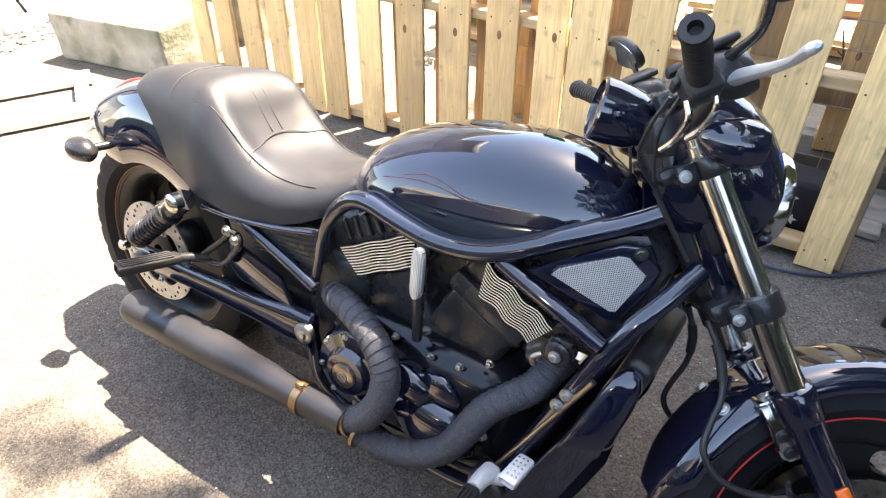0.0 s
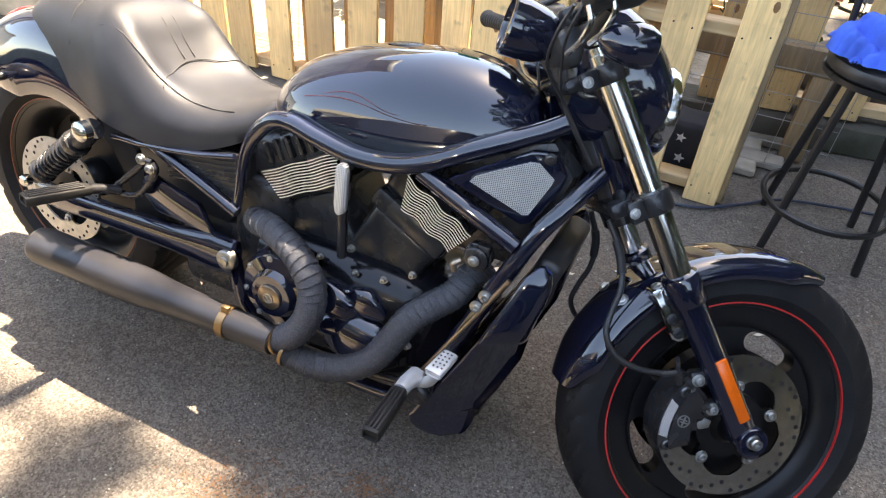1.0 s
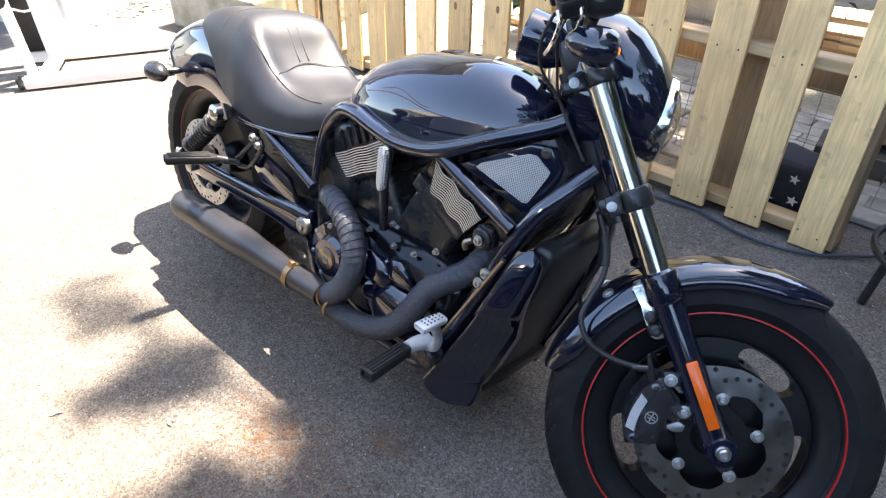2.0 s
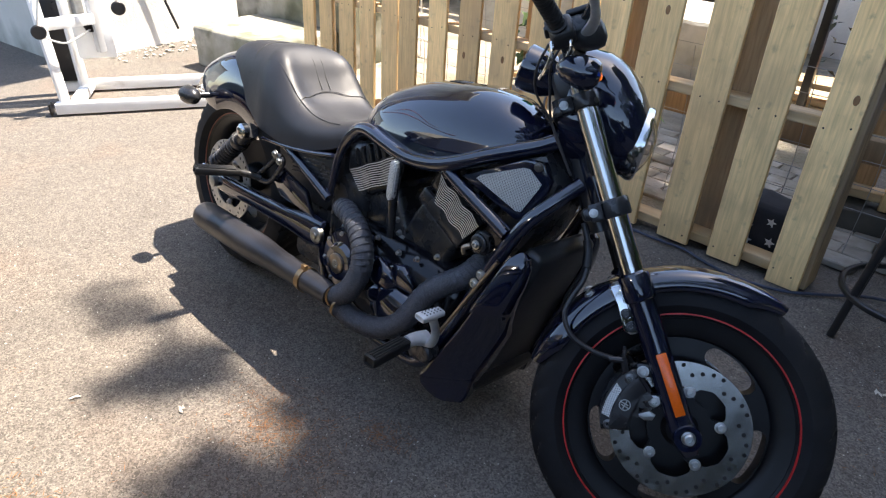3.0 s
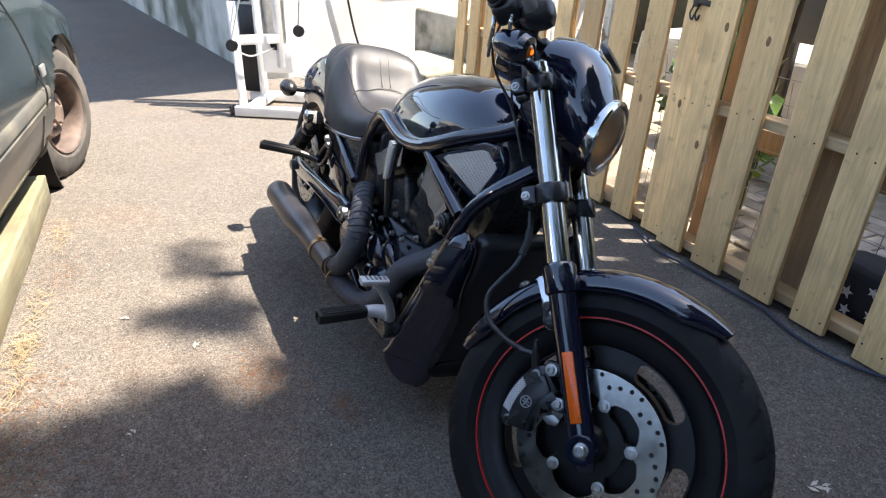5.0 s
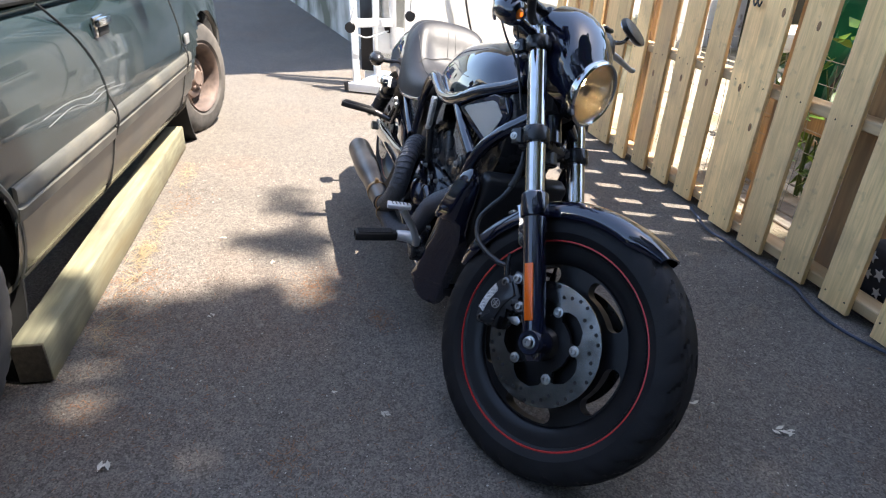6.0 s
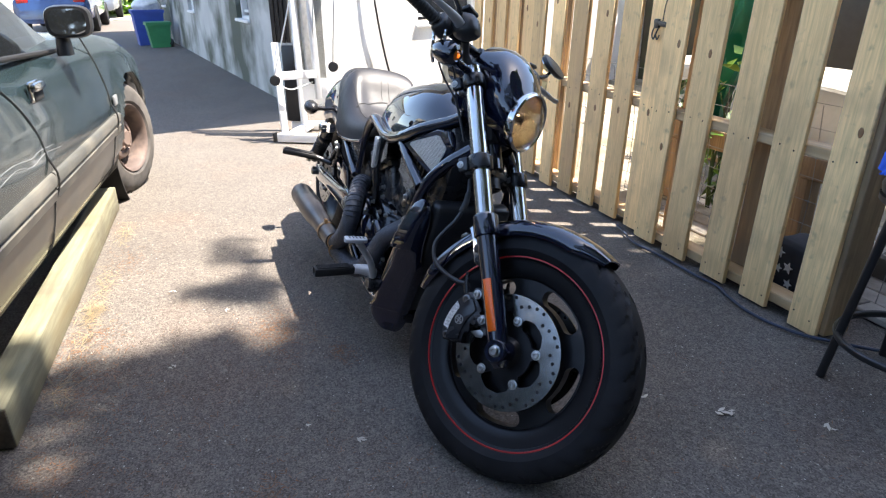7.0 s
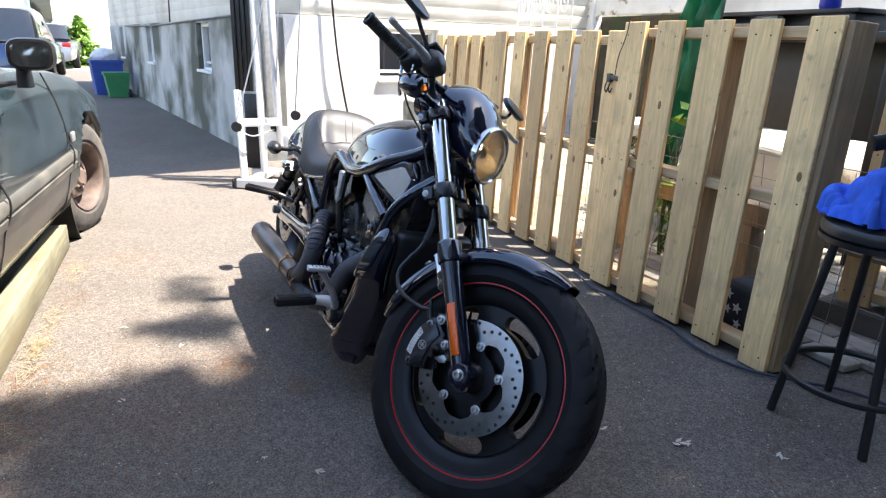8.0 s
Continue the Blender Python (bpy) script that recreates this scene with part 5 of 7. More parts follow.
tube(bm, [(0.843, -0.165, 0.7), (0.846, -0.18, 0.6), (0.842, -0.165, 0.46)], [0.014, 0.013, 0.011], 14)
post = part("coolant_pipe", bm, satin_black, bike, "black coolant pipe between the cylinders")
bm = bm_new()
rings = [oval(0.846, -0.188, z, w, 0.01, 2.6, 20, "z") for z, w in ((0.572, 0.004), (0.577, 0.011), (0.59, 0.0145), (0.66, 0.0145), (0.675, 0.011), (0.68, 0.004))]
skin(bm, rings)
uvl = bm.loops.layers.uv.new("UVMap")
for f in bm.faces:
    for lp in f.loops:
        lp[uvl].uv = (lp.vert.co.x, lp.vert.co.z)
part("pipe_grille", bm, mesh_silver, post, "silver mesh sleeve")
bm = bm_new()
lathe(bm, [(0.0, 0.029), (0.018, 0.029), (0.02, 0.026), (0.03, 0.025), (0.033, 0.021), (0.033, 0.014), (0.038, 0.012), (0.038, 0)], (1.132, -0.125, 0.554), (0, -1, 0), 28)
box(bm, (0.03, 0.02, 0.05), (1.142, -0.14, 0.56), bevel=0.006)
th = part("thermostat_housing", bm, satin_black, bike, "round black thermostat housing")
bm = bm_new()
bolt(bm, (1.132, -0.163, 0.554), (0, -1, 0), 0.008)
part("housing_bolt", bm, silver, th)
for k in range(4):
    a = 0.6 + math.pi / 2 * k
    bolt_parts(th, [(1.132 + 0.027 * math.cos(a), -0.143, 0.554 + 0.027 * math.sin(a))], (0, -1, 0), 0.0035, 0.005, mat=satin_black)
bm = bm_new()
tube(bm, [(1.1, -0.142, 0.535), (1.088, -0.15, 0.525), (1.092, -0.15, 0.51)], [0.007, 0.0075, 0.006], 10)
part("brass_union", bm, bronze, th, "small brass hose union")

# exhaust
def wound(bm, pts, r, turns):
    """A tube wound with overlapping tape."""
    path = smooth_path(pts, 46)
    n = len(path)
    rings, up = [], None
    for i, q in enumerate(path):
        d = Vector(path[min(i + 1, n - 1)] - path[max(i - 1, 0)]).normalized()
        if up is None:
            _, up = ring_axes(d)
        up = (up - d * up.dot(d)).normalized()
        side = d.cross(up)
        ring = []
        for k in range(26):
            a = 2 * math.pi * k / 26
            ph = (i / n * turns + k / 26) % 1.0
            ring.append(Vector(q) + (side * math.cos(a) + up * math.sin(a)) * (r + 0.0028 * min(1.0, ph * 1.15) + 0.0009 * noise.noise((i * 0.15, k * 0.9, 1))))
        rings.append(ring)
    skin(bm, rings)


bm = bm_new()
wound(bm, [(0.575, -0.09, 0.435), (0.592, -0.13, 0.447), (0.67, -0.175, 0.468), (0.747, -0.205, 0.457), (0.801, -0.228, 0.43), (0.822, -0.238, 0.388), (0.817, -0.246, 0.338), (0.793, -0.253, 0.291), (0.752, -0.26, 0.258), (0.7, -0.264, 0.248)], 0.0292, 30)
part("rear_header", bm, wrap, bike, "rear exhaust pipe wound in grey heat tape", sharp=28)
bm = bm_new()
wound(bm, [(1.13, -0.07, 0.505), (1.113, -0.1, 0.48), (1.092, -0.13, 0.443), (1.056, -0.152, 0.411), (1.018, -0.174, 0.371), (0.986, -0.189, 0.306), (0.953, -0.198, 0.252), (0.9, -0.214, 0.215), (0.83, -0.236, 0.208), (0.765, -0.25, 0.224), (0.7, -0.262, 0.244)], 0.0292, 34)
part("front_header", bm, wrap, bike, "front exhaust pipe wound in grey heat tape", sharp=28)
MUF = [(0.0, -0.256, 0.225), (0.6, -0.268, 0.253)]
d = Vector(MUF[1]) - Vector(MUF[0])
bm = bm_new()
lathe(bm, [(0.03, 0.03), (0.004, 0.032), (-0.004, 0.042), (-0.002, 0.046), (0.01, 0.049), (0.04, 0.05), (0.3, 0.05), (0.38, 0.047), (0.44, 0.041), (0.5, 0.038), (0.6, 0.036), (0.69, 0.034), (0.75, 0.031)], MUF[0], d, 36)
muf = part("muffler", bm, muffler_black, bike, "satin black tapered muffler", sharp=50)
# bore coloured near-black in place of the shade inside it
bm = bm_new()
lathe(bm, [(0.03, 0.0), (0.03, 0.034), (0.0, 0.034)], MUF[0], d, 30)
part("muffler_bore", bm, dark_void, muf, "open end, inner shade in its colour")
bm = bm_new()
lathe(bm, [(0.615, 0.0365), (0.615, 0.039), (0.635, 0.039), (0.635, 0.0365)], MUF[0], d, 30, loop=True)
box(bm, (0.02, 0.012, 0.02), Vector(MUF[0]) + d.normalized() * 0.625 + Vector((0, -0.01, 0.04)), bevel=0.002)
part("muffler_clamp", bm, gold, muf, "gold coloured band clamp")
bm = bm_new()
lathe(bm, [(0.0, 0.03), (0.0, 0.0325), (0.008, 0.0325), (0.008, 0.03)], (0.752, -0.264, 0.258), (0.9, 0.0, 0.35), 24, loop=True)
part("wrap_clamp", bm, gold, bike, "bright tape clamp")
bm = bm_new()
lathe(bm, [(0.0, 0.03), (0.0, 0.0325), (0.008, 0.0325), (0.008, 0.03)], (0.772, -0.261, 0.235), (0.95, 0.05, -0.1), 24, loop=True)
part("wrap_clamp", bm, gold, bike, "bright tape clamp")

# ---- seat, rear fender, suspension ----
SEAT = [(-0.165, 0.745, 0.70, 0.055), (-0.145, 0.782, 0.69, 0.086), (-0.1, 0.812, 0.67, 0.11), (-0.03, 0.83, 0.65, 0.128), (0.05, 0.836, 0.625, 0.142), (0.12, 0.846, 0.6, 0.158), (0.18, 0.845, 0.585, 0.175), (0.23, 0.812, 0.575, 0.178), (0.27, 0.758, 0.57, 0.18), (0.32, 0.712, 0.567, 0.18), (0.4, 0.693, 0.575, 0.172), (0.48, 0.69, 0.595, 0.155), (0.55, 0.705, 0.625, 0.13), (0.6, 0.725, 0.67, 0.105), (0.635, 0.735, 0.7, 0.07)]
bm = bm_new()
rings = []
for x, zt, zb, hw in smooth_path(SEAT, 5):
    ring = []
    dish = 0.012 * math.exp(-((x - 0.36) / 0.12) ** 2)
    rim = 0.035 * math.exp(-((x - 0.28) / 0.085) ** 2)
    for k in range(33):
        a = math.pi * k / 32
        c, s = math.cos(a), math.sin(a)
        y = math.copysign(abs(c) ** 0.62, c) * hw
        z = zb + (zt - zb) * abs(s) ** 0.55
        q = abs(y) / hw
        z += rim * math.exp(-((q - 0.72) / 0.22) ** 2) - dish * (1 - q)
        ring.append((x, y, z))
    for k in range(1, 6):
        ring.append((x, hw * (-1 + 2 * k / 6), zb - 0.004))
    rings.append(ring)
skin(bm, rings)
seat = part("seat", bm, leather, bike, "black leather solo seat with a raised pillion", sharp=75)


def seat_z(x, y):
    zt, zb, hw = interp(x, SEAT)
    q = min(0.999, abs(y) / hw)
    c = q ** (1 / 0.62)
    s = math.sqrt(max(0, 1 - c * c))
    rim = 0.035 * math.exp(-((x - 0.28) / 0.085) ** 2)
    dish = 0.012 * math.exp(-((x - 0.36) / 0.12) ** 2)
    return zb + (zt - zb) * s**0.55 + rim * math.exp(-((q - 0.72) / 0.22) ** 2) - dish * (1 - q)


for pts in ([(0.145 + 0.0 * k, -0.15 + 0.3 * k / 16) for k in range(17)], [(0.3 - 0.05 * math.cos(math.pi * (k / 16 - 0.5)) + 0.045, -0.14 + 0.28 * k / 16) for k in range(17)],
            [(0.06, -0.14 + 0.28 * k / 16) for k in range(17)], [(0.14 + 0.15 * k / 10, -0.016) for k in range(11)], [(0.14 + 0.15 * k / 10, 0.016) for k in range(11)],
            [(0.16 + 0.36 * k / 16, -(0.145 - 0.03 * k / 16)) for k in range(17)], [(0.16 + 0.36 * k / 16, 0.145 - 0.03 * k / 16) for k in range(17)]):
    bm = bm_new()
    tube(bm, [(x, y, seat_z(x, y) + 0.0003) for x, y in pts], 0.0013, 6, 2)
    part("seat_seam", bm, thread, seat)

bm = bm_new()
rings = []
for k in range(29):
    u = k / 28
    a = radians(146 - 92 * u)
    cx, cz, R = -0.05, 0.335, 0.45 - 0.02 * max(0.0, 0.2 - u)
    low = max(0.25, (0.245 - 0.07 * u) / max(0.3, math.sin(a)))
    low = min(low, R - 0.03)
    hw = 0.142 - 0.05 * max(0.0, 0.22 - u) / 0.22
    prof = []
    for j in range(19):
        v = -1 + 2 * j / 18
        prof.append((hw * math.copysign(1 - (1 - abs(v)) ** 1.9, v), R - (R - low) * abs(v) ** 3.0))
    rings.append([(cx + r * math.cos(a), h, cz + r * math.sin(a)) for h, r in prof] + [(cx + (r - 0.005) * math.cos(a), h * 0.965, cz + (r - 0.005) * math.sin(a)) for h, r in reversed(prof)])
skin(bm, rings)
part("rear_fender", bm, gloss_black, bike, "gloss black rear fender with squared tail", sharp=60)
bm = bm_new()
for v in bmesh.ops.create_uvsphere(bm, u_segments=20, v_segments=10, radius=1)["verts"]:
    v.co = Vector((-0.3 + v.co.x * 0.045, v.co.y * 0.045, 0.712 + v.co.z * 0.018 + v.co.x * 0.03))
part("tail_light", bm, red_lens, bike, "small red tail light")
for s in (-1, 1):
    sg = thing_part("rear_signal", "black bullet turn signal")
    sg.parent = bike
    bm = bm_new()
    lathe(bm, [(-0.05, 0.0), (-0.046, 0.012), (-0.03, 0.026), (0.0, 0.033), (0.02, 0.033), (0.034, 0.028), (0.04, 0.012), (0.041, 0)], (-0.225, 0.205 * s, 0.595), (-1, 0, 0), 28)
    rod(bm, (-0.2, 0.12 * s, 0.6), (-0.215, 0.19 * s, 0.597), 0.011)
    part("shell", bm, satin_black, sg)
for s in (-1, 1):
    a, b = Vector((0.18, 0.2 * s, 0.576)), Vector((-0.06, 0.2 * s, 0.38))
    d = (b - a).normalized()
    L = (b - a).length
    bm = bm_new()
    rod(bm, a, a + d * 0.1, 0.026)
    rod(bm, a + d * 0.1, b, 0.017)
    lathe(bm, [(0.075, 0.032), (0.09, 0.034), (0.1, 0.03)], a, d, 20)
    lathe(bm, [(L - 0.06, 0.024), (L - 0.05, 0.033), (L - 0.04, 0.033)], a, d, 20)
    shock = part("shock_absorber", bm, satin_black, bike, "black rear shock absorber")
    bm = bm_new()
    sd, up = ring_axes(d)
    n = 150
    pts = []
    for k in range(n):
        t = k / (n - 1)
        ang = 2 * math.pi * 9 * t
        pts.append(a + d * (0.1 + (L - 0.15) * t) + (sd * math.cos(ang) + up * math.sin(ang)) * 0.027)
    tube(bm, pts, 0.0042, 7, 1)
    part("coil_spring", bm, satin_black, shock, "black coil spring")
    bm = bm_new()
    lathe(bm, [(0, 0.024), (0.02, 0.024), (0.024, 0.02), (0.028, 0.012), (0.028, 0)], a + Vector((0, s * 0.018, 0)), (0, s, 0), 20)
    part("shock_bolt", bm, chrome, shock, "bright shock bolt")
    bm = bm_new()
    lathe(bm, [(0, 0.015), (0.015, 0.015), (0.02, 0.01), (0.02, 0)], b + Vector((0, s * 0.018, 0)), (0, s, 0), 16)
    part("shock_bolt", bm, chrome, shock)
    # swingarm
    bm = bm_new()
    rings = []
    for x, z, hy, hz in ((0.56, 0.35, 0.02, 0.045), (0.5, 0.348, 0.024, 0.05), (0.38, 0.342, 0.022, 0.036), (0.15, 0.335, 0.02, 0.03), (0.0, 0.327, 0.02, 0.034), (-0.08, 0.325, 0.016, 0.028), (-0.1, 0.325, 0.01, 0.02)):
        rings.append(oval(x, s * (0.168 + 0.004 * (x < 0.2)), z, hy, hz, 3, 18))
    skin(bm, rings)
    arm = part("swingarm", bm, gloss_black, bike, "gloss black swingarm", sharp=50)
    bm = bm_new()
    lathe(bm, [(0, 0.026), (0.016, 0.026), (0.02, 0.02), (0.02, 0.012), (0.026, 0.012), (0.028, 0)], (0.55, s * 0.178, 0.352), (0, s, 0), 20)
    part("pivot_bolt", bm, silver, arm, "bright pivot bolt")
    bm = bm_new()
    lathe(bm, [(0, 0.02), (0.02, 0.02), (0.024, 0.01), (0.024, 0)], (-0.055, s * 0.186, 0.325), (0, s, 0), 20)
    part("axle_nut", bm, silver, arm)
    # passenger peg on an open triangular bracket
    bm = bm_new()
    tube(bm, [(u, s * 0.19, v) for u, v in ((0.345, 0.535), (0.352, 0.515), (0.32, 0.47), (0.285, 0.435), (0.235, 0.425), (0.22, 0.437), (0.25, 0.465), (0.3, 0.51), (0.325, 0.535), (0.345, 0.535))], 0.0085, 10, 4)
    tube(bm, [(0.235, s * 0.19, 0.432), (0.215, s * 0.22, 0.44), (0.205, s * 0.25, 0.447)], 0.012, 10)
    br = part("peg_bracket", bm, satin_black, bike, "open triangular black passenger peg bracket")
    bolt_parts(br, [(p[0], s * 0.197, p[1]) for p in ((0.343, 0.522), (0.318, 0.538))], (0, s, 0), 0.009)
    a, b = Vector((0.206, s * 0.25, 0.449)), Vector((0.168, s * 0.386, 0.457))
    bm = bm_new()
    peg_shape(bm, a, b, 0.021, 0.0125)
    part("passenger_peg", bm, rubber, br, "ribbed black folding peg")
    for q in (-0.66, -0.22, 0.22, 0.66):
        bm = bm_new()
        side = Vector((0, 0, 1)).cross((b - a).normalized()) * (q * 0.021)
        rod(bm, a.lerp(b, 0.12) + side + Vector((0, 0, 0.013)), a.lerp(b, 0.94) + side + Vector((0, 0, 0.013)), 0.0026, seg=8)
        part("peg_rib", bm, rubber, br)
bm = bm_new()
prism(bm, [(0.2, 0.57), (0.57, 0.6), (0.57, 0.48), (0.5, 0.4), (0.3, 0.4), (0.24, 0.48)], 0.25, lambda u, v, w: (u, w, v), 0.02)
part("battery_box", bm, plastic_black, bike, "black under-seat body panel")
for s in (-1, 1):
    bm = bm_new()
    prism(bm, [(0.29, 0.555), (0.56, 0.605), (0.56, 0.5), (0.5, 0.49)], 0.02, lambda u, v, w: (u, s * (0.15 + w), v), 0.006)
    pn = part("side_cover_panel", bm, satin_black, bike, "dark ribbed side panel")
    for k in range(7):
        bm = bm_new()
        box(bm, (0.2, 0.004, 0.004), (0.46, s * 0.161, 0.585 - 0.012 * k), Matrix.Rotation(radians(-8), 3, "Y"), 0.001)
        part("panel_rib", bm, satin_black, pn)
    bm = bm_new()
    prism(bm, [(0.3, 0.5), (0.46, 0.46), (0.5, 0.39), (0.33, 0.4), (0.28, 0.44)], 0.016, lambda u, v, w: (u, s * (0.168 + w), v), 0.005)
    part("lower_side_panel", bm, gloss_black, bike, "gloss black lower side panel")

# foot controls, right and left
for s in (-1, 1):
    fc = thing_part("foot_control", "forward foot peg with pedal")
    fc.parent = bike
    bm = bm_new()
    tube(bm, [(1.03, s * 0.15, 0.22), (1.05, s * 0.185, 0.235), (1.062, s * 0.225, 0.262)], 0.015, 12)
    box(bm, (0.055, 0.05, 0.05), (1.05, s * 0.2, 0.225), bevel=0.012)
    lathe(bm, [(0, 0.026), (0.035, 0.026), (0.04, 0.02), (0.04, 0.0)], (1.08, s * 0.19, 0.235), (0, s, 0), 20)
    rod(bm, (0.75, s * 0.15, 0.14), (1.05, s * 0.19, 0.225), 0.009)
    part("mount", bm, satin_black, fc)
    a, b = Vector((1.066, s * 0.278, 0.281)), Vector((1.073, s * 0.408, 0.273))
    bm = bm_new()
    tube(bm, [(1.07, s * 0.215, 0.275), (1.066, s * 0.25, 0.281), a], [0.021, 0.0175, 0.016], 16, 4)
    box(bm, (0.03, 0.026, 0.034), (1.072, s * 0.216, 0.272), bevel=0.007)
    clevis = part("peg_clevis", bm, lever_alloy, fc, "bare aluminium clevis")
    bolt_parts(clevis, [(1.072, s * 0.216, 0.288)], (0, 0, 1), 0.006, 0.006)
    bm = bm_new()
    peg_shape(bm, a, b, 0.019, 0.0145)
    peg = part("foot_peg", bm, rubber, fc, "black rubber foot peg")
    peg_ribs(peg, a, b, 0.019, 0.0145, rubber)
    bm = bm_new()
    tube(bm, [(1.07, s * 0.215, 0.262), (1.1, s * 0.222, 0.28), (1.125, s * 0.245, 0.33), (1.142, s * 0.28, 0.38), (1.152, s * 0.3, 0.405)], [0.013, 0.012, 0.011, 0.011, 0.012], 12)
    pedal = part("pedal", bm, lever_alloy, fc, "bare aluminium brake pedal arm" if s < 0 else "bare aluminium shift arm")
    bm = bm_new()
    peg_shape(bm, Vector((1.158, s * 0.277, 0.416)), Vector((1.152, s * 0.345, 0.413)), 0.017, 0.0075)
    part("pedal_pad", bm, lever_alloy, pedal, "ridged oval aluminium pad")
    for i in range(5):
        for j in range(3):
            bm = bm_new()
            lathe(bm, [(0, 0.0024), (0.0014, 0.002), (0.0018, 0)], (1.155 + 0.008 * (j - 1), s * (0.288 + 0.011 * i), 0.4225), (0, 0, 1), 8)
            part("pad_stud", bm, chrome, pedal)
bm = bm_new()
tube(bm, [(0.72, 0.15, 0.15), (0.68, 0.25, 0.1), (0.64, 0.34, 0.066)], 0.011, 12)
box(bm, (0.06, 0.04, 0.01), (0.635, 0.35, 0.066), bevel=0.003)
part("side_stand", bm, satin_black, bike, "black side stand, folded out")

# ---- parked car ----
CAR = Matrix.Translation((1.5, -1.31, 0)) @ Matrix.Rotation(math.atan2(0.115, -0.9934), 4, "Z")
car = thing("car", "dusty dark green sedan parked beside a timber beam", "car", m=CAR)
CW, WB = 1.66, 2.8         # body width, front axle ahead of the rear one
RW = 0.1                   # rear axle
ARCH = 0.41
FA = 2.92                   # middle of the front wheel arch
BELT = [(-0.95, 0.72), (-0.8, 0.86), (-0.3, 0.93), (0.6, 0.945), (1.5, 0.945), (2.05, 0.95), (2.45, 0.935), (2.85, 0.91), (3.15, 0.87), (3.4, 0.79), (3.58, 0.68), (3.72, 0.5)]
INSET = [(0.17, 0.11), (0.24, 0.035), (0.34, 0.005), (0.46, -0.02), (0.56, -0.03), (0.68, -0.022), (0.8, 0.0), (0.95, 0.045)]


def nose(x):
    return 0.24 * max(0, (x - 3.32) / 0.42) ** 2 + 0.16 * max(0, (-0.55 - x) / 0.4) ** 2


bm = bm_new()
xs = list(np.linspace(-0.95, 3.72, 120))
grid = []
for x in xs:
    zb = interp(x, BELT)[0]
    row = []
    for k in range(19):
        z = 0.17 + (zb - 0.17) * k / 18
        flare = 0.022 * max(0.0, 1 - (math.hypot(x - FA, z - 0.3) - ARCH) / 0.13) if z > 0.3 else 0.0
        row.append((x, interp(z, INSET)[0] + nose(x) - flare + 0.02 * max(0, k - 16), z, k))
    grid.append(row)
vs = {}


def car_vert(i, k):
    if (i, k) not in vs:
        x, y, z, _ = grid[i][k]
        vs[i, k] = bm.verts.new((x, y, z))
    return vs[i, k]


for i in range(len(xs) - 1):
    for k in range(18):
        cx, cz = (xs[i] + xs[i + 1]) / 2, (grid[i][k][2] + grid[i][k + 1][2]) / 2
        if min((cx - RW) ** 2, (cx - FA) ** 2) + (cz - 0.3) ** 2 < ARCH**2:
            continue
        bm.faces.new((car_vert(i, k), car_vert(i + 1, k), car_vert(i + 1, k + 1), car_vert(i, k + 1)))
# top deck and far side
for i in range(len(xs) - 1):
    a, b = grid[i], grid[i + 1]
    q = []
    for r in (a, b):
        x, y, z = r[18][0], r[18][1], r[18][2]
        q.append([bm.verts.new((x, yy, zz)) for yy, zz in ((y + 0.06, z + 0.018), (y + 0.3, z + 0.03), (CW / 2, z + 0.045), (CW - y - 0.3, z + 0.03), (CW - y, z), (CW, 0.5), (CW - 0.08, 0.18))])
    q[0].insert(0, car_vert(i, 18))
    q[1].insert(0, car_vert(i + 1, 18))
    for j in range(7):
        bm.faces.new((q[0][j], q[1][j], q[1][j + 1], q[0][j + 1]))
bmesh.ops.remove_doubles(bm, verts=bm.verts[:], dist=0.0008)
for v in bm.verts:
    # draw the arch cells onto a true circle
    for c in (RW, FA):
        d = math.hypot(v.co.x - c, v.co.z - 0.3)
        if v.co.y < 0.2 and ARCH < d < ARCH + 0.028 and v.is_boundary:
            v.co.x, v.co.z = c + (v.co.x - c) * ARCH / d, 0.3 + (v.co.z - 0.3) * ARCH / d
body = part("body", bm, car_paint, car, "dull dark green paint", sharp=40)
for c in (RW, FA):
    bm = bm_new()
    tube(bm, [(c + ARCH * math.cos(a), interp(0.3 + ARCH * math.sin(a), INSET)[0] + 0.004, 0.3 + ARCH * math.sin(a)) for a in np.linspace(radians(-18), radians(198), 26)], 0.012, 8, 1)
    part("arch_lip", bm, car_trim, body)
    # well and underbody get their shade from a near-black colour
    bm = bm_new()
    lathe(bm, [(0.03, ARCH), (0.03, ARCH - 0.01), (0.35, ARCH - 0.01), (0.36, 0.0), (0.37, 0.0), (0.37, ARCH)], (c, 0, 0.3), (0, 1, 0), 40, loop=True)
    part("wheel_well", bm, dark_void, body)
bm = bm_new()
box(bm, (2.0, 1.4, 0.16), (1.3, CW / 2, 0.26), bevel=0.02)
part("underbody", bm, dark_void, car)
# mouldings and lower panel, split at the door seams
SEAMS = (1.26, 2.4)
for x0, x1 in ((0.47, SEAMS[0] - 0.006), (SEAMS[0] + 0.006, SEAMS[1] - 0.006), (SEAMS[1] + 0.006, 2.5)):
    bm = bm_new()
    rings = []
    for x in (x0, x0 + 0.012, x1 - 0.012, x1):
        g = 0.6 if x in (x0, x1) else 1.0
        rings.append([(x, interp(z, INSET)[0] - d * g, z) for z, d in ((0.435, -0.004), (0.44, 0.016), (0.475, 0.02), (0.48, 0.012), (0.49, 0.012), (0.495, 0.02), (0.53, 0.02), (0.54, 0.01), (0.542, -0.004))])
    skin(bm, rings)
    part("side_moulding", bm, car_trim, car, "grey rubbing strip")
    bm = bm_new()
    rings = []
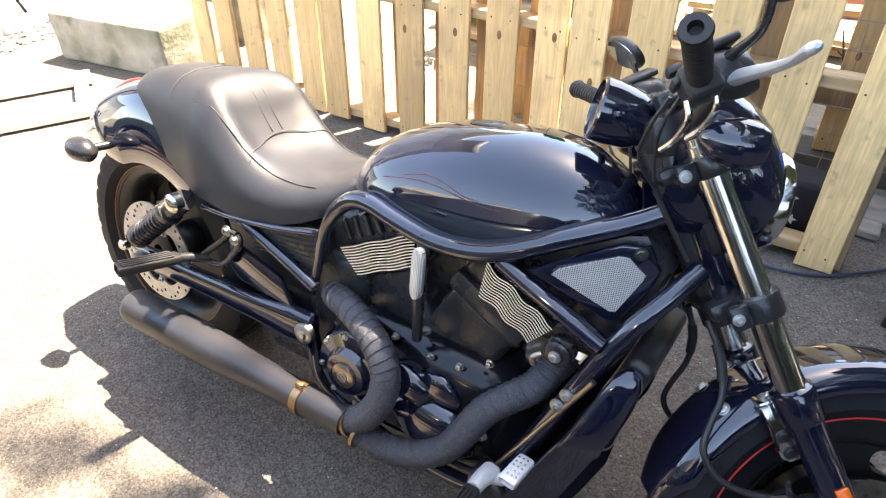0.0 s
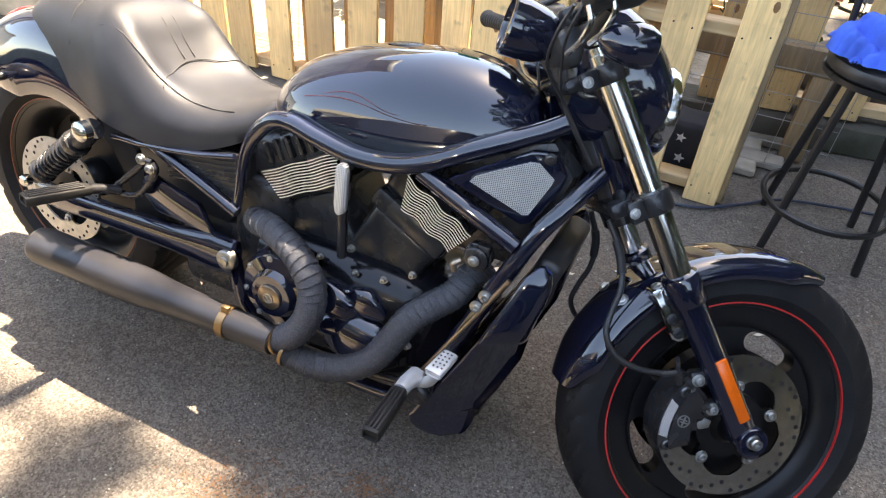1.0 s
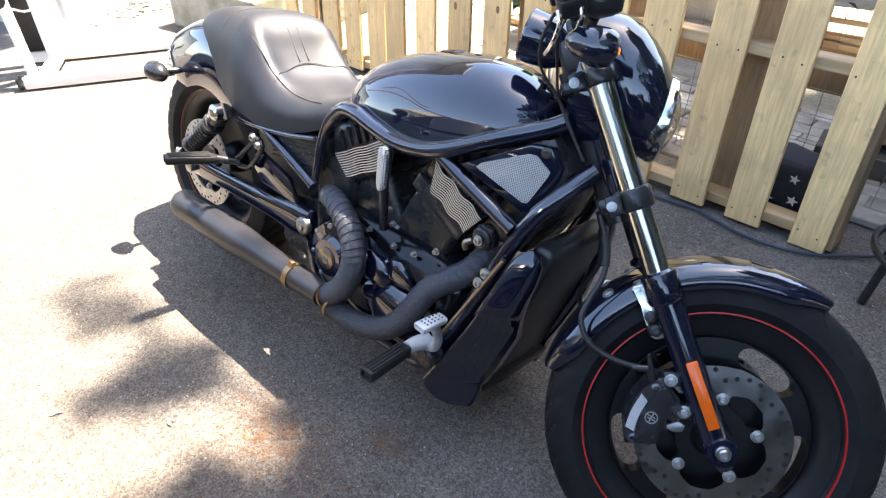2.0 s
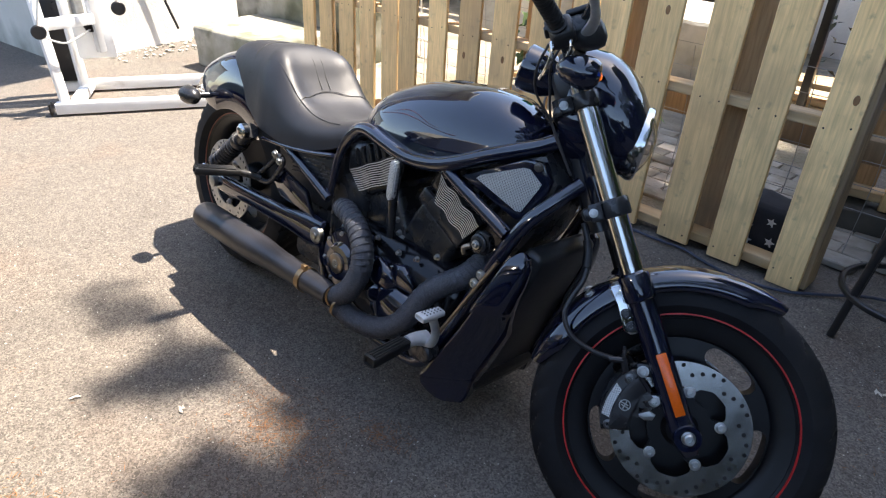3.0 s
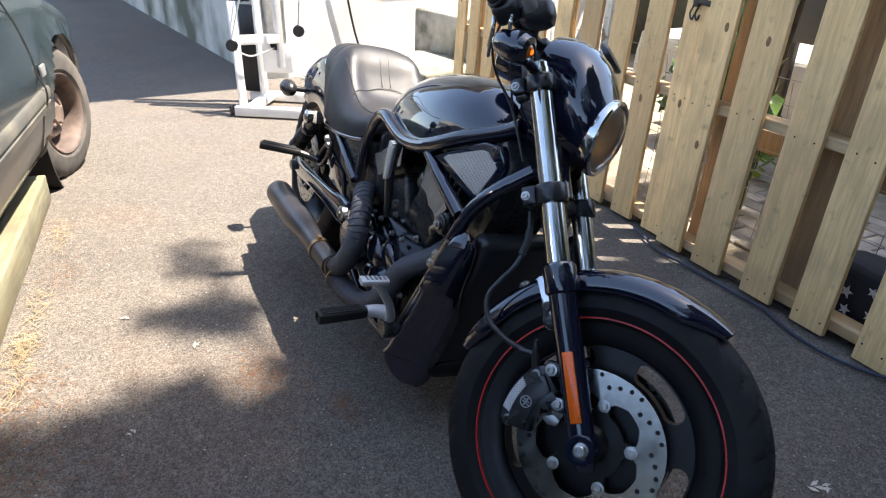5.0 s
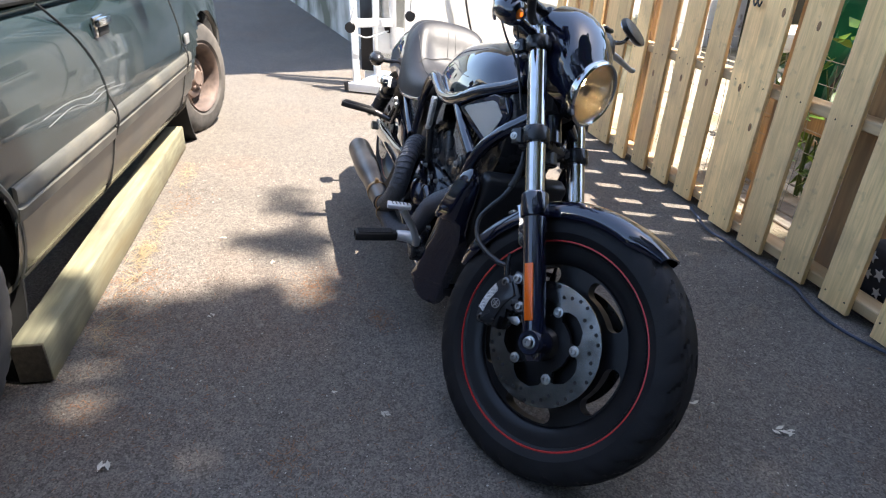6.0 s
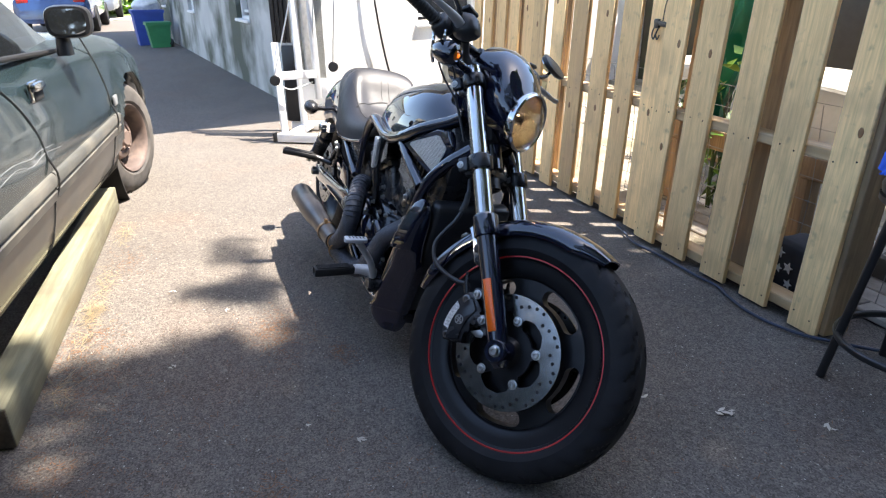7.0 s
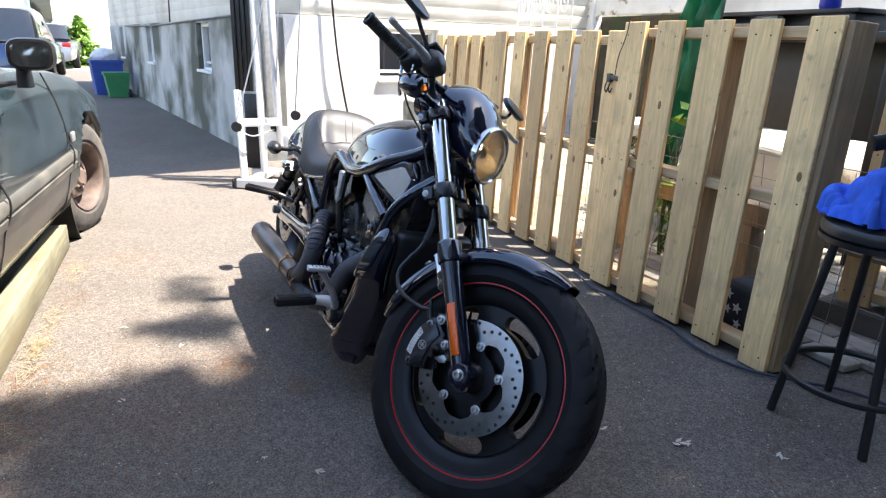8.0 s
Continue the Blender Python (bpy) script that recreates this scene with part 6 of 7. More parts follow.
    for x in np.linspace(x0, x1, 6):
        rings.append([(x, interp(z, INSET)[0] - 0.003, z) for z in (0.18, 0.22, 0.28, 0.34, 0.4, 0.434)])
    skin(bm, rings, closed=False)
    part("lower_panel", bm, car_lower, car, "dusty grey lower door panel")
for x0, bend in ((SEAMS[0], -0.26), (SEAMS[1], -0.06)):
    bm = bm_new()
    pts = []
    for k in range(14):
        z = 0.2 + 0.74 * k / 13
        x = x0 + bend * max(0, (z - 0.6) / 0.35) ** 2 - 0.03 * max(0, (0.4 - z) / 0.2)
        pts.append((x, interp(z, INSET)[0] - 0.0005 - (0.02 if 0.43 < z < 0.545 else 0.003 if z < 0.43 else 0), z))
    tube(bm, pts, 0.0042, 6, 2)
    part("door_gap", bm, dark_void, body)
bm = bm_new()
box(bm, (0.15, 0.016, 0.075), (1.385, -0.004, 0.825), bevel=0.008)
box(bm, (0.13, 0.02, 0.032), (1.385, -0.018, 0.84), bevel=0.01)
hd = part("door_handle", bm, chrome, car, "worn chrome door handle")
# flat dark plate painted in place of a recess's shade
bm = bm_new()
box(bm, (0.1, 0.006, 0.034), (1.385, -0.0125, 0.808), bevel=0.003)
part("handle_recess", bm, dark_void, hd)
bm = bm_new()
box(bm, (0.075, 0.012, 0.05), (2.46, interp(0.6, INSET)[0] - 0.012, 0.61), bevel=0.004)
part("fender_emblem", bm, grey_steel, car, "small chrome fender emblem")
for pts in ([(0.74, 0.647), (0.94, 0.651), (1.1, 0.632), (1.2, 0.637), (1.36, 0.625)], [(0.76, 0.62), (0.95, 0.632), (1.1, 0.607), (1.25, 0.617), (1.45, 0.597)]):
    bm = bm_new()
    tube(bm, [(x, interp(z, INSET)[0] - 0.0002, z) for x, z in pts], 0.0013, 6, 4)
    part("scratch", bm, scrape, body, "pale scraped line in the paint")
# greenhouse
bm = bm_new()
prof = [(-0.75, 0.88, 0.9), (-0.2, 1.3, 0.93), (0.3, 1.37, 0.95), (1.1, 1.38, 0.94), (1.5, 1.33, 0.93), (2.15, 0.92, 0.89)]
rings = []
for x, zt, zb in smooth_path(prof, 4):
    s = 0.06 + 0.42 * (zt - zb)
    rings.append([(x, 0.07, zb), (x, 0.07 + (s - 0.06) * 0.9, zt - 0.04), (x, 0.1 + s, zt), (x, CW / 2, zt + 0.02), (x, CW - 0.1 - s, zt), (x, CW - 0.1, zb)])
skin(bm, rings)
part("cabin_glass", bm, window_dark, car, "dark side windows")
bm = bm_new()
tube(bm, [(-0.7, 0.055, 0.925), (0.3, 0.052, 0.962), (1.1, 0.052, 0.952), (2.0, 0.06, 0.912)], 0.011, 8)
part("belt_trim", bm, rubber, car, "black window trim")
mir = thing_part("mirror", "black door mirror")
mir.parent = car
bm = bm_new()
rings = [oval(x, -0.05, 1.04, hy, hz, 3.4, 24) for x, hy, hz in ((1.83, 0.086, 0.062), (1.85, 0.092, 0.068), (1.89, 0.088, 0.064), (1.93, 0.06, 0.045), (1.95, 0.02, 0.02))]
skin(bm, rings)
rings = [oval(1.9, 0.0, z, hy, hx, 3, 16, "z") for z, hy, hx in ((0.9, 0.05, 0.03), (0.95, 0.04, 0.028), (1.0, 0.03, 0.022))]
skin(bm, rings)
part("shell", bm, plastic_black, mir)
bm = bm_new()
rings = [oval(x, -0.05, 1.04, 0.072, 0.052, 3.4, 24) for x in (1.826, 1.829)]
skin(bm, rings)
part("mirror_pane", bm, mirror_glass, mir)


def car_wheel(at, turn, tyre_mat, rim_mat):
    w = thing_part("wheel")
    w.parent = car
    w.matrix_local = Matrix.Translation(at) @ Matrix.Rotation(turn, 4, "Z")
    bm = bm_new()
    tyre(bm, 0.332, 0.095, 0.2, (0, 0, 0), True, 120)
    part("tyre", bm, tyre_mat, w, "grey dusty tyre", sharp=30)
    bm = bm_new()
    lathe(bm, [(-0.085, 0.205), (-0.09, 0.2), (-0.085, 0.192), (-0.07, 0.182), (-0.03, 0.176), (0.03, 0.168), (0.035, 0.14), (-0.01, 0.128), (-0.03, 0.115), (-0.035, 0.09), (-0.02, 0.075), (-0.045, 0.06), (-0.06, 0.04), (-0.058, 0.0), (-0.04, 0.0), (0.06, 0.18)], (0, 0, 0), (0, 1, 0), 44, loop=True)
    rim = part("rim", bm, rim_mat, w, "rusty steel rim without hubcap")
    for k in range(5):
        bm = bm_new()
        a = 2 * math.pi * k / 5 + 0.3
        lathe(bm, [(0, 0.011), (0.012, 0.011), (0.015, 0.006), (0.015, 0)], (0.062 * math.cos(a), -0.04, 0.062 * math.sin(a)), (0, -1, 0), 6)
        part("wheel_nut", bm, rusty_wheel, rim)
        # dark disc drawn where a vent hole would be shaded
        bm = bm_new()
        lathe(bm, [(0, 0.018), (0.006, 0.02), (0.006, 0)], (0.13 * math.cos(a + 0.6), -0.008, 0.13 * math.sin(a + 0.6)), (0, -1, 0), 16)
        part("rim_vent", bm, dark_void, rim)


car_wheel((RW + WB, 0.085, 0.314), radians(-16), old_tyre, rusty_wheel)
car_wheel((RW, 0.1, 0.314), 0.0, old_tyre, rusty_wheel)
for x in (RW, RW + WB):
    car_wheel((x, CW - 0.1, 0.314), math.pi, old_tyre, rusty_wheel)

# timber beam
bm = bm_new()
box(bm, (2.13, 0.092, 0.132), (0, 0, 0.066), bevel=0.007)
bmesh.ops.subdivide_edges(bm, edges=[e for e in bm.edges if e.calc_length() > 1], cuts=20)
for v in bm.verts:
    v.co += Vector((0, 0.004, 0.004)) * noise.noise(v.co * 3)
beam = part("timber_beam", bm, old_timber, m=Matrix.Translation((0.105, -1.189, 0.0)) @ Matrix.Rotation(radians(-3.45), 4, "Z"))
bm = bm_new()
box(bm, (0.006, 0.086, 0.124), (1.0645, 0, 0.066), bevel=0.002, seg=1)
part("beam_end", bm, end_grain, beam, "dark split end grain")
tagged(beam, "weathered greenish landscape timber lying along the driveway", "timber")

# ---- white cable exercise stand ----
stand = thing("exercise_stand", "white steel cable machine frame with pulleys beside the house", "gym equipment", m=Matrix.Translation((-2.25, 0.0, 0)) @ Matrix.Rotation(radians(-30), 4, "Z"))
# axes: x towards the driveway's street end is negative, y along the base


def beam_part(a, b, w, name, mat, label="", parent=stand):
    a, b = Vector(a), Vector(b)
    d = b - a
    bm = bm_new()
    rot = d.to_track_quat("Z", "X").to_matrix()
    box(bm, (w, w, d.length), (a + b) / 2, rot, 0.005)
    return part(name, bm, mat, parent, label)


beam_part((0.0, 0.0, 0.04), (0.0, 0.95, 0.04), 0.065, "base_rail", white_steel)
beam_part((-0.47, -0.06, 0.04), (-0.47, 0.9, 0.04), 0.065, "base_rail", white_steel)
beam_part((-0.03, 0.11, 0.055), (-0.44, 0.11, 0.055), 0.06, "cross_rail", white_steel)
beam_part((-0.03, 0.85, 0.055), (-0.44, 0.85, 0.055), 0.06, "cross_rail", white_steel)
beam_part((-0.02, 0.05, 0.07), (-0.1, 0.0, 0.75), 0.05, "strut", white_steel)
beam_part((-0.3, 0.11, 0.08), (-0.36, 0.07, 2.1), 0.05, "upright", white_steel, "white upright with holes")
beam_part((-0.25, 0.27, 0.3), (-0.3, 0.22, 2.1), 0.045, "upright", stand_grey)
beam_part((-0.34, 0.17, 0.4), (-0.36, 0.15, 2.1), 0.05, "upright", grey_steel, "grey rear upright")
beam_part((-0.08, 0.0, 0.5), (-0.25, 0.26, 0.5), 0.06, "arm", white_steel)
bm = bm_new()
box(bm, (0.02, 0.22, 0.2), (-0.27, 0.24, 0.36), bevel=0.01)
part("pulley_plate", bm, white_steel, stand)
for k, p in enumerate(((0.0, 0.02, 0.48), (-0.25, 0.24, 0.46), (-0.22, 0.42, 0.56))):
    bm = bm_new()
    lathe(bm, [(-0.014, 0.0), (-0.014, 0.035), (-0.01, 0.04), (-0.004, 0.034), (0.004, 0.034), (0.01, 0.04), (0.014, 0.035), (0.014, 0)], p, (1, 0.3, 0.1), 24)
    part("pulley", bm, black_steel, stand, "black cable pulley")
for pts in ([(0.0, 0.02, 0.52), (-0.12, 0.16, 1.1), (-0.2, 0.28, 1.75)], [(-0.25, 0.24, 0.5), (-0.24, 0.29, 1.1), (-0.22, 0.34, 1.9)], [(-0.22, 0.42, 0.6), (-0.2, 0.48, 1.2), (-0.2, 0.55, 2.1)],
            [(0.0, 0.02, 0.46), (-0.03, 0.12, 0.41), (-0.1, 0.18, 0.42), (-0.25, 0.24, 0.44)]):
    bm = bm_new()
    tube(bm, pts, 0.006, 6, 4)
    part("cable", bm, grey_steel, stand)
for k in range(8):
    bm = bm_new()
    box(bm, (0.03, 0.018, 1.4), (-0.42 + 0.012 * (k % 2), -0.13 + 0.02 * k, 1.42), bevel=0.004)
    part("dark_slat", bm, plastic_black, stand, "black folded strap")
bm = bm_new()
box(bm, (0.05, 0.16, 0.62), (-0.44, 0.0, 0.39), bevel=0.01)
part("weight_plate", bm, black_steel, stand, "dark weight plate")
for q in (0.0, 0.95):
    bm = bm_new()
    box(bm, (0.07, 0.012, 0.07), (0.0, q - 0.028 if q == 0 else q + 0.006, 0.04), bevel=0.003)
    part("end_cap", bm, black_steel, stand)

def brush_leaves(bm, at, count):
    """Loose dead leaves about a place."""
    for _ in range(count):
        p = Vector(at) + Vector((random.gauss(0, 0.14), random.gauss(0, 0.1), random.gauss(0, 0.12)))
        p.z = max(0.03, p.z)
        rot = Euler((random.uniform(-1.2, 1.2), random.uniform(-1.2, 1.2), random.uniform(0, 6.3))).to_matrix()
        s = random.uniform(0.03, 0.08)
        v = [bm.verts.new(p + rot @ Vector(q)) for q in ((0, 0, 0), (0.4 * s, 0.3 * s, 0.08 * s), (s, 0, -0.1 * s), (0.4 * s, -0.3 * s, 0.08 * s))]
        bm.faces.new(v)


# ---- bar stool and towel ----
stool = thing("bar_stool", "black metal bar stool with round vinyl seat", "stool", m=Matrix.Translation((1.89, 1.315, 0)) @ Matrix.Rotation(radians(2), 4, "Z"))
bm = bm_new()
lathe(bm, [(0.0, 0.0), (0.0, 0.16), (0.012, 0.178), (0.03, 0.182), (0.045, 0.175), (0.055, 0.15), (0.058, 0.0)], (0, 0, 0.615), (0, 0, 1), 40)
part("seat", bm, vinyl, stool, "round black vinyl seat")
bm = bm_new()
lathe(bm, [(-0.008, 0.165), (0.008, 0.165), (0.008, 0.182), (-0.008, 0.182)], (0, 0, 0.612), (0, 0, 1), 40, loop=True)
part("seat_ring", bm, black_steel, stool)
for k in range(4):
    a = radians(45 + 90 * k)
    bm = bm_new()
    rod(bm, (0.216 * math.cos(a), 0.216 * math.sin(a), 0.0), (0.13 * math.cos(a), 0.13 * math.sin(a), 0.615), 0.0135)
    part("leg", bm, black_steel, stool)
bm = bm_new()
lathe(bm, [(0.012 * math.sin(a), 0.2 + 0.011 * math.cos(a)) for a in np.linspace(0, 2 * math.pi, 10)[:-1]], (0, 0, 0.16), (0, 0, 1), 48, loop=True)
part("foot_ring", bm, black_steel, stool, "round tubular foot ring")
for s in (-1, 1):
    bm = bm_new()
    rod(bm, (0.13 * s, 0.13, 0.62), (0.15 * s, 0.17, 0.95), 0.011)
    part("back_post", bm, black_steel, stool)
bm = bm_new()
tube(bm, [(-0.17, 0.12, 0.87), (-0.12, 0.17, 0.885), (0, 0.19, 0.89), (0.12, 0.17, 0.885), (0.17, 0.12, 0.87)], 0.016, 10, flat=1.6)
part("back_rest", bm, black_steel, stool, "curved black back rail")
bm = bm_new()
rng = random.Random(5)
folds = []
for k in range(17):
    # heaped folds of cloth, wider ones below
    low = k < 9
    a = k * 2.4 + rng.uniform(-0.4, 0.4)
    off = rng.uniform(0.03, 0.1) if low else rng.uniform(0.0, 0.06)
    L, rad = (rng.uniform(0.09, 0.14), rng.uniform(0.02, 0.03)) if low else (rng.uniform(0.06, 0.1), rng.uniform(0.016, 0.024))
    z = 0.69 if low else 0.708 + 0.005 * (k - 9)
    c, d = Vector((math.cos(a) * off, math.sin(a) * off * 0.8, z)), Vector((-math.sin(a), math.cos(a), 0))
    for q in np.linspace(-1, 1, 15):
        p = c + d * L * q + Vector((math.cos(a), math.sin(a), 0)) * (0.035 * math.sin(q * 3 + k) - 0.05 * q * q) - Vector((0, 0, (0.02 if low else 0.03) * q * q))
        folds.append((p.x, p.y, p.z, rad * (1 - 0.45 * q * q)))
fx = np.array(folds)


def cloth_height(x, y):
    """Top of the heap of folds over a place on the seat."""
    h2 = fx[:, 3] ** 2 - (fx[:, 0] - x) ** 2 - (fx[:, 1] - y) ** 2
    return float(np.max(np.where(h2 > 0, fx[:, 2] + 1.1 * np.sqrt(np.maximum(h2, 0)), 0.0)))


cloth = {}
N = 84
for i in range(N):
    for j in range(N):
        x, y = -0.19 + 0.38 * i / (N - 1), -0.17 + 0.34 * j / (N - 1)
        x, y = x + 0.006 * noise.noise((x * 30, y * 30, 1)), y + 0.006 * noise.noise((x * 30, y * 30, 4))
        cloth[i, j] = (x, y, cloth_height(x, y))
solid = {q for q, p in cloth.items() if p[2] > 0.68}
near = {(i + a, j + b) for i, j in solid for a in (-1, 0, 1) for b in (-1, 0, 1)}
cv = {q: bm.verts.new((cloth[q][0], cloth[q][1], max(0.6765, 0.67 + (cloth[q][2] - 0.67) * 1.75) + 0.002 * noise.noise((cloth[q][0] * 60, cloth[q][1] * 60, 2)))) for q in near if q in cloth}
for i, j in cv:
    ring = [(i, j), (i + 1, j), (i + 1, j + 1), (i, j + 1)]
    if all(q in cv for q in ring):
        bm.faces.new([cv[q] for q in ring])
for v in [v for v in bm.verts if not v.link_faces]:
    bm.verts.remove(v)
bmesh.ops.smooth_vert(bm, verts=[v for v in bm.verts if not v.is_boundary], factor=0.5, use_axis_x=True, use_axis_y=True, use_axis_z=True)
bmesh.ops.solidify(bm, geom=bm.faces[:], thickness=-0.004)
towel = part("towel", bm, towel_blue, m=Matrix.Translation((1.87, 1.29, 0.0)) @ Matrix.Rotation(radians(30), 4, "Z") @ Matrix.Diagonal((1.15, 1.15, 1.0, 1.0)), sharp=80)
tagged(towel, "crumpled bright blue terry towel on the stool", "towel")

# dark brush added behind the set-back pallet to stand in for shaded clutter
bm = bm_new()
for k in range(26):
    leaf_heap = (2.0 + random.uniform(-0.75, 0.75), 2.95 + random.uniform(-0.3, 0.3), random.uniform(0.15, 1.15))
    brush_leaves(bm, leaf_heap, 46)
for k in range(40):
    x, y, z = 2.0 + random.uniform(-0.8, 0.8), 2.85 + random.uniform(-0.35, 0.35), random.uniform(0.05, 1.0)
    rod(bm, (x, y, z), (x + random.uniform(-0.4, 0.4), y + random.uniform(-0.15, 0.15), z + random.uniform(-0.1, 0.35)), 0.008, 0.003, 6)
tagged(part("brush_heap", bm, brush_dark), "dark leaf and twig filler for the shaded clutter behind the pallet", "brush", kind="stuff")

# ---- hose along the fence ----
bm = bm_new()
tube(bm, [(0.36, 1.35, 0.012), (0.45, 1.325, 0.01), (0.6, 1.285, 0.01), (0.72, 1.295, 0.01), (0.86, 1.3, 0.01), (1.0, 1.3, 0.01), (1.12, 1.31, 0.01), (1.2, 1.285, 0.01), (1.32, 1.26, 0.01), (1.44, 1.268, 0.01), (1.55, 1.31, 0.01), (1.66, 1.4, 0.01), (1.82, 1.52, 0.01), (2.2, 1.6, 0.01), (2.7, 1.68, 0.01)], 0.006, 10)
tagged(part("hose", bm, cable_blue), "thin blue-grey hose lying along the pallets", "hose")

# gate hook on the pallets
hook = thing("gate_hook", "black metal hook hanging on the pallet boards", "hook", m=Matrix.Translation((0.44, 1.408, 1.0)) @ Matrix.Diagonal((1.5, 1.0, 1.35, 1.0)))
bm = bm_new()
box(bm, (0.05, 0.012, 0.016), (0.015, 0, 0), Matrix.Rotation(radians(8), 3, "Y"), 0.003)
box(bm, (0.022, 0.014, 0.03), (-0.01, 0, 0.0), bevel=0.004)
part("latch", bm, black_steel, hook)
for s in (-0.018, 0.0):
    bm = bm_new()
    tube(bm, [(s, -0.003, -0.012), (s - 0.006, -0.006, -0.035), (s + 0.004, -0.008, -0.05), (s + 0.01, -0.006, -0.035)], 0.0028, 6)
    part("ring", bm, black_steel, hook)
bm = bm_new()
tube(bm, [(0.02, -0.006, 0.01), (0.05, -0.034, 0.07), (0.075, -0.032, 0.14), (0.078, -0.026, 0.19)], 0.002, 6)
part("cord", bm, black_steel, hook)

# ---- yard behind the pallets ----
def jitter(bm, amount, scale):
    for v in bm.verts:
        v.co += Vector((noise.noise(v.co * scale), noise.noise(v.co * scale + Vector((9, 0, 0))), noise.noise(v.co * scale + Vector((0, 9, 0))))) * amount


bm = bm_new()
box(bm, (6.5, 0.3, 1.95), (0, 0, 0.975), bevel=0.03)
bmesh.ops.subdivide_edges(bm, edges=bm.edges[:], cuts=6, use_grid_fill=True)
jitter(bm, 0.05, 2.5)
tagged(part("wall_back", bm, stucco_clean, m=Matrix.Translation((0.2, 5.4, 0))), "crumbling whitewashed wall at the back of the yard", "wall", kind="structure")
bm = bm_new()
box(bm, (2.5, 1.5, 0.47), (-1.05, 4.35, 0.235), bevel=0.04)
bmesh.ops.subdivide_edges(bm, edges=bm.edges[:], cuts=9, use_grid_fill=True)
jitter(bm, 0.06, 3.5)
for v in bm.verts:
    v.co.z = max(v.co.z, 0.0)
tagged(part("plaster_ledge", bm, stone), "crumbling pale stone ledge in front of the yard wall", "ledge", kind="structure")
porch = thing("porch_beam", "chipped white porch beam on posts over a dark gap", "porch", m=Matrix.Translation((-3.1, 4.55, 0)))
bm = bm_new()
box(bm, (1.6, 0.08, 0.2), (0, 0, 1.62), bevel=0.012, seg=2)
bmesh.ops.subdivide_edges(bm, edges=bm.edges[:], cuts=5, use_grid_fill=True)
jitter(bm, 0.012, 11)
part("beam", bm, chipped_white, porch)
# dark sheet set under the beam to imitate the shaded opening
bm = bm_new()
box(bm, (1.5, 0.04, 1.5), (0, 0.1, 0.76), bevel=0.004)
part("back_panel", bm, brush_dark, porch, "dark sheet in place of the gap's shade")
for q in (-0.78, 0.87):
    bm = bm_new()
    box(bm, (0.13, 0.13, 1.75), (q, 0, 0.88), bevel=0.01)
    part("post", bm, chipped_white, porch)
for x0, y0, n in ((-0.6, 2.9, 5), (0.9, 3.6, 6)):
    for k in range(n):
        bm = bm_new()
        box(bm, (random.uniform(0.7, 1.2), 0.14, 0.035), bevel=0.004)
        m = Matrix.Translation((x0 + random.uniform(-0.1, 0.1), y0 + random.uniform(-0.2, 0.2), 0.045 + 0.037 * k)) @ Matrix.Rotation(random.uniform(-0.3, 0.3), 4, "Z")
        tagged(part("plank", bm, rail_pine, m=m), "loose weathered plank in a low pile", "plank", "planks piled in the yard")
for k in range(14):
    bm = bm_new()
    box(bm, (0.2, 0.1, 0.06), bevel=0.006)
    jitter(bm, 0.004, 20)
    m = Matrix.Translation((1.05 + 0.21 * (k % 5) + random.uniform(-0.01, 0.01), 4.35 + 0.02 * (k // 5), 0.05 + 0.062 * (k // 5))) @ Matrix.Rotation(random.uniform(-0.06, 0.06), 4, "Z")
    tagged(part("brick", bm, brick_red, m=m), "old red brick in a low stack", "brick", "bricks stacked in the yard")
# wire fence behind the pallets
wire = thing("wire_fence", "sagging galvanised wire mesh behind the pallets", "fence")
for k in range(30):
    bm = bm_new()
    x = -1.0 + 0.1 * k
    tube(bm, [(x, 1.72 + 0.01 * math.sin(k), 0.016), (x + 0.01, 1.74, 0.35), (x, 1.72, 0.72)], 0.0016, 5, 3)
    part("upright_wire", bm, wire_grey, wire)
for k in range(8):
    bm = bm_new()
    tube(bm, [(-1.0, 1.72, 0.03 + 0.1 * k), (0.0, 1.74, 0.03 + 0.1 * k), (1.0, 1.73, 0.025 + 0.1 * k), (1.9, 1.72, 0.03 + 0.1 * k)], 0.0016, 5, 3)
    part("level_wire", bm, wire_grey, wire)
rail = thing("timber_rail", "dark low timber rail on posts behind the fence", "rail")
bm = bm_new()
box(bm, (1.9, 0.09, 0.1), (0.95, 1.9, 0.42), bevel=0.006)
part("rail_beam", bm, pine_dark, rail)
for q in (0.1, 0.95, 1.8):
    bm = bm_new()
    box(bm, (0.09, 0.09, 0.367), (q, 1.9, 0.1865), bevel=0.006)
    part("post", bm, pine_dark, rail)

# bag with stars
bag = thing("cloth_bag", "dark navy bag printed with white stars", "bag", m=Matrix.Translation((1.33, 1.575, 0.015)) @ Matrix.Rotation(radians(-4), 4, "Z"))
bm = bm_new()
box(bm, (0.3, 0.16, 0.22), (0, 0, 0.11), bevel=0.04, seg=3)
bmesh.ops.subdivide_edges(bm, edges=bm.edges[:], cuts=2, use_grid_fill=True)
jitter(bm, 0.012, 9)
part("bag_body", bm, navy_cloth, bag, sharp=70)
for x, z, r in ((-0.095, 0.165, 0.024), (-0.043, 0.115, 0.025), (-0.09, 0.098, 0.02), (-0.03, 0.05, 0.022), (0.045, 0.155, 0.02), (0.06, 0.07, 0.022)):
    bm = bm_new()
    prism(bm, [(x + (r if k % 2 == 0 else r * 0.42) * math.sin(math.pi * k / 5 + 0.2), z + (r if k % 2 == 0 else r * 0.42) * math.cos(math.pi * k / 5 + 0.2)) for k in range(10)], 0.004, lambda u, v, w: (u, -0.0895 + w, v))
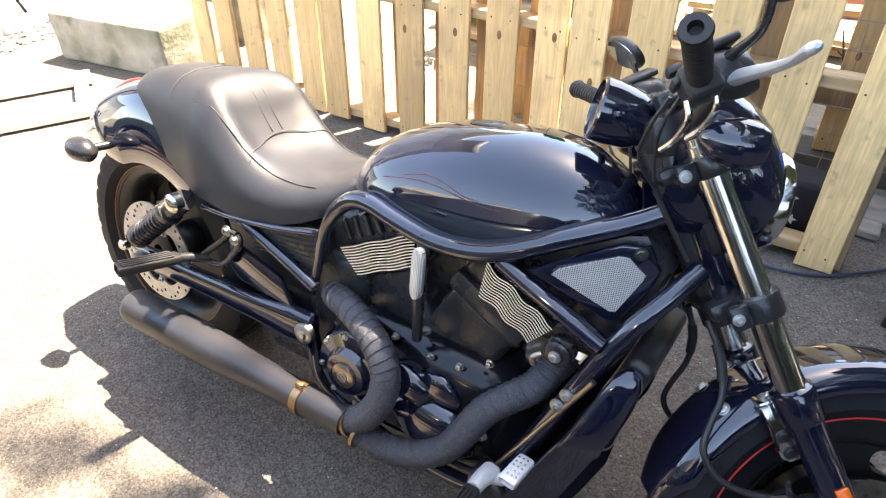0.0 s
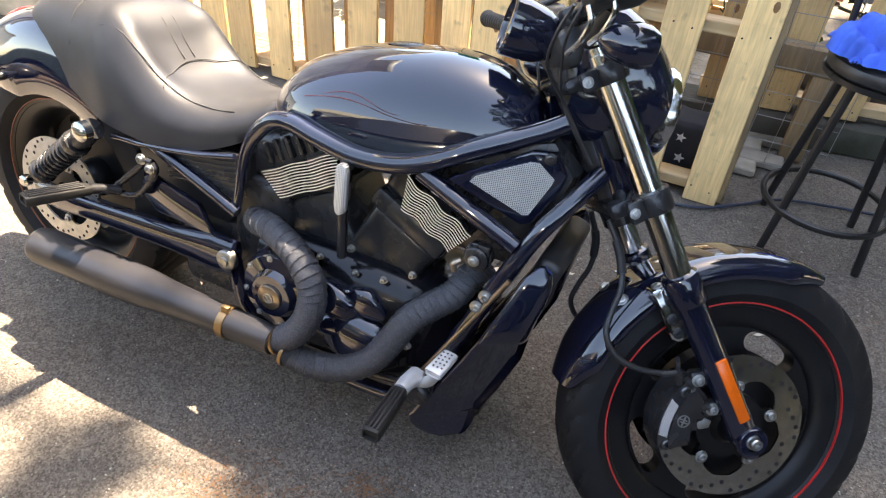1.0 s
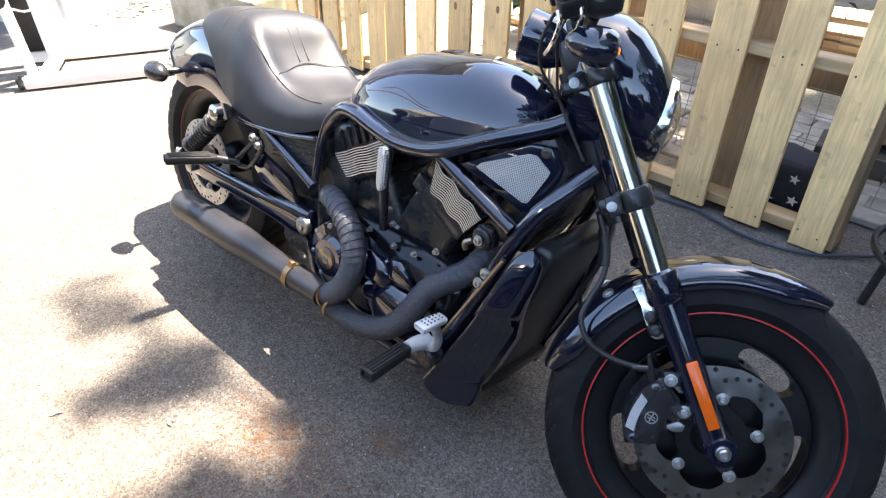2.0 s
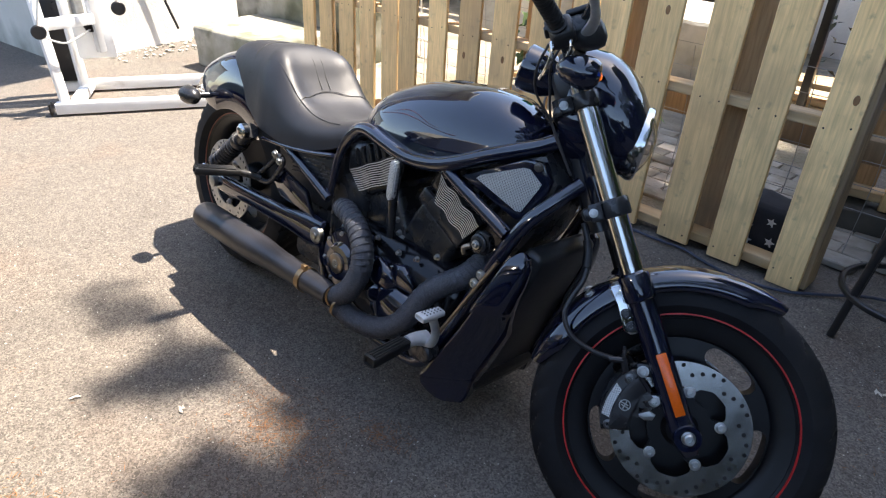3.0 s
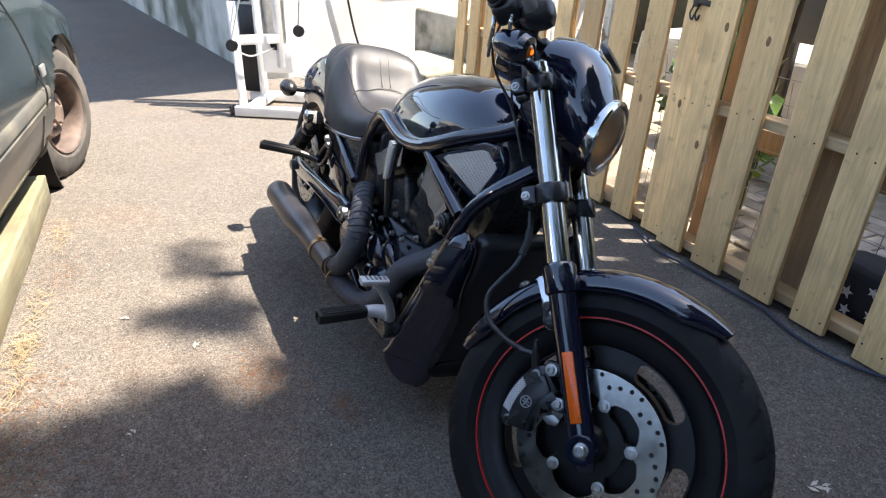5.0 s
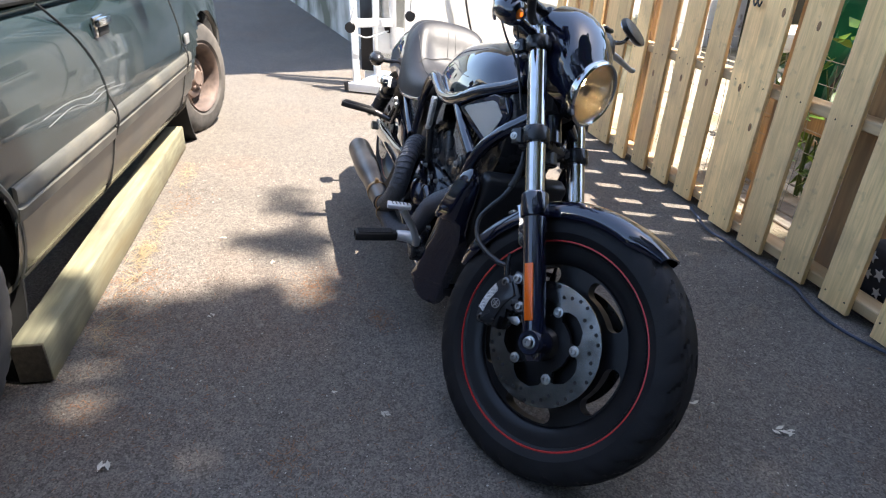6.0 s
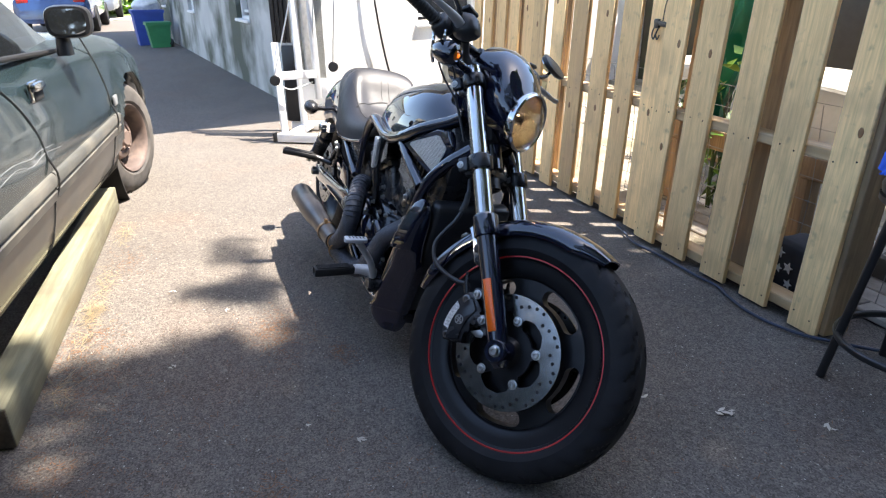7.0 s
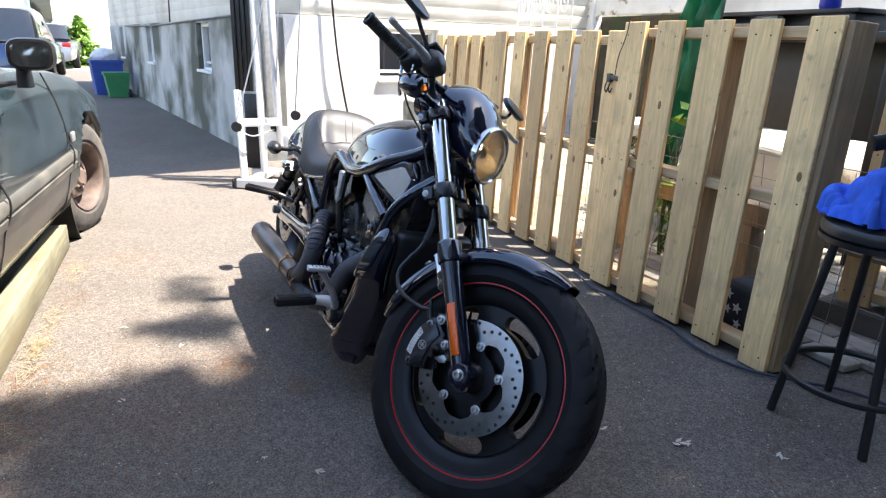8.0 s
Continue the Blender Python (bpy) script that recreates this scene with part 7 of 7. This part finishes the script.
    part("star", bm, star_white, bag)

# worn pavers behind the pallets
paving = thing("paving", "worn grey pavers laid behind the pallet fence", "paving", kind="structure")
paver_bm = bm_new()
box(paver_bm, (0.196, 0.096, 0.03), (0, 0, 0), bevel=0.005, seg=1)
paver_mesh = part("paver", paver_bm, paver_grey, paving).data
first = paving.children[0]
first.matrix_local = pose(0.18, 1.68, 0.016)
for j in range(9):
    for i in range(8):
        if i + j == 0:
            continue
        p = new("paver", paver_mesh)
        p.parent = paving
        p.matrix_local = pose(0.18 + 0.2 * i + 0.1 * (j % 2) + random.uniform(-0.003, 0.003), 1.68 + 0.1 * j + random.uniform(-0.002, 0.002), 0.016 + random.uniform(-0.003, 0.003), random.uniform(-1.2, 1.2), random.uniform(-1, 1), random.uniform(-1, 1))

# green tarpaulin hanging
bm = bm_new()
rings = []
for i in range(26):
    t = i / 25
    z = 1.7 - 1.3 * t
    xc = 0.4 - 0.3 * t
    row = []
    for j in range(14):
        u = j / 13
        row.append((xc + (u - 0.5) * (0.32 - 0.06 * t) + 0.015 * math.sin(9 * t + 3 * u), 2.02 + 0.04 * math.sin(u * 16 + t * 2) + 0.02 * math.sin(u * 31 - t * 23) + 0.06 * t, z + 0.02 * math.sin(u * 5)))
    rings.append(row)
skin(bm, rings, closed=False)
bmesh.ops.solidify(bm, geom=bm.faces[:], thickness=0.003)
tarp = part("tarpaulin", bm, tarp_green, sharp=80)
tagged(tarp, "glossy green tarpaulin hanging in folds behind the fence", "tarpaulin")
bm = bm_new()
rod(bm, (0.24, 2.14, 0.01), (0.42, 2.1, 1.75), 0.02)
tagged(part("tarp_post", bm, bark), "rough wooden post holding the tarpaulin", "post")

# work bench with blue pot, dark board
bench = thing("work_bench", "dark metal work bench behind the pallets", "bench", m=Matrix.Translation((0.15, 3.1, 0)))
bm = bm_new()
box(bm, (1.5, 0.6, 0.05), (0, 0, 1.23), bevel=0.006)
part("bench_top", bm, black_steel, bench)
for x in (-0.7, 0.7):
    for y in (-0.25, 0.25):
        bm = bm_new()
        box(bm, (0.05, 0.05, 1.2), (x, y, 0.6 + 0.01), bevel=0.004)
        part("leg", bm, black_steel, bench)
bm = bm_new()
box(bm, (1.2, 0.03, 0.55), (0, 0.1, 0.93), bevel=0.004)
part("back_panel", bm, plastic_black, bench)
bm = bm_new()
box(bm, (1.0, 0.36, 0.025), (-0.05, -0.05, 1.368), bevel=0.004)
part("raised_shelf", bm, black_steel, bench)
for x in (-0.5, -0.05, 0.4):
    bm = bm_new()
    box(bm, (0.04, 0.3, 0.1), (x, -0.05, 1.305), bevel=0.004)
    part("shelf_bracket", bm, black_steel, bench)
bm = bm_new()
lathe(bm, [(0.0, 0.0), (0.0, 0.05), (0.02, 0.058), (0.12, 0.05), (0.13, 0.044), (0.125, 0.04), (0.01, 0.046), (0.01, 0)], (0.35, 2.98, 1.381), (0, 0, 1), 28)
tagged(part("plastic_pot", bm, blue_plastic), "deep blue plastic pot on the work bench", "pot")

# old tyre lying in the yard
bm = bm_new()
tyre(bm, 0.3, 0.09, 0.19, (0, 0, 0), True, 90)
tagged(part("old_tyre", bm, old_tyre, m=Matrix.Translation((2.05, 2.75, 0.1)) @ Matrix.Rotation(radians(88), 4, "X")), "old car tyre lying on the yard soil", "tyre")


def leaf_quads(bm, centre, spread, count, size, droop=0.3):
    for _ in range(count):
        d = Vector((random.gauss(0, 1), random.gauss(0, 1), random.gauss(0, 1))).normalized() * (random.random() ** 0.4)
        p = Vector(centre) + Vector((d.x * spread[0], d.y * spread[1], d.z * spread[2]))
        rot = Euler((random.uniform(-0.9, 0.9), random.uniform(-0.9, 0.9), random.uniform(0, 6.3))).to_matrix()
        s = size * random.uniform(0.6, 1.3)
        pts = [(0, 0, 0), (0.3 * s, 0.28 * s, 0.05 * s), (s, 0, -droop * s * 0.4), (0.3 * s, -0.28 * s, 0.05 * s)]
        v = [bm.verts.new(p + rot @ Vector(q)) for q in pts]
        bm.faces.new((v[0], v[1], v[2]))
        bm.faces.new((v[0], v[2], v[3]))


for at, n, size, mt in (((0.36, 1.93, 0.6), 26, 0.1, bright_leaf), ((0.42, 1.95, 0.3), 30, 0.1, bright_leaf), ((0.1, 2.4, 0.3), 60, 0.1, foliage), ((-0.6, 2.5, 0.4), 70, 0.1, foliage), ((1.7, 2.6, 0.25), 60, 0.08, foliage)):
    pt = thing("garden_plant", "leafy green plant growing behind the pallets", "plant", "yard plants", m=Matrix.Translation((at[0], at[1], 0)))
    bm = bm_new()
    for k in range(4):
        tube(bm, [(0, 0, 0.0), (random.uniform(-0.05, 0.05), random.uniform(-0.05, 0.05), at[2] * 0.6), (random.uniform(-0.1, 0.1), random.uniform(-0.1, 0.1), at[2] + 0.05)], [0.008, 0.006, 0.003], 6)
    part("stem", bm, foliage, pt)
    bm = bm_new()
    leaf_quads(bm, (0, 0, at[2]), (0.17, 0.17, at[2] * 0.55), n, size)
    part("leaves", bm, mt, pt)

# dry weeds against the foundation
weeds = bm_new()
for _ in range(700):
    p = HOUSE @ Vector((random.uniform(0.02, 0.22), random.uniform(1.2, 3.0), 0))
    h = random.uniform(0.05, 0.2)
    a = random.uniform(0, 6.3)
    q = Vector((math.cos(a), math.sin(a), 0)) * h * random.uniform(0.2, 0.9)
    w = Vector((-math.sin(a), math.cos(a), 0)) * 0.0025
    v = [weeds.verts.new(p + x) for x in (-w, w, q + Vector((0, 0, h)))]
    weeds.faces.new(v)
tagged(part("dry_weeds", weeds, dry_grass), "dry straw-coloured weeds against the house wall", "weeds", kind="stuff")
rub = bm_new()
for _ in range(420):
    p = HOUSE @ Vector((random.uniform(0.0, 0.35), random.uniform(0.3, 3.2), 0))
    r = random.uniform(0.005, 0.016)
    vs2 = bmesh.ops.create_icosphere(rub, subdivisions=1, radius=r)["verts"]
    for v in vs2:
        v.co = Vector((v.co.x * random.uniform(0.7, 1.3), v.co.y, v.co.z * 0.6)) + p + Vector((0, 0, r * 0.4))
tagged(part("rubble", rub, stone), "crumbled plaster and stones along the wall", "rubble", kind="stuff")

# ---- ground litter ----
lit = bm_new()
for x, y, s in ((1.775, 0.72, 0.015), (1.795, 0.74, 0.012), (1.376, -0.434, 0.008), (1.494, -0.306, 0.012), (1.62, 0.55, 0.012), (1.95, 0.95, 0.014), (2.0, 0.3, 0.01), (1.2, 0.7, 0.009), (0.3, -0.8, 0.01), (1.9, -0.9, 0.012), (1.55, -1.0, 0.016), (0.55, -0.6, 0.01), (0.9, -0.8, 0.008)):
    for _ in range(3):
        c = Vector((x + random.uniform(-s, s), y + random.uniform(-s, s), 0.004))
        a = random.uniform(0, 6.3)
        d = Vector((math.cos(a), math.sin(a), 0.2)) * s
        w = Vector((-math.sin(a), math.cos(a), 0.1)) * s * 0.4
        v = [lit.verts.new(c + q) for q in (-d, w, d, -w)]
        lit.faces.new(v)
tagged(part("leaf_litter", lit, litter), "small pale leaf scraps on the asphalt", "litter", kind="stuff")
gr = bm_new()
for k in range(2600):
    # fine loose grit on the driveway
    x, y = random.uniform(-0.9, 2.6), random.uniform(-1.15, 1.3)
    s = 0.0014 + 0.0022 * random.random() ** 3
    c = Vector((x, y, 0.0005 + s * 0.4))
    v = [gr.verts.new(c + Vector(q) * s * random.uniform(0.7, 1.3)) for q in ((1, 0, 0), (0, 1, 0), (-1, 0, 0), (0, -1, 0), (0, 0, 0.8))]
    for i in range(4):
        gr.faces.new((v[i], v[(i + 1) % 4], v[4]))
tagged(part("grit", gr, stone), "fine pale grit scattered over the asphalt", "gravel", kind="stuff")
nd = bm_new()
for cx, cy, n, sx in ((0.8, -0.44, 500, 0.1), (1.03, -0.25, 120, 0.04), (0.7, -1.15, 260, 0.12), (1.6, -0.57, 90, 0.05), (1.35, -1.12, 300, 0.14), (0.95, -1.05, 320, 0.12), (0.62, -1.06, 200, 0.1), (1.2, -0.9, 220, 0.2), (1.75, -0.3, 160, 0.2), (-0.1, -1.0, 180, 0.1), (1.7, 0.3, 120, 0.3), (1.4, -0.8, 200, 0.4), (2.0, 0.8, 150, 0.4), (2.1, -0.7, 250, 0.5)):
    for _ in range(n):
        c = Vector((random.gauss(cx, sx), random.gauss(cy, sx * 0.6), 0.003))
        a, L = random.uniform(0, 6.3), random.uniform(0.006, 0.018)
        d = Vector((math.cos(a), math.sin(a), 0.05)) * L
        w = Vector((-math.sin(a), math.cos(a), 0.2)) * 0.0009
        v = [nd.verts.new(c + q) for q in (-d, w, d, -w)]
        nd.faces.new(v)
tagged(part("needle_litter", nd, leaf_rust), "rust-brown pine needles scattered on the asphalt", "litter", kind="stuff")

st = bm_new()
for cx, cy, n, sx in ((0.36, -1.09, 90, 0.07), (0.5, -1.1, 40, 0.1), (-0.5, -1.02, 50, 0.1), (0.1, -1.07, 40, 0.12), (0.95, -1.12, 30, 0.08)):
    for _ in range(n):
        # dry grass blades blown against the timber
        c = Vector((random.gauss(cx, sx), random.gauss(cy, 0.022), random.uniform(0.003, 0.014)))
        a, L = random.uniform(0, 6.3), random.uniform(0.02, 0.07)
        d = Vector((math.cos(a), math.sin(a), random.uniform(-0.1, 0.15))) * L
        w = Vector((-math.sin(a), math.cos(a), 0.1)) * 0.0011
        v = [st.verts.new(c + q) for q in (-d, w, d, -w)]
        st.faces.new(v)
tagged(part("straw", st, dry_grass), "dry yellow straw lying along the timber", "straw", kind="stuff")

# ---- bins, far cars, shrub and houses down the driveway ----
def bin_thing(at, mat, label, h, w):
    b = thing("waste_bin", label, "bin", "waste bins", m=Matrix.Translation(at) @ Matrix.Rotation(radians(8), 4, "Z"))
    bm = bm_new()
    rings = [[(sx * (w + t * 0.05) / 2, sy * (w + t * 0.05) / 2, z) for sx, sy in ((-1, -1), (1, -1), (1, 1), (-1, 1))] for z, t in ((0, 0), (0.05, 0), (h - 0.06, 1.6), (h - 0.06, 2.4), (h, 2.4))]
    skin(bm, rings)
    part("bin_body", bm, mat, b)
    bm = bm_new()
    for s in (-1, 1):
        rod(bm, (0.3 * s * w, w / 2, 0.07), (0.36 * s * w, w / 2 + 0.06, 0.07), 0.07)
    part("bin_wheels", bm, rubber, b)
    return b


bin_thing((-11.9, -1.16, 0), bin_blue, "blue plastic bin with a bag on top", 0.66, 0.47)
bin_thing((-11.2, -0.98, 0), bin_green, "small green plastic bin against the wall", 0.46, 0.33)
bm = bm_new()
bmesh.ops.create_icosphere(bm, subdivisions=3, radius=0.24)
for v in bm.verts:
    v.co.z *= 0.6
    v.co += v.co.normalized() * 0.08 * noise.noise(v.co * 7)
tagged(part("plastic_bag", bm, bag_clear, m=Matrix.Translation((-11.9, -1.16, 0.73))), "crumpled translucent bag on the blue bin", "bag")


def far_car(at, turn, mat, label, high=1.45):
    c = thing("parked_car", label, "car", "cars at the street", m=Matrix.Translation(at) @ Matrix.Rotation(turn, 4, "Z"))
    bm = bm_new()
    rings = []
    for x, zt, hw in ((-2.2, 0.6, 0.7), (-2.1, 0.85, 0.82), (-1.2, 0.95, 0.88), (0.8, 0.95, 0.88), (1.9, 0.85, 0.85), (2.2, 0.65, 0.75)):
        rings.append(oval(x, 0, (zt + 0.25) / 2, hw, (zt - 0.25) / 2, 5, 24))
    skin(bm, rings)
    part("body", bm, mat, c)
    bm = bm_new()
    rings = []
    for x, zt, hw in ((-1.9, 0.95, 0.72), (-1.5, high - 0.1, 0.62), (-0.6, high, 0.62), (0.4, high - 0.05, 0.62), (1.1, 0.95, 0.74)):
        rings.append(oval(x, 0, (zt + 0.9) / 2, hw, (zt - 0.9) / 2 + 0.03, 4, 20))
    skin(bm, rings)
    part("cabin", bm, window_dark, c)
    for x in (-1.35, 1.35):
        for s in (-1, 1):
            bm = bm_new()
            lathe(bm, [(-0.1, 0.0), (-0.1, 0.2), (-0.1, 0.3), (-0.06, 0.32), (0.06, 0.32), (0.1, 0.3), (0.1, 0.2), (0.1, 0)], (x, 0.78 * s, 0.32), (0, 1, 0), 24)
            part("wheel", bm, tyre_rubber, c)
    for s in (-1, 1):
        bm = bm_new()
        box(bm, (0.06, 0.25, 0.14), (-2.12, 0.6 * s, 0.78), bevel=0.02)
        part("tail_light", bm, red_lens, c)
    return c


silver_paint = material("silver_car_paint", (0.3, 0.31, 0.33), 0.25, 0.6, vary=0.08, coat=0.6)
blue_paint = material("dark_blue_car_paint", (0.02, 0.05, 0.14), 0.2, 0.3, vary=0.1, coat=0.8)
far_car((-24.6, -3.2, 0), radians(180), silver_paint, "silver hatchback parked at the street", 1.5)
far_car((-17.9, -3.35, 0), radians(180), blue_paint, "dark blue sport utility car parked ahead", 1.75)
shrub = thing("shrub", "conical clipped green evergreen shrub on the lawn", "shrub", m=Matrix.Translation((-25.6, -2.35, 0.03)))
bm = bm_new()
rod(bm, (0, 0, 0), (0, 0, 1.4), 0.06, 0.02)
part("trunk", bm, bark, shrub)
bm = bm_new()
for k in range(14):
    z = 0.12 + 0.115 * k
    leaf_quads(bm, (0, 0, z), (0.75 * (1 - k / 15), 0.75 * (1 - k / 15), 0.15), int(200 * (1 - k / 16)), 0.22)
part("crown", bm, bright_leaf, shrub)
fh = thing("far_house", "cream clapboard house across the street", "house", m=Matrix.Translation((-33, -3, 0)))
bm = bm_new()
box(bm, (5, 22, 7), (-2.5, 0, 3.5))
part("wall", bm, siding_paint, fh)
bm = bm_new()
box(bm, (6, 23, 0.4), (-2.5, 0, 7.2), bevel=0.05)
part("roof", bm, concrete, fh)
for y in (-7, -4.2, -1.2, 3, 6):
    wd = part("window", (lambda b: (box(b, (0.12, 1.0, 1.6), (0.03, y, 2.3), bevel=0.02), b)[1])(bm_new()), white_frame, fh)
    part("pane", (lambda b: (box(b, (0.05, 0.8, 1.4), (0.09, y, 2.3)), b)[1])(bm_new()), window_dark, wd)

# ---- trees over the driveway, out of view, casting the shade ----
def tree(base, crown, spread, clumps, leaves, label, extra=(), size=0.15, gaps=()):
    t = thing("tree", label, "tree", "yard trees", m=Matrix.Translation(base))
    c = Vector(crown) - Vector(base)
    bm = bm_new()
    tube(bm, [(0, 0, -0.05), (0.05, 0.03, c.z * 0.35), (c.x * 0.5, c.y * 0.5, c.z * 0.75), (c.x, c.y, c.z)], [0.2, 0.16, 0.11, 0.04], 12)
    ends = []
    for k in range(clumps):
        a, q = k * 2.39996, math.sqrt((k + 0.5) / clumps)
        e = c + Vector((math.cos(a) * q * spread[0], math.sin(a) * q * spread[1], random.uniform(-1, 1) * spread[2] * math.sqrt(1.1 - q * q)))
        ends.append((e, 0.42, leaves))
        if k % 3 == 0:
            tube(bm, [(c.x * 0.5, c.y * 0.5, c.z * 0.72), tuple((c * 0.8 + e) / 2), tuple(e)], [0.05, 0.03, 0.012], 7, 3)
    for p, r, n in extra:
        e = Vector(p) - Vector(base)
        ends.append((e, r, n))
        tube(bm, [tuple(c), tuple((c + e) / 2 + Vector((0, 0, 0.15))), tuple(e)], [0.012, 0.008, 0.004], 6, 3)
    part("trunk", bm, bark, t)
    bm = bm_new()
    for e, r, n in ends:
        leaf_quads(bm, e, (r, r, r * 0.7), n, size if r > 0.2 else 0.09)
    # openings in the crown that let small spots of sun through
    bare = []
    for f in bm.faces:
        q = Vector(base) + f.calc_center_median()
        gx, gy = q.x - q.z * SUN.x / SUN.z, q.y - q.z * SUN.y / SUN.z
        if any(abs(gx - x) < 0.5 and math.hypot(gx - x, gy - y) < r for x, y, r in gaps):
            bare.append(f)
    bmesh.ops.delete(bm, geom=bare, context="FACES")
    part("crown", bm, foliage, t)


random.seed(11)


def shading(x, y, h):
    """The place at height h whose shadow falls on (x, y)."""
    return (x + h * SUN.x / SUN.z, y + h * SUN.y / SUN.z, h)


EDGE = ((0.86, -1.25), (0.82, -1.12), (0.84, -0.98), (0.88, -0.88), (0.8, -0.77), (0.82, -0.65), (0.93, -0.53), (1.0, -0.42), (1.0, -0.9), (1.0, -0.7))
tree((8.6, 5.6, 0), shading(5.25, 0.6, 10.5), (4.4, 4.5, 0.8), 520, 230, "leafy shade tree beside the driveway",
     [(shading(x, y, 10.6), 0.11, 46) for x, y in EDGE]
     + [(shading(x, y, 10.2), r, n) for x, y, r, n in ((0.37, -0.47, 0.08, 34), (0.33, -0.57, 0.09, 36), (0.43, -0.55, 0.07, 26), (0.37, -0.67, 0.07, 22), (0.29, -0.7, 0.06, 12), (0.47, -0.46, 0.05, 14),
                                                       (0.08, -0.45, 0.06, 16), (-0.02, -0.5, 0.07, 16), (-0.12, -0.55, 0.07, 14), (-0.22, -0.52, 0.06, 9), (0.02, -0.58, 0.05, 8))]
     + [(shading(0.1 + 0.42 * i, 1.85 + 0.38 * j, 10.4), 0.34, 110) for i in range(5) for j in range(3)]
     # clumps added to shade ground beyond view, so reflections of it stay dark
     + [(shading(4.4 + 0.8 * i, -3.2 - 0.8 * j, 10.5), 0.55, 240) for i in range(6) for j in range(5)],
     gaps=((1.295, -1.092, 0.055), (1.556, -0.782, 0.055), (1.511, 0.699, 0.05)))
tree((7.0, -4.0, 0), (5.8, -3.0, 5.5), (2.2, 2.2, 1.6), 80, 70, "tall leafy tree near the street corner")


# ---- surroundings behind the camera and beyond the car ----
nb = thing("neighbour_house", "white clapboard house beyond the parked car", "house", m=Matrix.Translation((-8.5, -15.0, 0)) @ Matrix.Rotation(radians(-6), 4, "Z"))
bm = bm_new()
box(bm, (14, 6, 5.6), (0, -3, 2.8))
part("wall", bm, siding_paint, nb)
bm = bm_new()
prism(bm, [(-3.4, 5.5), (0.0, 7.6), (3.4, 5.5), (3.4, 5.7), (0, 7.85), (-3.4, 5.7)], 14.6, lambda u, v, w: (w, -3 + u, v))
part("roof", bm, concrete, nb, "grey shingle roof")
for x in (-5, -2, 1.5, 4.5):
    for z in (1.6, 4.2):
        bm = bm_new()
        box(bm, (1.1, 0.12, 1.5), (x, 0.03, z), bevel=0.02)
        wd = part("window", bm, white_frame, nb)
        bm = bm_new()
        box(bm, (0.9, 0.05, 1.3), (x, 0.085, z))
        part("pane", bm, window_dark, wd)
# added hedge, never in view; heights set by how much sky it blocks
bm = bm_new()
for k in range(96):
    y = -8.6 + 0.215 * k
    high, deep = (4.6, 0.95) if y > -2.6 else (1.5, 0.6)
    leaf_quads(bm, (6.6 + random.uniform(-0.5, 0.5), y + random.uniform(-0.3, 0.3), 0.4 + high * ((k * 0.618) % 1.0)), (0.65, 0.65, deep), 420, 0.3)
for k in range(44):
    leaf_quads(bm, (1.0 + 0.24 * k + random.uniform(-0.3, 0.3), -9.5 + random.uniform(-0.8, 0.8), random.uniform(0.3, 3.9 if k > 10 else 1.7)), (0.75, 0.75, 0.6), 320 if k > 10 else 200, 0.28)
tagged(part("hedge", bm, brush_dark), "unseen dark hedge added to block sky and darken reflections", "hedge", kind="stuff")
# shrub mass out of view, added to deepen the shade near the stool
bm = bm_new()
for k in range(60):
    leaf_quads(bm, (3.0 + 0.057 * k + random.uniform(-0.2, 0.2), 2.9 + random.uniform(-0.3, 0.3), 0.3 + 4.6 * ((k * 0.618) % 1.0)), (0.45, 0.4, 0.6), 150, 0.17)
tagged(part("side_hedge", bm, foliage), "unseen dense shrubs added past the bar stool to block sky", "hedge", kind="stuff")
bm = bm_new()
for k in range(20):
    leaf_quads(bm, (-2 + 0.7 * k + random.uniform(-0.3, 0.3), 8.5 + random.uniform(-0.5, 0.5), random.uniform(0.5, 3.5)), (0.7, 0.6, 0.9), 110, 0.26)
tagged(part("back_hedge", bm, foliage), "overgrown green shrubs behind the yard wall", "hedge", kind="stuff")
shed = thing("yard_shed", "weathered grey board shed at the back of the yard", "shed", m=Matrix.Translation((-3.6, 5.9, 0)))
bm = bm_new()
box(bm, (5.0, 0.12, 2.6), (0, 0, 1.3))
part("wall", bm, concrete, shed)
for k in range(26):
    bm = bm_new()
    box(bm, (0.17, 0.03, 2.55), (-2.4 + 0.19 * k, -0.075, 1.28), bevel=0.004)
    part("plank", bm, concrete, shed)
rail = thing("iron_railing", "white wrought iron railing with scrolls behind the fence", "railing", m=Matrix.Translation((-2.45, 2.6, 0)))
for k in range(5):
    bm = bm_new()
    rod(bm, (0.21 * k, 0, 0.015), (0.21 * k, 0, 1.66), 0.007)
    part("bar", bm, white_steel, rail)
for z in (0.15, 1.36, 1.66):
    bm = bm_new()
    rod(bm, (-0.02, 0, z), (0.86, 0, z), 0.008)
    part("rail", bm, white_steel, rail)
for k in range(4):
    bm = bm_new()
    c = (0.105 + 0.21 * k, 1.5)
    tube(bm, [(c[0] + 0.085 * (1 - i / 22) * math.cos(i * 0.55), 0, c[1] + 0.14 * (1 - i / 22) * math.sin(i * 0.55)) for i in range(20)], 0.006, 6, 2)
    part("scroll", bm, white_steel, rail)
